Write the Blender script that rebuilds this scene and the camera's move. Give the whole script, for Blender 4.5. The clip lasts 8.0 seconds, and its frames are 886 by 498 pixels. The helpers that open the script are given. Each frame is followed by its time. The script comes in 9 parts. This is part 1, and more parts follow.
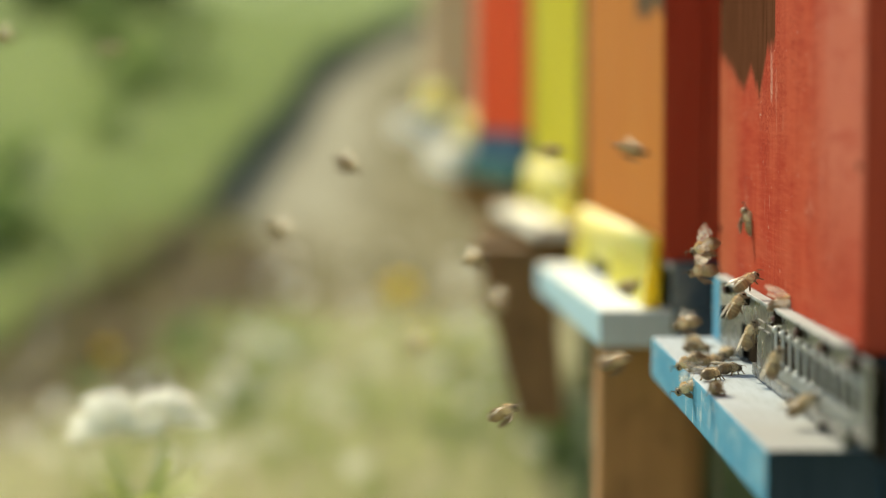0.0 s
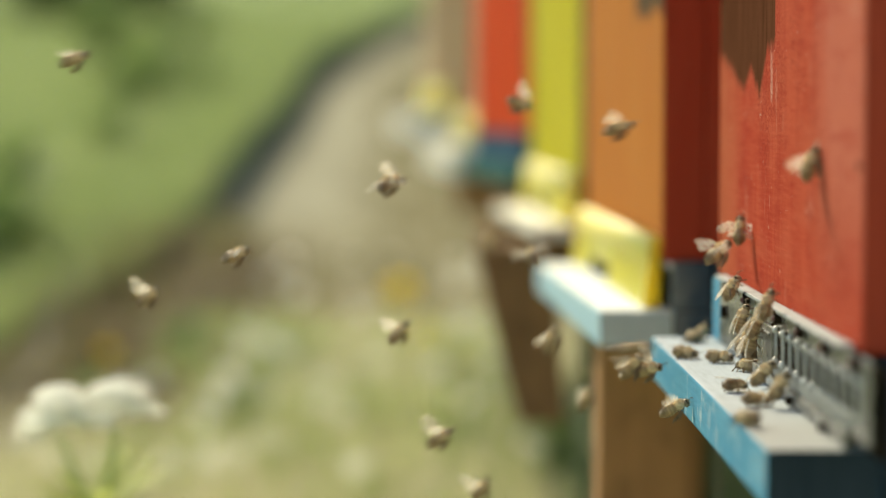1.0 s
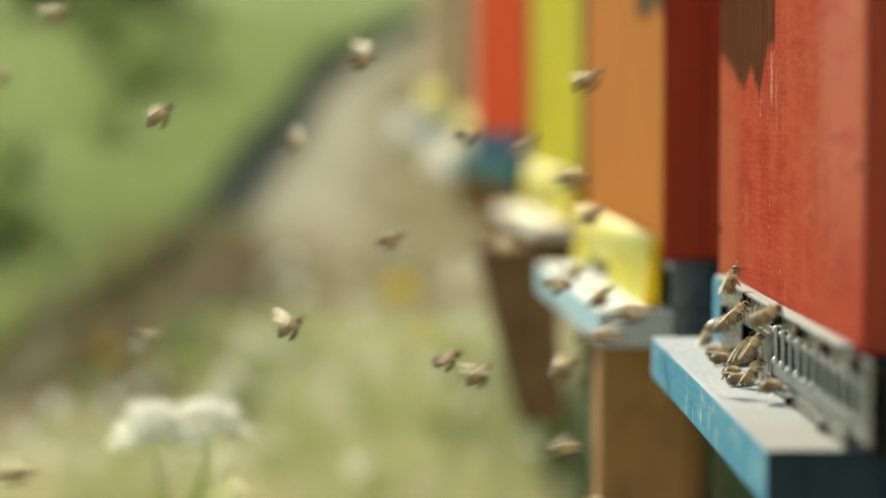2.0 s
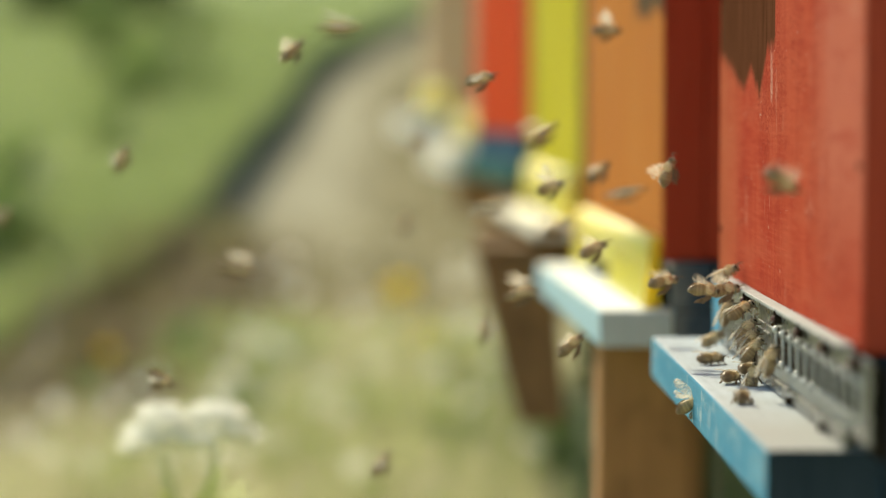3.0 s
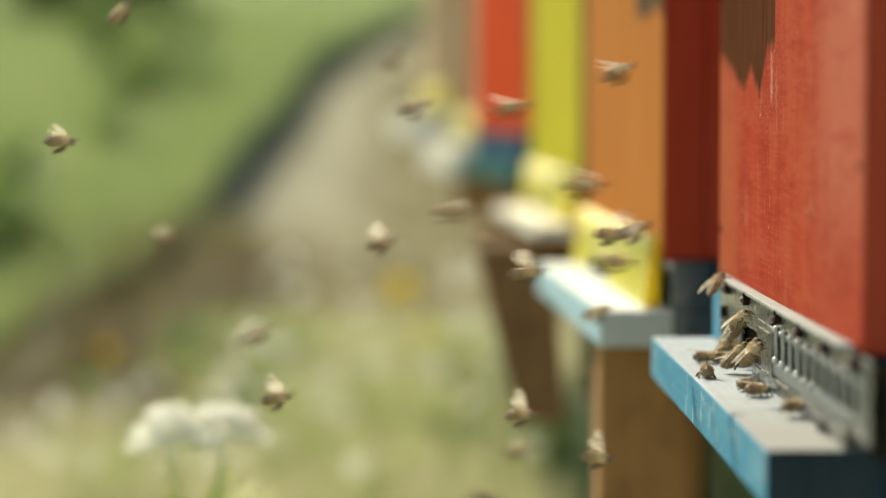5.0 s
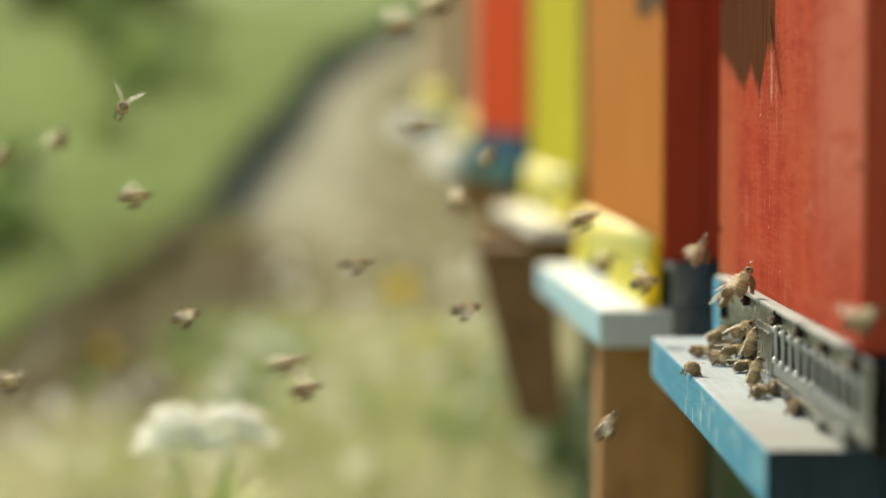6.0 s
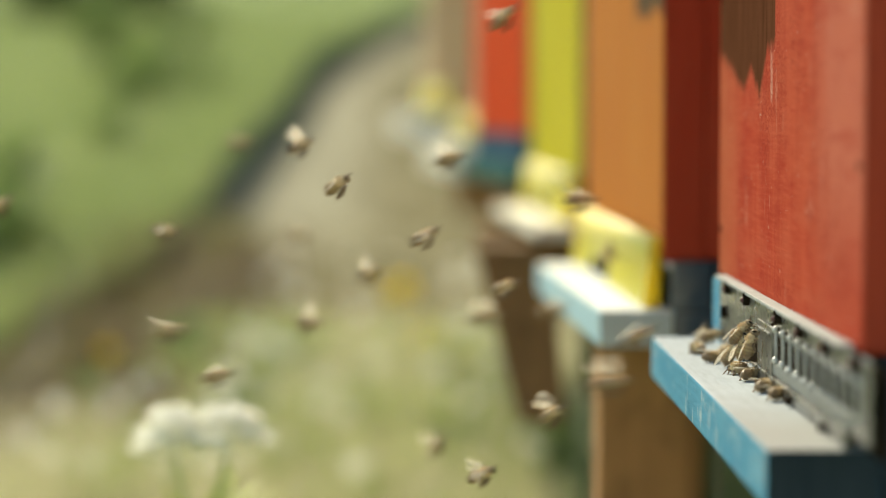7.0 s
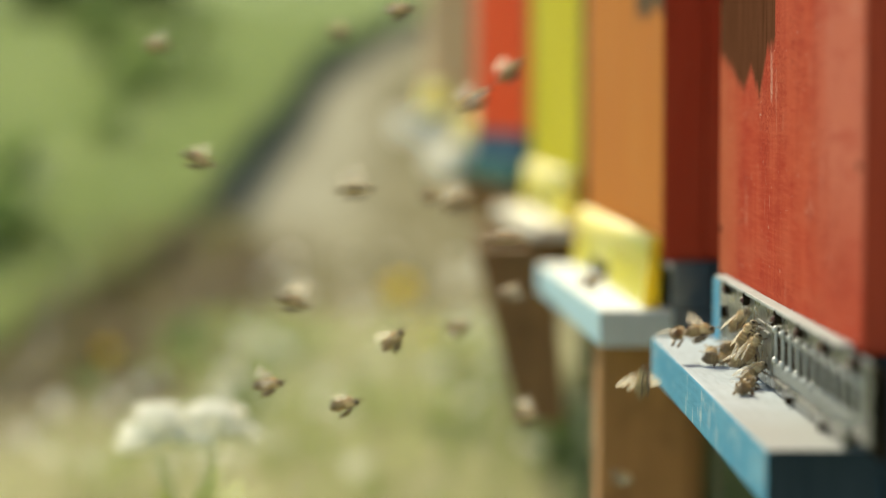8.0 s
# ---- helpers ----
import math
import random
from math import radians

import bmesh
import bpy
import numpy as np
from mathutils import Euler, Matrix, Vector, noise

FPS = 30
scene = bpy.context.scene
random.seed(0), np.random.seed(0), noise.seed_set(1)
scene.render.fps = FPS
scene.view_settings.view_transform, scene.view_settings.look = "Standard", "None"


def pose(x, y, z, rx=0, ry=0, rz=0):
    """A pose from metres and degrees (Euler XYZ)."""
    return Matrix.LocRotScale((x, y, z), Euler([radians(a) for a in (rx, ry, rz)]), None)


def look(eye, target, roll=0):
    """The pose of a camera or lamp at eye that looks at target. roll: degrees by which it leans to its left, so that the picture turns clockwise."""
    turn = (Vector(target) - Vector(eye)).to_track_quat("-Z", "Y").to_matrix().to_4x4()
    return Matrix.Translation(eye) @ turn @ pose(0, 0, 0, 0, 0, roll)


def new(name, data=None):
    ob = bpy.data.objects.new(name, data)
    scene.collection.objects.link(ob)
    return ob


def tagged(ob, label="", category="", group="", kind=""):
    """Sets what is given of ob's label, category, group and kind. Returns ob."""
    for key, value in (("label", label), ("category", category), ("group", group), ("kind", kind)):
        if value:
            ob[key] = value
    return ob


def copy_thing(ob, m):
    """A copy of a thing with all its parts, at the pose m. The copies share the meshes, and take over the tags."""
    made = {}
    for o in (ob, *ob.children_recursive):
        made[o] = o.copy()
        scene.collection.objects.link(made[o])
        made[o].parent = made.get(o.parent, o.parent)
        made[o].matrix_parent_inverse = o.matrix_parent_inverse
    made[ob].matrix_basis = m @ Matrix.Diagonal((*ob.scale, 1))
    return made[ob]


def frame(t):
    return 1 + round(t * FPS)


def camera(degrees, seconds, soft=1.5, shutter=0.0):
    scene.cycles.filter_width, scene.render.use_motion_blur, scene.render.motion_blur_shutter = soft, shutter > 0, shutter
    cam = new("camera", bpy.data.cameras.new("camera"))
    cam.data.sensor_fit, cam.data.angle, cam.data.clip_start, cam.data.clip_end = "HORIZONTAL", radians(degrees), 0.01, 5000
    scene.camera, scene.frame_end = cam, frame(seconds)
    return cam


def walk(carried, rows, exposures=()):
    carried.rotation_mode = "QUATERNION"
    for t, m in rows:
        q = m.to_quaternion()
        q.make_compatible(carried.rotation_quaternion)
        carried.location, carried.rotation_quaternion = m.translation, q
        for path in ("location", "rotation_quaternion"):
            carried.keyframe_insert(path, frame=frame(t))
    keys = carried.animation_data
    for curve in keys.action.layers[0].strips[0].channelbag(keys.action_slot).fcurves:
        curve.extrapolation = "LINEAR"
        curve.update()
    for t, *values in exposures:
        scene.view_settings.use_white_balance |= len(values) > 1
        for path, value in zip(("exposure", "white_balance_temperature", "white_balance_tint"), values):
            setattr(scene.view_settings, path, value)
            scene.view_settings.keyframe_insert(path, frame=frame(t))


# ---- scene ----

# camera: a short telephoto on a tripod, focused on the flight board of the first hive
cam = camera(20.0, 8.0, soft=1.1, shutter=0.5)
cam.data.dof.use_dof = True
cam.data.dof.focus_distance = 1.0
cam.data.dof.aperture_fstop = 4.6
CAM = (0.0, 0.0, 0.30)
walk(cam, [(0.0, pose(*CAM, 86.66, 0, -0.67)), (8.0, pose(*CAM, 86.66, 0, -0.67))],
     [(0.0, 0.29, 8400, 2), (8.0, 0.29, 8400, 2)])

# light: high sun from beyond the row and a little from the open side
SUN = Vector((-0.42, 1.1, 1.0)).normalized()
world = bpy.data.worlds.new("sky")
scene.world = world
world.use_nodes = True
wn = world.node_tree.nodes
sky = wn.new("ShaderNodeTexSky")
sky.sky_type = "NISHITA"
sky.sun_disc = False
sky.sun_elevation = math.asin(SUN.z)
sky.sun_rotation = math.atan2(SUN.x, SUN.y)
wn["Background"].inputs["Strength"].default_value = 0.19
world.node_tree.links.new(sky.outputs["Color"], wn["Background"].inputs["Color"])
sun = new("sun", bpy.data.lights.new("sun", "SUN"))
sun.data.energy = 4.4
sun.data.angle = radians(0.53)
sun.data.color = (1.0, 0.95, 0.86)
sun.matrix_world = look(SUN * 20, (0, 0, 0))


# ---- materials ----
def nodes_of(name, rough=0.6, metal=0.0, shine=0.35):
    m = bpy.data.materials.new(name)
    m.use_nodes = True
    nt = m.node_tree
    b = nt.nodes["Principled BSDF"]
    b.inputs["Roughness"].default_value = rough
    b.inputs["Metallic"].default_value = metal
    b.inputs["Specular IOR Level"].default_value = shine
    return m, nt, b


def add(nt, kind, **props):
    n = nt.nodes.new(kind)
    for k, v in props.items():
        n.inputs[k.replace("_", " ")].default_value = v
    return n


def coords(nt, scale=(1, 1, 1), world_space=False):
    tc = nt.nodes.new("ShaderNodeTexCoord")
    mp = nt.nodes.new("ShaderNodeMapping")
    mp.inputs["Scale"].default_value = scale
    if world_space:
        geo = nt.nodes.new("ShaderNodeNewGeometry")
        nt.links.new(geo.outputs["Position"], mp.inputs["Vector"])
    else:
        nt.links.new(tc.outputs["Object"], mp.inputs["Vector"])
    return mp.outputs["Vector"]


def noise_at(nt, vec, scale, detail=4.0, rough=0.6):
    n = add(nt, "ShaderNodeTexNoise", Scale=scale, Detail=detail, Roughness=rough)
    nt.links.new(vec, n.inputs["Vector"])
    return n.outputs["Fac"]


def steps(nt, fac, lo, hi):
    r = nt.nodes.new("ShaderNodeMapRange")
    r.inputs["From Min"].default_value, r.inputs["From Max"].default_value = lo, hi
    nt.links.new(fac, r.inputs["Value"])
    return r.outputs["Result"]


def mix(nt, fac, a, b):
    m = nt.nodes.new("ShaderNodeMix")
    m.data_type = "RGBA"
    for sock, v in ((m.inputs["Factor"], fac), (m.inputs[6], a), (m.inputs[7], b)):
        if isinstance(v, (int, float)):
            sock.default_value = v
        elif isinstance(v, tuple):
            sock.default_value = (*v, 1)
        else:
            nt.links.new(v, sock)
    return m.outputs[2]


def maths(nt, op, a, b):
    m = nt.nodes.new("ShaderNodeMath")
    m.operation = op
    for sock, v in ((m.inputs[0], a), (m.inputs[1], b)):
        if isinstance(v, (int, float)):
            sock.default_value = v
        else:
            nt.links.new(v, sock)
    return m.outputs[0]


def bump(nt, b, height, strength=0.3, distance=0.001):
    n = add(nt, "ShaderNodeBump", Strength=strength, Distance=distance)
    nt.links.new(height, n.inputs["Height"])
    nt.links.new(n.outputs["Normal"], b.inputs["Normal"])


def painted_wood(name, base, faded, chip=(0.62, 0.55, 0.48), rough=0.8, chips=0.70, along="Z", stain=None, trodden=None, dusty=None):
    """Brushed outdoor paint on boards: faded streaks along the grain, fine brush lines, small chips."""
    m, nt, b = nodes_of(name, rough, 0, 0.03)
    stretch = {"Z": (1, 1, 0.12), "Y": (1, 0.12, 1)}[along]
    v1, v2 = coords(nt), coords(nt, stretch)
    streak = steps(nt, noise_at(nt, v2, 45, 5), 0.38, 0.66)
    cloud = steps(nt, noise_at(nt, v1, 11, 3), 0.35, 0.65)
    c = mix(nt, maths(nt, "MULTIPLY", streak, cloud), base, faded)
    fine = noise_at(nt, v2, 420, 3)
    c = mix(nt, maths(nt, "MULTIPLY", steps(nt, fine, 0.45, 0.75), 0.35), c, tuple(x * 0.6 for x in base))
    chipmask = steps(nt, noise_at(nt, coords(nt, (1, 1, 0.35)), 160, 6, 0.7), chips, chips + 0.03)
    c = mix(nt, chipmask, c, chip)
    if dusty:
        # pale dust and old web round the front corner
        sep3 = nt.nodes.new("ShaderNodeSeparateXYZ")
        nt.links.new(v1, sep3.inputs[0])
        grime = steps(nt, maths(nt, "ADD", sep3.outputs["X"], maths(nt, "MULTIPLY", noise_at(nt, v1, 60, 4), 0.03)), dusty + 0.022, dusty)
        c = mix(nt, maths(nt, "MULTIPLY", grime, 0.6), c, (0.42, 0.42, 0.38))
    if trodden:
        # paint rubbed down to a dusty grey-tan towards the near end of the board
        sep2 = nt.nodes.new("ShaderNodeSeparateXYZ")
        nt.links.new(v1, sep2.inputs[0])
        worn = steps(nt, maths(nt, "SUBTRACT", sep2.outputs["Y"], maths(nt, "MULTIPLY", noise_at(nt, v1, 28, 4), 0.12)), trodden, trodden - 0.11)
        c = mix(nt, maths(nt, "MULTIPLY", worn, 0.8), c, (0.33, 0.33, 0.305))
    if stain:
        # brown weathering in the upper near corner of the board: reach along it, lower end
        sep = nt.nodes.new("ShaderNodeSeparateXYZ")
        nt.links.new(v1, sep.inputs[0])
        ragged = maths(nt, "MULTIPLY", noise_at(nt, v2, 90, 3), 0.03)
        up = steps(nt, maths(nt, "SUBTRACT", sep.outputs["Z"], ragged), stain[1], stain[1] + 0.006)
        c = mix(nt, maths(nt, "MULTIPLY", up, steps(nt, sep.outputs["Y"], stain[0], stain[0] - 0.02)), c, (0.09, 0.055, 0.03))
    nt.links.new(c, b.inputs["Base Color"])
    bump(nt, b, fine, 0.35, 0.0008)
    nt.links.new(maths(nt, "ADD", maths(nt, "MULTIPLY", cloud, 0.2), rough - 0.1), b.inputs["Roughness"])
    return m


def hive_front_red():
    """Old red paint with brush lines, pink fading, pale chips and a bare brown weathered patch with a ragged lower end."""
    m, nt, b = nodes_of("old red paint", 0.85, 0, 0.02)
    v1, v2 = coords(nt), coords(nt, (1, 1, 0.1))
    streak = steps(nt, noise_at(nt, v2, 38, 4), 0.36, 0.64)
    cloud = steps(nt, noise_at(nt, v1, 9, 3), 0.38, 0.62)
    c = mix(nt, streak, (0.36, 0.038, 0.019), (0.43, 0.058, 0.029))
    c = mix(nt, maths(nt, "MULTIPLY", cloud, 0.35), c, (0.50, 0.12, 0.062))
    brush = noise_at(nt, coords(nt, (1, 1, 0.12)), 150, 4)
    c = mix(nt, maths(nt, "MULTIPLY", steps(nt, brush, 0.48, 0.70), 0.35), c, (0.30, 0.018, 0.012))
    cross = noise_at(nt, coords(nt, (1, 0.05, 1)), 620, 4)
    c = mix(nt, maths(nt, "MULTIPLY", steps(nt, cross, 0.52, 0.72), 0.32), c, (0.58, 0.12, 0.07))
    c = mix(nt, maths(nt, "MULTIPLY", steps(nt, cross, 0.45, 0.28), 0.3), c, (0.28, 0.016, 0.010))
    chip = steps(nt, noise_at(nt, coords(nt, (1, 0.45, 0.6)), 260, 5, 0.7), 0.650, 0.69)
    c = mix(nt, maths(nt, "MULTIPLY", chip, 0.8), c, (0.64, 0.46, 0.38))
    run = steps(nt, noise_at(nt, coords(nt, (1, 1, 0.12)), 55, 4), 0.60, 0.68)
    c = mix(nt, maths(nt, "MULTIPLY", run, maths(nt, "MULTIPLY", steps(nt, noise_at(nt, v1, 30, 3), 0.5, 0.62), 0.6)), c, (0.62, 0.40, 0.32))
    # rain-faded stretch towards the near corner
    sep = nt.nodes.new("ShaderNodeSeparateXYZ")
    nt.links.new(v1, sep.inputs[0])
    faded = maths(nt, "MULTIPLY", steps(nt, maths(nt, "ADD", sep.outputs["Y"], maths(nt, "MULTIPLY", streak, 0.03)), 0.125, 0.085), steps(nt, sep.outputs["Z"], 0.0, 0.06))
    c = mix(nt, maths(nt, "MULTIPLY", faded, 0.62), c, (0.50, 0.165, 0.115))
    # smeared brush strokes across the board, and craquelure where the sun has dried the paint
    smear = noise_at(nt, coords(nt, (1, 0.18, 1)), 75, 5, 0.65)
    c = mix(nt, maths(nt, "MULTIPLY", steps(nt, smear, 0.50, 0.72), 0.35), c, (0.50, 0.13, 0.075))
    c = mix(nt, maths(nt, "MULTIPLY", steps(nt, smear, 0.47, 0.30), 0.6), c, (0.30, 0.022, 0.012))
    crack = nt.nodes.new("ShaderNodeTexVoronoi")
    crack.feature = "DISTANCE_TO_EDGE"
    crack.inputs["Scale"].default_value = 330
    nt.links.new(coords(nt, (1, 0.55, 1)), crack.inputs["Vector"])
    dried = steps(nt, noise_at(nt, v1, 16, 3), 0.46, 0.60)
    c = mix(nt, maths(nt, "MULTIPLY", maths(nt, "MULTIPLY", steps(nt, crack.outputs["Distance"], 0.09, 0.02), dried), 0.55), c, (0.22, 0.02, 0.012))
    # thin worn paint with the brown wood showing at the far corner
    worn = maths(nt, "MULTIPLY", steps(nt, maths(nt, "ADD", sep.outputs["Y"], maths(nt, "MULTIPLY", streak, 0.05)), 0.33, 0.40), 0.5)
    c = mix(nt, worn, c, (0.40, 0.13, 0.06))
    # bare patch: object Y is measured from the near edge of the board, Z from its lower edge
    ragged = maths(nt, "MULTIPLY", noise_at(nt, v2, 140, 3), 0.012)
    ramp = nt.nodes.new("ShaderNodeValToRGB")
    stops = ((0.50, 0.60), (0.555, 0.58), (0.605, 0.40), (0.67, 0.52), (0.73, 0.43), (0.90, 0.59))
    for k, (at, level) in enumerate(stops):
        e = ramp.color_ramp.elements[k] if k < 2 else ramp.color_ramp.elements.new(at)
        e.position, e.color = at, (level, level, level, 1)
    nt.links.new(maths(nt, "MULTIPLY", sep.outputs["Y"], 2.45), ramp.inputs["Fac"])
    low = maths(nt, "ADD", maths(nt, "MULTIPLY", ramp.outputs["Color"], 0.10), maths(nt, "ADD", ragged, 0.036))
    above = steps(nt, maths(nt, "SUBTRACT", sep.outputs["Z"], low), -0.002, 0.004)
    near = steps(nt, maths(nt, "ADD", sep.outputs["Y"], maths(nt, "MULTIPLY", ragged, 0.25)), 0.203, 0.206)
    far = steps(nt, sep.outputs["Y"], 0.386, 0.383)
    patch = maths(nt, "MULTIPLY", maths(nt, "MULTIPLY", above, near), far)
    grain = mix(nt, steps(nt, noise_at(nt, v2, 200, 4), 0.35, 0.65), (0.085, 0.032, 0.017), (0.125, 0.050, 0.028))
    c = mix(nt, patch, c, grain)
    nt.links.new(maths(nt, "MULTIPLY", maths(nt, "SUBTRACT", 1.0, patch), 0.02), b.inputs["Specular IOR Level"])
    nt.links.new(c, b.inputs["Base Color"])
    bump(nt, b, maths(nt, "ADD", brush, maths(nt, "MULTIPLY", cross, 0.4)), 0.4, 0.0008)
    return m


def sheet_metal():
    m, nt, b = nodes_of("galvanised sheet", 0.45, 0.55)
    v = coords(nt)
    spangle = noise_at(nt, v, 220, 4)
    c = mix(nt, steps(nt, spangle, 0.35, 0.7), (0.13, 0.13, 0.127), (0.25, 0.25, 0.24))
    c = mix(nt, steps(nt, noise_at(nt, v, 60, 5), 0.62, 0.85), c, (0.10, 0.085, 0.07))
    nt.links.new(c, b.inputs["Base Color"])
    nt.links.new(steps(nt, noise_at(nt, v, 90, 3), 0.1, 1.5), b.inputs["Roughness"])
    return m


def raw_wood(name, light, dark):
    m, nt, b = nodes_of(name, 0.8)
    v = coords(nt, (1, 1, 0.08))
    g = noise_at(nt, v, 120, 5)
    c = mix(nt, steps(nt, g, 0.35, 0.68), light, dark)
    c = mix(nt, steps(nt, noise_at(nt, coords(nt), 25, 4), 0.5, 0.8), c, tuple(x * 0.5 for x in dark))
    nt.links.new(c, b.inputs["Base Color"])
    bump(nt, b, g, 0.5, 0.001)
    return m


def plastic(name, base, rough=0.3, through_light=0.14):
    """Moulded plastic that lets some light through."""
    m, nt, b = nodes_of(name, rough, 0, 0.9)
    b.inputs["Coat Weight"].default_value = 1.0
    b.inputs["Coat Roughness"].default_value = 0.5
    c = mix(nt, steps(nt, noise_at(nt, coords(nt), 70, 4), 0.4, 0.75), base, tuple(x * 0.8 for x in base))
    nt.links.new(c, b.inputs["Base Color"])
    t = nt.nodes.new("ShaderNodeBsdfTranslucent")
    nt.links.new(c, t.inputs["Color"])
    s = nt.nodes.new("ShaderNodeMixShader")
    s.inputs[0].default_value = through_light
    nt.links.new(b.outputs[0], s.inputs[1])
    nt.links.new(t.outputs[0], s.inputs[2])
    nt.links.new(s.outputs[0], nt.nodes["Material Output"].inputs["Surface"])
    return m


def leafy(name, a, b_, rough=0.5, trans=0.35):
    """Leaf or blade: each one its own tint, light passes through."""
    m, nt, b = nodes_of(name, rough)
    geo = nt.nodes.new("ShaderNodeNewGeometry")
    c = mix(nt, geo.outputs["Random Per Island"], a, b_)
    nt.links.new(c, b.inputs["Base Color"])
    t = nt.nodes.new("ShaderNodeBsdfTranslucent")
    nt.links.new(c, t.inputs["Color"])
    s = nt.nodes.new("ShaderNodeMixShader")
    s.inputs[0].default_value = trans
    nt.links.new(b.outputs[0], s.inputs[1])
    nt.links.new(t.outputs[0], s.inputs[2])
    nt.links.new(s.outputs[0], nt.nodes["Material Output"].inputs["Surface"])
    return m


def soil():
    """Meadow ground: turf on the far side of the bank, a bare strip of dry grey earth along the hives, brown litter at
    its edge, darkened further off for the bank's shade.
    """
    m, nt, b = nodes_of("meadow ground", 0.95, 0, 0.05)
    v = coords(nt, world_space=True)
    sep = nt.nodes.new("ShaderNodeSeparateXYZ")
    nt.links.new(v, sep.inputs[0])
    n4 = noise_at(nt, coords(nt, (7.5, 0.75, 1), True), 1.0, 3, 0.55)
    n1, n2, n3 = noise_at(nt, v, 1.4, 5), noise_at(nt, v, 9, 5), noise_at(nt, v, 60, 5)
    turf = mix(nt, steps(nt, n1, 0.35, 0.65), (0.115, 0.175, 0.060), (0.25, 0.305, 0.115))
    turf = mix(nt, steps(nt, n2, 0.55, 0.85), turf, (0.08, 0.13, 0.035))
    far_patch = noise_at(nt, coords(nt, (2.6, 0.16, 1), True), 1.0, 3, 0.55)
    turf = mix(nt, maths(nt, "MULTIPLY", steps(nt, far_patch, 0.50, 0.70), 0.6), turf, (0.085, 0.14, 0.042))
    turf = mix(nt, maths(nt, "MULTIPLY", steps(nt, far_patch, 0.46, 0.30), 0.6), turf, (0.28, 0.33, 0.135))
    dry = mix(nt, steps(nt, n2, 0.3, 0.7), (0.335, 0.315, 0.225), (0.25, 0.235, 0.162))
    dry = mix(nt, steps(nt, n3, 0.45, 0.75), dry, (0.40, 0.38, 0.28))
    thin = mix(nt, steps(nt, n2, 0.35, 0.6), (0.60, 0.60, 0.40), (0.40, 0.39, 0.21))
    bare = mix(nt, steps(nt, n2, 0.35, 0.65), (0.21, 0.18, 0.095), (0.145, 0.125, 0.060))
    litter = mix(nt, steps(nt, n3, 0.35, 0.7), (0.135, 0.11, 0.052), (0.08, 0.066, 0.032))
    wob = maths(nt, "MULTIPLY", maths(nt, "SUBTRACT", n1, 0.5), 0.05)
    up = maths(nt, "MAXIMUM", maths(nt, "SUBTRACT", sep.outputs["Y"], 12.0), 0.0)
    swing = maths(nt, "MULTIPLY", maths(nt, "MULTIPLY", up, up), 0.0024)
    y_ = sep.outputs["Y"]
    near = maths(nt, "ADD", maths(nt, "MULTIPLY", steps(nt, y_, 15.0, 10.0), 0.085), maths(nt, "MULTIPLY", steps(nt, y_, 8.0, 6.0), 0.03))
    swing = maths(nt, "ADD", swing, maths(nt, "MULTIPLY", near, steps(nt, y_, 3.8, 4.9)))
    x = maths(nt, "SUBTRACT", maths(nt, "ADD", sep.outputs["X"], wob), swing)
    along = maths(nt, "ADD", sep.outputs["Y"], maths(nt, "MULTIPLY", n1, 2.0))
    strip = mix(nt, steps(nt, along, 4.2, 5.2), thin, bare)
    grey = maths(nt, "MULTIPLY", steps(nt, along, 5.6, 7.6), steps(nt, maths(nt, "ADD", x, maths(nt, "MULTIPLY", n2, 0.2)), -0.03, -0.25))
    strip = mix(nt, grey, strip, dry)
    # trodden patches run along the strip: brown earth, thin green, paler dust
    strip = mix(nt, maths(nt, "MULTIPLY", steps(nt, n4, 0.49, 0.58), maths(nt, "SUBTRACT", 0.7, maths(nt, "MULTIPLY", grey, 0.5))), strip, (0.14, 0.125, 0.06))
    strip = mix(nt, maths(nt, "MULTIPLY", steps(nt, n4, 0.46, 0.38), 0.5), strip, (0.34, 0.32, 0.21))
    # further off the bank's own shade is put into the colour, dark grey-green
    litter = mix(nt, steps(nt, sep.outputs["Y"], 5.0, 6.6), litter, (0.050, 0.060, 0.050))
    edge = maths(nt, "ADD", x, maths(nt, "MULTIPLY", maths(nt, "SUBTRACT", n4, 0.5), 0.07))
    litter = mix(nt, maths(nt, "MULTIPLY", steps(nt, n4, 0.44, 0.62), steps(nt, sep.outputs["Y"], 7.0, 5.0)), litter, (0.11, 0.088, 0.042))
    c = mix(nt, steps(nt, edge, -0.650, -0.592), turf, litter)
    spill = maths(nt, "MULTIPLY", steps(nt, maths(nt, "ADD", sep.outputs["Y"], n2), 6.6, 4.4), maths(nt, "MULTIPLY", steps(nt, y_, 2.9, 3.4), 0.235))
    c = mix(nt, steps(nt, maths(nt, "SUBTRACT", x, spill), -0.54, -0.47), c, strip)
    c = mix(nt, steps(nt, x, 0.50, 0.75), c, turf)
    nt.links.new(c, b.inputs["Base Color"])
    bump(nt, b, n3, 0.8, 0.01)
    return m


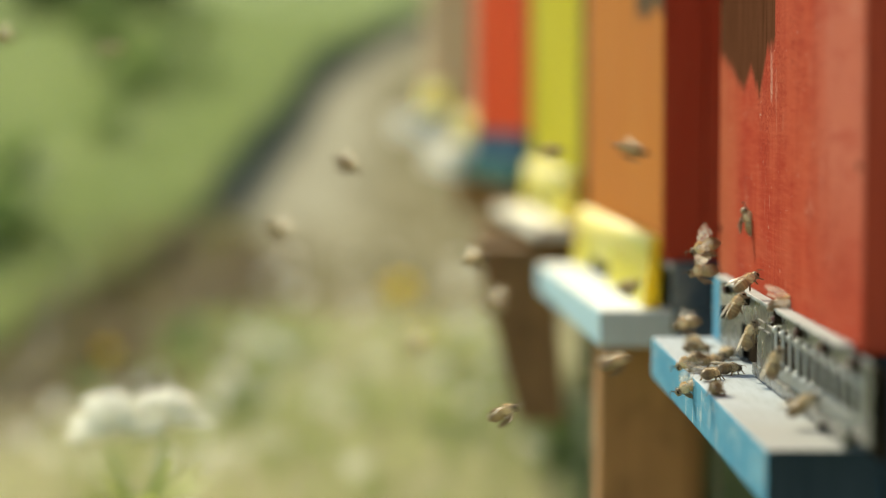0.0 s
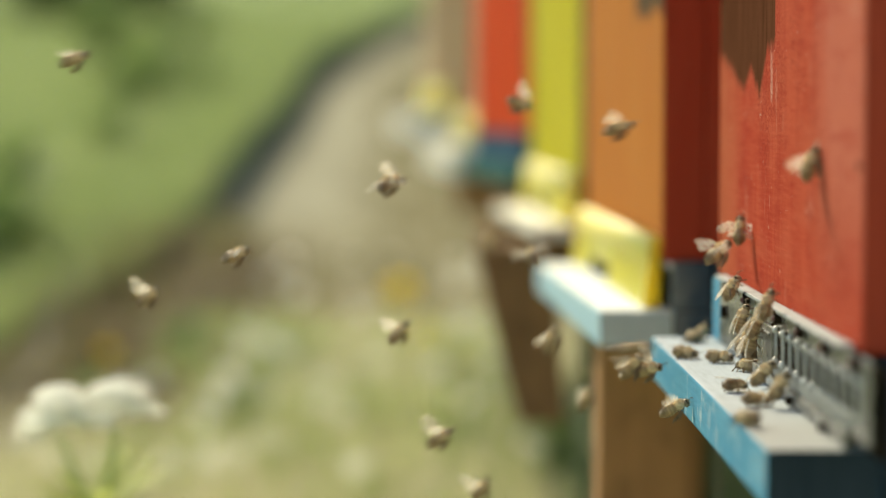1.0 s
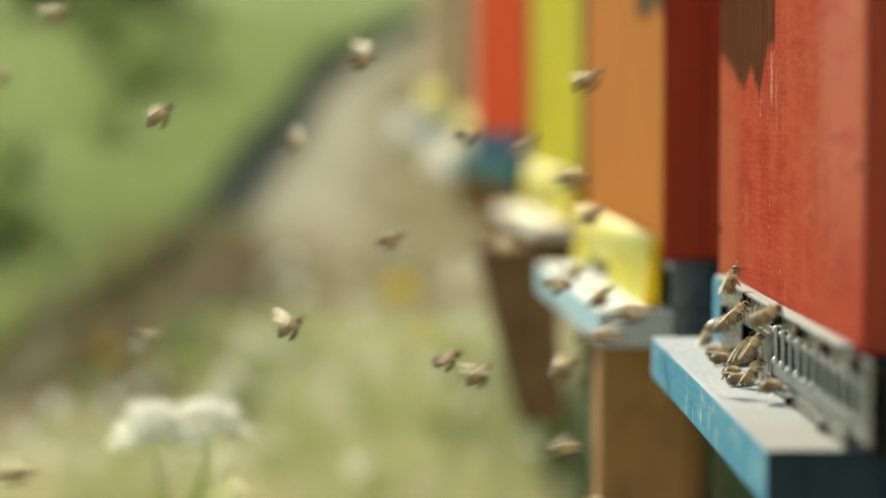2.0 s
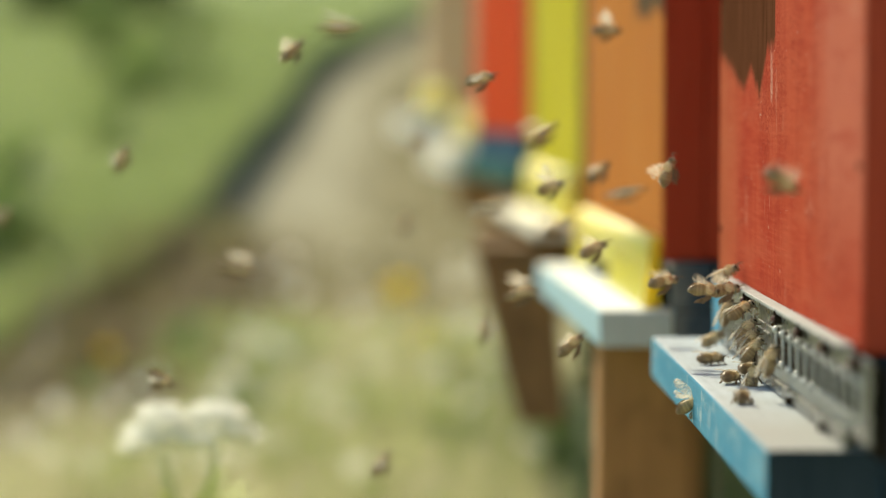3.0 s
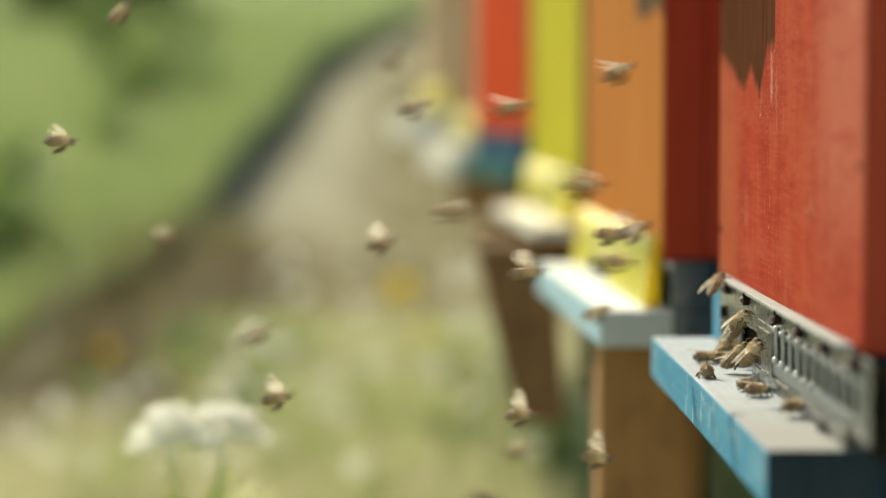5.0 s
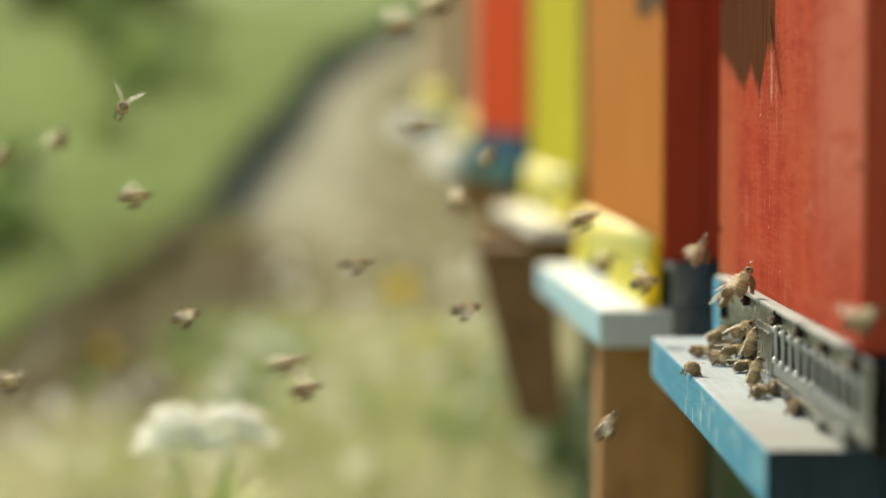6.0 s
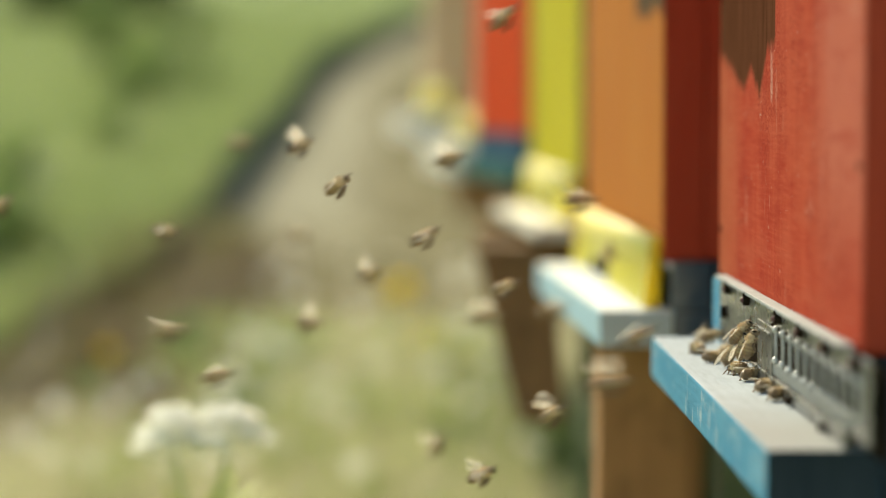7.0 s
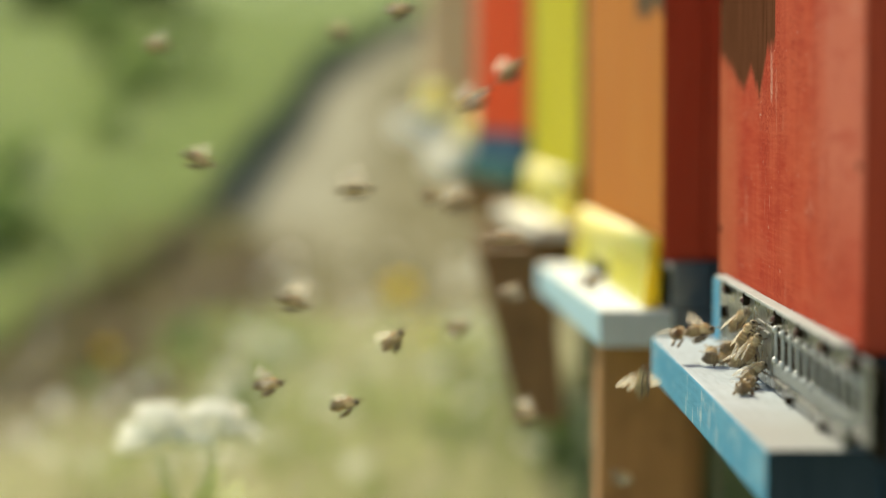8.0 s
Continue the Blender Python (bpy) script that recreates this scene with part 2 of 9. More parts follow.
def bee_abdomen():
    m, nt, b = nodes_of("banded abdomen", 0.4, 0, 0.5)
    sep = nt.nodes.new("ShaderNodeSeparateXYZ")
    nt.links.new(coords(nt), sep.inputs[0])
    band = maths(nt, "PINGPONG", maths(nt, "ADD", sep.outputs["X"], 0.02), 0.00068)
    c = mix(nt, steps(nt, band, 0.00008, 0.00060), (0.35, 0.25, 0.132), (0.50, 0.375, 0.205))
    tail = steps(nt, sep.outputs["X"], -0.0042, -0.0062)
    c = mix(nt, tail, c, (0.25, 0.17, 0.095))
    nt.links.new(c, b.inputs["Base Color"])
    bump(nt, b, noise_at(nt, coords(nt), 2500, 2), 0.4, 0.0002)
    return m


def plain(name, a, b_, scale, rough=0.6, shine=0.35):
    m, nt, b = nodes_of(name, rough, 0, shine)
    c = mix(nt, steps(nt, noise_at(nt, coords(nt), scale, 4), 0.35, 0.65), a, b_)
    nt.links.new(c, b.inputs["Base Color"])
    return m


def bee_wing(name, clear, veins, rough):
    m, nt, b = nodes_of(name, rough)
    b.inputs["Base Color"].default_value = (0.88, 0.83, 0.74, 1)
    lit = add(nt, "ShaderNodeBsdfTranslucent", Color=(0.90, 0.84, 0.72, 1))
    film = nt.nodes.new("ShaderNodeMixShader")
    film.inputs[0].default_value = 0.55
    nt.links.new(b.outputs[0], film.inputs[1])
    nt.links.new(lit.outputs[0], film.inputs[2])
    tr = nt.nodes.new("ShaderNodeBsdfTransparent")
    s = nt.nodes.new("ShaderNodeMixShader")
    vein = steps(nt, noise_at(nt, coords(nt), 900, 2), 0.42, 0.62)
    nt.links.new(maths(nt, "ADD", maths(nt, "MULTIPLY", vein, veins), clear), s.inputs[0])
    nt.links.new(tr.outputs[0], s.inputs[1])
    nt.links.new(film.outputs[0], s.inputs[2])
    nt.links.new(s.outputs[0], nt.nodes["Material Output"].inputs["Surface"])
    return m


M_RED = hive_front_red()
M_DARKRED = painted_wood("red side paint", (0.39, 0.056, 0.030), (0.44, 0.078, 0.044), chips=0.78)
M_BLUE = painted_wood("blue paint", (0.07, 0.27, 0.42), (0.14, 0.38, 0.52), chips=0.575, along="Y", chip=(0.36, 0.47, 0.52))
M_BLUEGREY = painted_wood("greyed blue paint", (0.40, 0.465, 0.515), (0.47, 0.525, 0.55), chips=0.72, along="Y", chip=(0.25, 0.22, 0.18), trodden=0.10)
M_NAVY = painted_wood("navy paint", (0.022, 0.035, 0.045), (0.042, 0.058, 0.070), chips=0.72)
M_ORANGE = painted_wood("orange paint", (0.47, 0.160, 0.034), (0.52, 0.205, 0.055), chips=0.8, stain=(0.13, 0.112))
M_LIME = painted_wood("lime yellow paint", (0.50, 0.44, 0.03), (0.55, 0.49, 0.06), chips=0.8)
M_VERMIL = painted_wood("vermilion paint", (0.62, 0.055, 0.010), (0.66, 0.08, 0.018), chips=0.8)
M_TAN = painted_wood("tan paint", (0.40, 0.28, 0.17), (0.45, 0.33, 0.22), chips=0.8)
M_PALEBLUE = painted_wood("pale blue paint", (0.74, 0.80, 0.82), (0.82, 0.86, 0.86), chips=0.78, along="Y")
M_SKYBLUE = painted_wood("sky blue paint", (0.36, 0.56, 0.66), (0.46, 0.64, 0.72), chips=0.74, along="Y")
M_ENDPLATE = plastic("thin yellow plastic", (0.96, 0.78, 0.05), 0.45, 0.5)
M_YELLOW = plastic("yellow plastic", (0.93, 0.84, 0.13), 0.45)
M_METAL = sheet_metal()
# near black: the painted shade of openings, also eyes, nail heads and feet
M_DARK = plain("near black for hollow shade and dark parts", (0.012, 0.010, 0.008), (0.03, 0.022, 0.015), 80, 0.9, 0.0)
M_POST = raw_wood("stained stand wood", (0.44, 0.225, 0.090), (0.32, 0.16, 0.066))
# darker copy of the stand wood; the shade at the lime hive is in it
M_SHADEWOOD = raw_wood("stand wood in shade tone", (0.27, 0.155, 0.072), (0.18, 0.10, 0.048))
M_BARK = raw_wood("dead bark", (0.07, 0.05, 0.035), (0.035, 0.026, 0.02))
M_ROOF = plain("roofing felt", (0.10, 0.10, 0.10), (0.17, 0.16, 0.15), 60, 0.9)
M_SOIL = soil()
M_GRASS = leafy("grass blade", (0.30, 0.37, 0.13), (0.47, 0.50, 0.26), trans=0.5)
M_STRAW = leafy("dry blade", (0.55, 0.52, 0.35), (0.68, 0.64, 0.47), trans=0.5)
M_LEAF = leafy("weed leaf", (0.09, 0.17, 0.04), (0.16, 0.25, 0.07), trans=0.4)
M_LITTER = leafy("dead leaf", (0.15, 0.11, 0.05), (0.27, 0.20, 0.10), 0.7, 0.25)
M_PETAL = leafy("white floret", (0.92, 0.92, 0.85), (0.94, 0.94, 0.90), trans=0.62)
M_DANDY = leafy("dandelion petal", (0.95, 0.76, 0.02), (0.96, 0.81, 0.04), trans=0.6)
M_BANK = leafy("bank blade", (0.15, 0.15, 0.055), (0.36, 0.32, 0.16), trans=0.45)
M_WEED = leafy("pale weed leaf", (0.14, 0.215, 0.065), (0.24, 0.32, 0.115), trans=0.4)
M_LEGPAINT = plain("dark green paint", (0.07, 0.10, 0.05), (0.10, 0.135, 0.07), 40, 0.6)
# darker tone of the pale blue board, with the end's shade in it
M_BOARDEND = painted_wood("pale blue board end in shade tone", (0.46, 0.55, 0.58), (0.56, 0.62, 0.63), chips=0.78)
M_MEADOW = leafy("meadow blade", (0.21, 0.28, 0.09), (0.37, 0.42, 0.185), trans=0.45)
M_TEAL = painted_wood("teal paint", (0.035, 0.13, 0.12), (0.06, 0.18, 0.16), chips=0.75, along="Y")
M_DEEPBLUE = painted_wood("deep blue paint", (0.025, 0.085, 0.15), (0.045, 0.12, 0.19), chips=0.75)
M_BLEACHED = plastic("shiny yellow plastic", (0.94, 0.83, 0.16), 0.5)
M_FRESH = leafy("fresh leaf", (0.40, 0.46, 0.12), (0.52, 0.56, 0.22), trans=0.55)
M_WHITE = painted_wood("cream white paint", (0.78, 0.75, 0.66), (0.82, 0.80, 0.73), chips=0.78, along="Y")
M_DUSTY = painted_wood("dusty navy paint", (0.040, 0.070, 0.105), (0.15, 0.18, 0.205), chips=0.66, dusty=0.012)
M_ZINC = plain("dull zinc", (0.50, 0.50, 0.47), (0.36, 0.36, 0.335), 120, 0.5)
M_LIP = plain("weathered zinc", (0.351, 0.380, 0.389), (0.257, 0.280, 0.286), 90, 0.6)
M_TIP = plain("polished zinc", (0.80, 0.80, 0.77), (0.62, 0.62, 0.60), 400, 0.25, 0.9)
M_PLUG = plain("dark maroon wax", (0.13, 0.022, 0.020), (0.07, 0.012, 0.012), 500, 0.3, 0.6)
M_STEM = plain("green stem", (0.30, 0.38, 0.12), (0.40, 0.46, 0.17), 60)
M_ABDOMEN = bee_abdomen()
M_THORAX = plain("tan fur", (0.88, 0.73, 0.48), (0.64, 0.50, 0.30), 1400, 0.9)
M_HEAD = plain("dark head", (0.20, 0.15, 0.095), (0.42, 0.32, 0.20), 1200, 0.5)
M_LEG = plain("bee leg", (0.14, 0.095, 0.055), (0.25, 0.17, 0.10), 900, 0.5)
M_WING = bee_wing("folded wing membrane", 0.32, 0.22, 0.15)
M_FLYWING = bee_wing("spread wing membrane", 0.24, 0.19, 0.5)


# ---- mesh helpers ----
def part(name, bm, material, parent=None, label="", smooth=False):
    me = bpy.data.meshes.new(name)
    bm.to_mesh(me)
    bm.free()
    if smooth:
        me.shade_smooth()
    me.materials.append(material)
    ob = new(name, me)
    if parent:
        ob.parent = parent
    return tagged(ob, label)


def piece(name, me, parent, m):
    ob = new(name, me)
    ob.parent = parent
    ob.matrix_basis = m
    return ob


def box(lo, hi, bevel=0.0015, bm=None, segments=2):
    """A box between two corners with rounded edges."""
    bm2 = bmesh.new()
    bmesh.ops.create_cube(bm2, size=1)
    lo, hi = Vector(lo), Vector(hi)
    for v in bm2.verts:
        v.co = Vector(((v.co[i] + 0.5) * (hi[i] - lo[i]) + lo[i] for i in range(3)))
    if bevel:
        bmesh.ops.bevel(bm2, geom=list(bm2.edges), offset=bevel, segments=segments, profile=0.6, affect="EDGES")
    return merged(bm, bm2)


def merged(bm, bm2):
    if bm is None:
        return bm2
    me = bpy.data.meshes.new("temp")
    bm2.to_mesh(me)
    bm2.free()
    bm.from_mesh(me)
    bpy.data.meshes.remove(me)
    return bm


def tube(points, radii, sides=8, bm=None):
    """A tapered tube through points."""
    bm = bm or bmesh.new()
    rings = []
    for i, p in enumerate(points):
        a, c = Vector(points[max(i - 1, 0)]), Vector(points[min(i + 1, len(points) - 1)])
        q = (c - a).to_track_quat("Z", "Y")
        rings.append([bm.verts.new(Vector(p) + q @ Vector((math.cos(k * math.tau / sides), math.sin(k * math.tau / sides), 0)) * radii[i]) for k in range(sides)])
    for r0, r1 in zip(rings, rings[1:]):
        for k in range(sides):
            bm.faces.new((r0[k], r0[(k + 1) % sides], r1[(k + 1) % sides], r1[k]))
    bm.faces.new(rings[0][::-1])
    bm.faces.new(rings[-1])
    return bm


def ball(radius, stretch, at, bm=None, sub=2):
    b2 = bmesh.new()
    bmesh.ops.create_icosphere(b2, subdivisions=sub, radius=radius)
    for v in b2.verts:
        v.co = Vector((v.co.x * stretch[0], v.co.y * stretch[1], v.co.z * stretch[2])) + Vector(at)
    return merged(bm, b2)


# ---- ground ----
def bend(y):
    """How far the bank swings towards the hives' side further up the slope."""
    far = max(0.0, min(1.0, (15 - y) / 5))
    close = max(0.0, min(1.0, (y - 3.8) / 1.1))
    near = (0.085 * far + 0.03 * max(0.0, min(1.0, (8 - y) / 2))) * close
    return near + (0.0024 * (min(y, 40) - 12) ** 2 if y > 12 else 0.0)


def ground_z(x, y):
    """A slope that climbs gently along the row; the meadow lies one low bank higher than the strip before the hives."""
    z = -0.24 + 0.04 * y
    if y > 9:
        z += 0.0006 * (min(y, 90) - 9) ** 2
    d = max(-1.0, min(1.0, -0.60 + bend(y) - x))
    high = 0.035 + 0.070 * max(0.0, min(1.0, (y - 4) / 3)) + 0.012 * max(0.0, min(y, 16) - 6)
    return z + high / (1 + math.exp(-d * 95)) + 0.02 * max(0.0, d)


def make_ground():
    xs = [-400, -120, -40, -14, -6, -4, -3, -2.2] + [-1.8 + 0.1 * i for i in range(10)] + [-0.80 + 0.02 * i for i in range(7)] + [-0.672 + 0.008 * i for i in range(19)] + [-0.51 + 0.02 * i for i in range(8)] + [-0.33 + 0.11 * i for i in range(16)] + [1.6, 2.2, 4, 9, 25, 90, 400]
    ys = [-60, -20, -6, -2, -0.5] + [0.2 + 0.12 * i for i in range(60)] + [7.8, 8.5, 9.3, 10.2, 11.3, 12.5, 14, 16, 18, 20, 23, 26, 30, 36, 46, 60, 90, 140, 250, 500]
    verts, faces = [], []
    rng = random.Random(4)
    for y in ys:
        for x in xs:
            verts.append((x + bend(y), y, ground_z(x + bend(y), y) + rng.uniform(-0.003, 0.003)))
    w = len(xs)
    for j in range(len(ys) - 1):
        for i in range(w - 1):
            faces.append((j * w + i, j * w + i + 1, (j + 1) * w + i + 1, (j + 1) * w + i))
    me = bpy.data.meshes.new("ground")
    me.from_pydata(verts, [], faces)
    me.shade_smooth()
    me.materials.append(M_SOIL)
    return tagged(new("ground", me), "sloping meadow ground with a bare dry strip along the hives", "ground", kind="structure")


make_ground()


# ---- hives ----
def stand(y0, y1, x0, x1, top, deep, parent_label, inside=0.064, inset_far=0.034, taper=0.0, wood=None):
    """A hive stand: wooden blocks under the corners, tied by crossbars that lie on dark painted legs joined by rails."""
    st = tagged(new("hive_stand"), parent_label, "hive stand", "stands under the hives")
    w = 0.050
    wood = wood or M_POST
    for px, leg in ((x0, x0 + inside), (x1 - w, x1 - w)):
        for py, inset in ((y0, 0.0), (y1 - w, inset_far if px == x0 else 0.0)):
            block = box((px + inset, py, top - deep), (px + inset + w, py + w, top), 0.003)
            if taper and px == x0:
                # sawn bracket: wider under the hive than at its foot
                for v in block.verts:
                    side, up = (v.co.x - px - inset) / w, (v.co.z - top + deep) / deep
                    v.co.x += (1 - side) * taper * (0.6 - up) + 0.4 * taper * (0.6 - up)
            part("block", block, wood, st, "brown wooden block")
            g = min(ground_z(leg, py), ground_z(leg + w, py + w)) - 0.03
            high = top - 0.050 if px == x0 else top - deep
            part("leg", box((leg + 0.004, py + 0.004, g), (leg + 0.040, py + 0.044, high), 0.003), M_LEGPAINT, st, "dark green leg")
            if px == x0:
                part("crossbar", box((px + inset + w, py + 0.005, top - 0.050), (x1 - w, py + 0.043, top - 0.004), 0.002), wood, st)
        part("rail", box((leg + 0.006, y0 + 0.044, top - deep - 0.045), (leg + 0.036, y1 - w + 0.004, top - deep - 0.005), 0.003), M_LEGPAINT, st)
    return st


def hive(x, y, turn, z, front, side, base, board, board_top, board_end, label, reach=0.031, thick=0.019, sill=0.029):
    """A wooden hive; its near front corner stands at x, y, its front faces -X, and z is the height of its flight board."""
    h = tagged(new("beehive"), label, "beehive", "row of hives")
    h.matrix_basis = pose(x, y, z, 0, 0, turn)
    L, D, H = 0.382, 0.40, 0.30
    t = 0.022
    low = sill + 0.0005
    body = part("front_wall", box((0, 0.004, 0.0), (t, L, H + 0.0295 - low), 0.002), front, h)
    body.location = (0, 0, low)
    body.data.materials.append(side)
    for f in body.data.polygons:
        f.material_index = 0 if f.normal.x < -0.3 else 1
    part("side_wall", box((t, 0.0045, low), (D - t, t, H + 0.0295), 0.002), side, h)
    part("side_wall", box((t, L - t, low), (D - t, L - 0.0005, H + 0.0295), 0.002), side, h)
    part("back_wall", box((D - t, 0, low), (D, L, H + 0.0295), 0.002), side, h)
    part("roof", box((-0.012, -0.012, H + 0.030), (D + 0.012, L + 0.012, H + 0.062), 0.004), M_ROOF, h, "grey felt hive roof")
    fl = part("floor_tray", box((0.006, 0.001, -0.0195), (D, L + 0.006, -0.0005), 0.0015), base, h)
    box_bm = box((0.006, 0.001, 0.0), (0.026, 0.022, sill), 0.001)
    box((0.006, L - 0.014, 0.0), (0.026, L + 0.006, sill), 0.001, box_bm)
    box((D - 0.02, 0.001, 0.0), (D, L, sill), 0.001, box_bm)
    box((0.028, 0.001, 0.0), (D - 0.022, 0.02, sill), 0.001, box_bm)
    box((0.028, L - 0.018, 0.0), (D - 0.022, L, sill), 0.001, box_bm)
    part("floor_frame", box_bm, base, h)
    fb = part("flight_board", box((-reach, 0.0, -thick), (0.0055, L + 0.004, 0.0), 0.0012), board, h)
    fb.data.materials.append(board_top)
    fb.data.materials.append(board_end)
    # dark ends on the first two boards put their shade into the colour
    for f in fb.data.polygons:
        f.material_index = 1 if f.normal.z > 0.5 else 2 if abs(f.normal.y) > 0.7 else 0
    return h


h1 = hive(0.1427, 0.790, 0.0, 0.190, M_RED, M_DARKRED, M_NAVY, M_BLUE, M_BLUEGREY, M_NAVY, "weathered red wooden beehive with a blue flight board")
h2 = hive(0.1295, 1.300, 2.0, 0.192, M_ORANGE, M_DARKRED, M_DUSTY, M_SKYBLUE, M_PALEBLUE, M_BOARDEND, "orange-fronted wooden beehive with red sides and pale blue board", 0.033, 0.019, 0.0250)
h3 = hive(0.1210, 1.820, 2.6, 0.211, M_LIME, M_TAN, M_SHADEWOOD, M_WHITE, M_WHITE, M_WHITE, "lime yellow wooden beehive with a white flight board", 0.033, 0.010)
h4 = hive(0.1070, 2.340, 6.2, 0.240, M_VERMIL, M_TAN, M_DEEPBLUE, M_TEAL, M_TEAL, M_TEAL, "orange-red wooden beehive with a blue base and narrow board", 0.014)
h5 = hive(0.0920, 2.860, 4.5, 0.250, M_TAN, M_TAN, M_TAN, M_WHITE, M_WHITE, M_PALEBLUE, "tan wooden beehive with a thick pale flight board", 0.050, 0.034)
h6 = hive(0.0480, 3.400, 4.5, 0.286, M_TAN, M_TAN, M_TAN, M_WHITE, M_WHITE, M_PALEBLUE, "tan wooden beehive with pale board at the row's end", 0.052, 0.036)
part("entrance_block", box((-0.003, 0.004, 0.0006), (0.0050, 0.378, 0.0288), 0.001), M_DEEPBLUE, h4, "deep blue closing block")
part("corner_block", box((-0.0030, 0.3440, 0.0005), (0.0045, 0.3790, 0.0285), 0.001), M_BLUE, h1, "blue corner block")
part("pin_head", ball(0.0020, (1, 0.6, 1), (0.0030, -0.0004, 0.0235)), M_TIP, h2, "shiny pin head", True)
for ny, nz in ((0.374, 0.022), (0.373, 0.128), (0.012, 0.060)):
    part("nail_head", tube([(0.0004, ny, 0.0295 + nz), (-0.0006, ny, 0.0295 + nz)], [0.0016, 0.0013], 8), M_DARK, h1, "rusty nail head")
stand(0.82, 1.14, 0.20, 0.50, 0.1705, 0.135, "brown wooden stand under the red hive")
stand(1.36, 1.64, 0.101, 0.48, 0.1725, 0.135, "brown wooden stand under the orange hive")
stand(1.90, 2.17, 0.060, 0.46, 0.1915, 0.135, "brown wooden stand under the lime yellow hive", 0.078, 0.004, 0.024, M_SHADEWOOD)
stand(2.40, 2.66, 0.100, 0.46, 0.2205, 0.120, "brown wooden stand under the orange-red hive", 0.075)
stand(2.92, 3.18, 0.085, 0.44, 0.2305, 0.120, "brown wooden stand under the tan hive", 0.13)
stand(3.46, 3.72, 0.060, 0.42, 0.2665, 0.120, "brown wooden stand under the row's last hive", 0.19)

# ---- entrance guards ----
def metal_guard(parent):
    """A pressed steel entrance guard: folded top lip, upright sheet with an opening, a row of embossed pegs, fine ribs below."""
    g = tagged(new("entrance_guard"), "grey galvanised steel entrance guard with embossed pegs", "entrance guard")
    g.matrix_basis = pose(0.1385, 0.745, 0.1905)
    far, top, gap0, gap1 = 0.387, 0.0305, 0.252, 0.313
    # upright sheet, left open at the entrance
    sheet = box((0, 0.012, 0.0040), (0.0012, gap0, top), 0.0004, segments=1)
    box((0, gap1, 0.0015), (0.0012, far, top), 0.0004, sheet, 1)
    box((0, gap0 - 0.0005, 0.0165), (0.0012, gap1 + 0.0005, top), 0.0004, sheet, 1)
    part("sheet", sheet, M_METAL, g)
    part("top_lip", box((-0.0020, 0.060, top - 0.0004), (0.0036, far + 0.002, top + 0.0012), 0.0005), M_LIP, g, "dull pale zinc lip")
    part("foot_lip", box((-0.0022, 0.046, 0.0004), (0.0, 0.262, 0.0050), 0.0006), M_METAL, g)
    slider = part("slider", box((-0.0016, 0.211, 0.004), (-0.0004, gap0, 0.0235), 0.0004), M_METAL, g)
    part("crease", box((-0.0026, 0.213, 0.0200), (-0.0016, gap0 - 0.002, 0.0212), 0.0003), M_METAL, slider)
    peg = tube([(0, 0, 0), (0, 0, 0.0006), (0, 0, 0.0104), (0, 0, 0.011)], [0.0006, 0.0011, 0.0011, 0.0006], 8)
    me = bpy.data.meshes.new("peg")
    peg.to_mesh(me)
    peg.free()
    me.shade_smooth()
    me.materials.append(M_ZINC)
    dot = bmesh.new()
    bmesh.ops.create_icosphere(dot, subdivisions=2, radius=0.0015)
    dm = bpy.data.meshes.new("rivet")
    dot.to_mesh(dm)
    dot.free()
    dm.shade_smooth()
    dm.materials.append(M_TIP)
    # flush near-black boxes give the shade of the slots between the pegs
    slot = bpy.data.meshes.new("slot")
    sb = box((-0.0004, -0.0066, 0), (0.0, 0.0070, 0.0125), 0.0001, segments=1)
    sb.to_mesh(slot)
    sb.free()
    slot.materials.append(M_DARK)
    rib = bpy.data.meshes.new("rib")
    rb = box((-0.0010, -0.0011, 0), (0.0, 0.0011, 0.0055), 0.0004, segments=1)
    rb.to_mesh(rib)
    rb.free()
    rib.materials.append(M_ZINC)
    for i in range(1, 12):
        y = 0.010 + 0.0178 * i
        p = piece("peg", me, g, pose(-0.0002, y, 0.0118))
        piece("rivet", dm, p, pose(-0.0006, 0.0, 0.0114))
        piece("rivet", dm, p, pose(-0.0006, 0.0, -0.0004))
        piece("slot", slot, g, pose(0.0, y + 0.0085, 0.0120))
        for k in range(3 if i > 1 else 0):
            piece("rib", rib, g, pose(0.0, y + 0.0059 * k, 0.0052))
    # punched holes under the lip, their shade drawn as near-black discs, dull red plug
    hole = bpy.data.meshes.new("hole")
    hb = tube([(0.0, 0, 0), (-0.0022, 0, 0), (-0.0026, 0, 0)], [0.0028, 0.0028, 0.0024], 14)
    hb.to_mesh(hole)
    hb.free()
    hole.materials.append(M_DARK)
    plug = bpy.data.meshes.new("plug")
    pb = bmesh.new()
    bmesh.ops.create_icosphere(pb, subdivisions=2, radius=0.0013)
    pb.to_mesh(plug)
    pb.free()
    plug.shade_smooth()
    plug.materials.append(M_PLUG)
    for y in (0.033, 0.088, 0.1434, 0.199, 0.2882, 0.3507):
        hh = piece("hole", hole, g, pose(0.0, y, 0.0284))
        piece("plug", plug, hh, pose(-0.0026, -0.0006, -0.0004))
    piece("hole", hole, g, pose(0.0, 0.362, 0.0170))
    for fy in (0.084, 0.157):
        part("foot", box((-0.0040, fy - 0.0025, 0.0003), (-0.0022, fy + 0.0025, 0.0030), 0.0006), M_DARK, g, "small dark foot")
    # added near-black sheet: the hive's inner shade as a colour
    part("shade_panel", box((0.0030, 0.004, 0.001), (0.0042, far - 0.02, 0.0290), 0), M_DARK, g, "near-black panel standing in for the shaded inside of the hive")
    return g


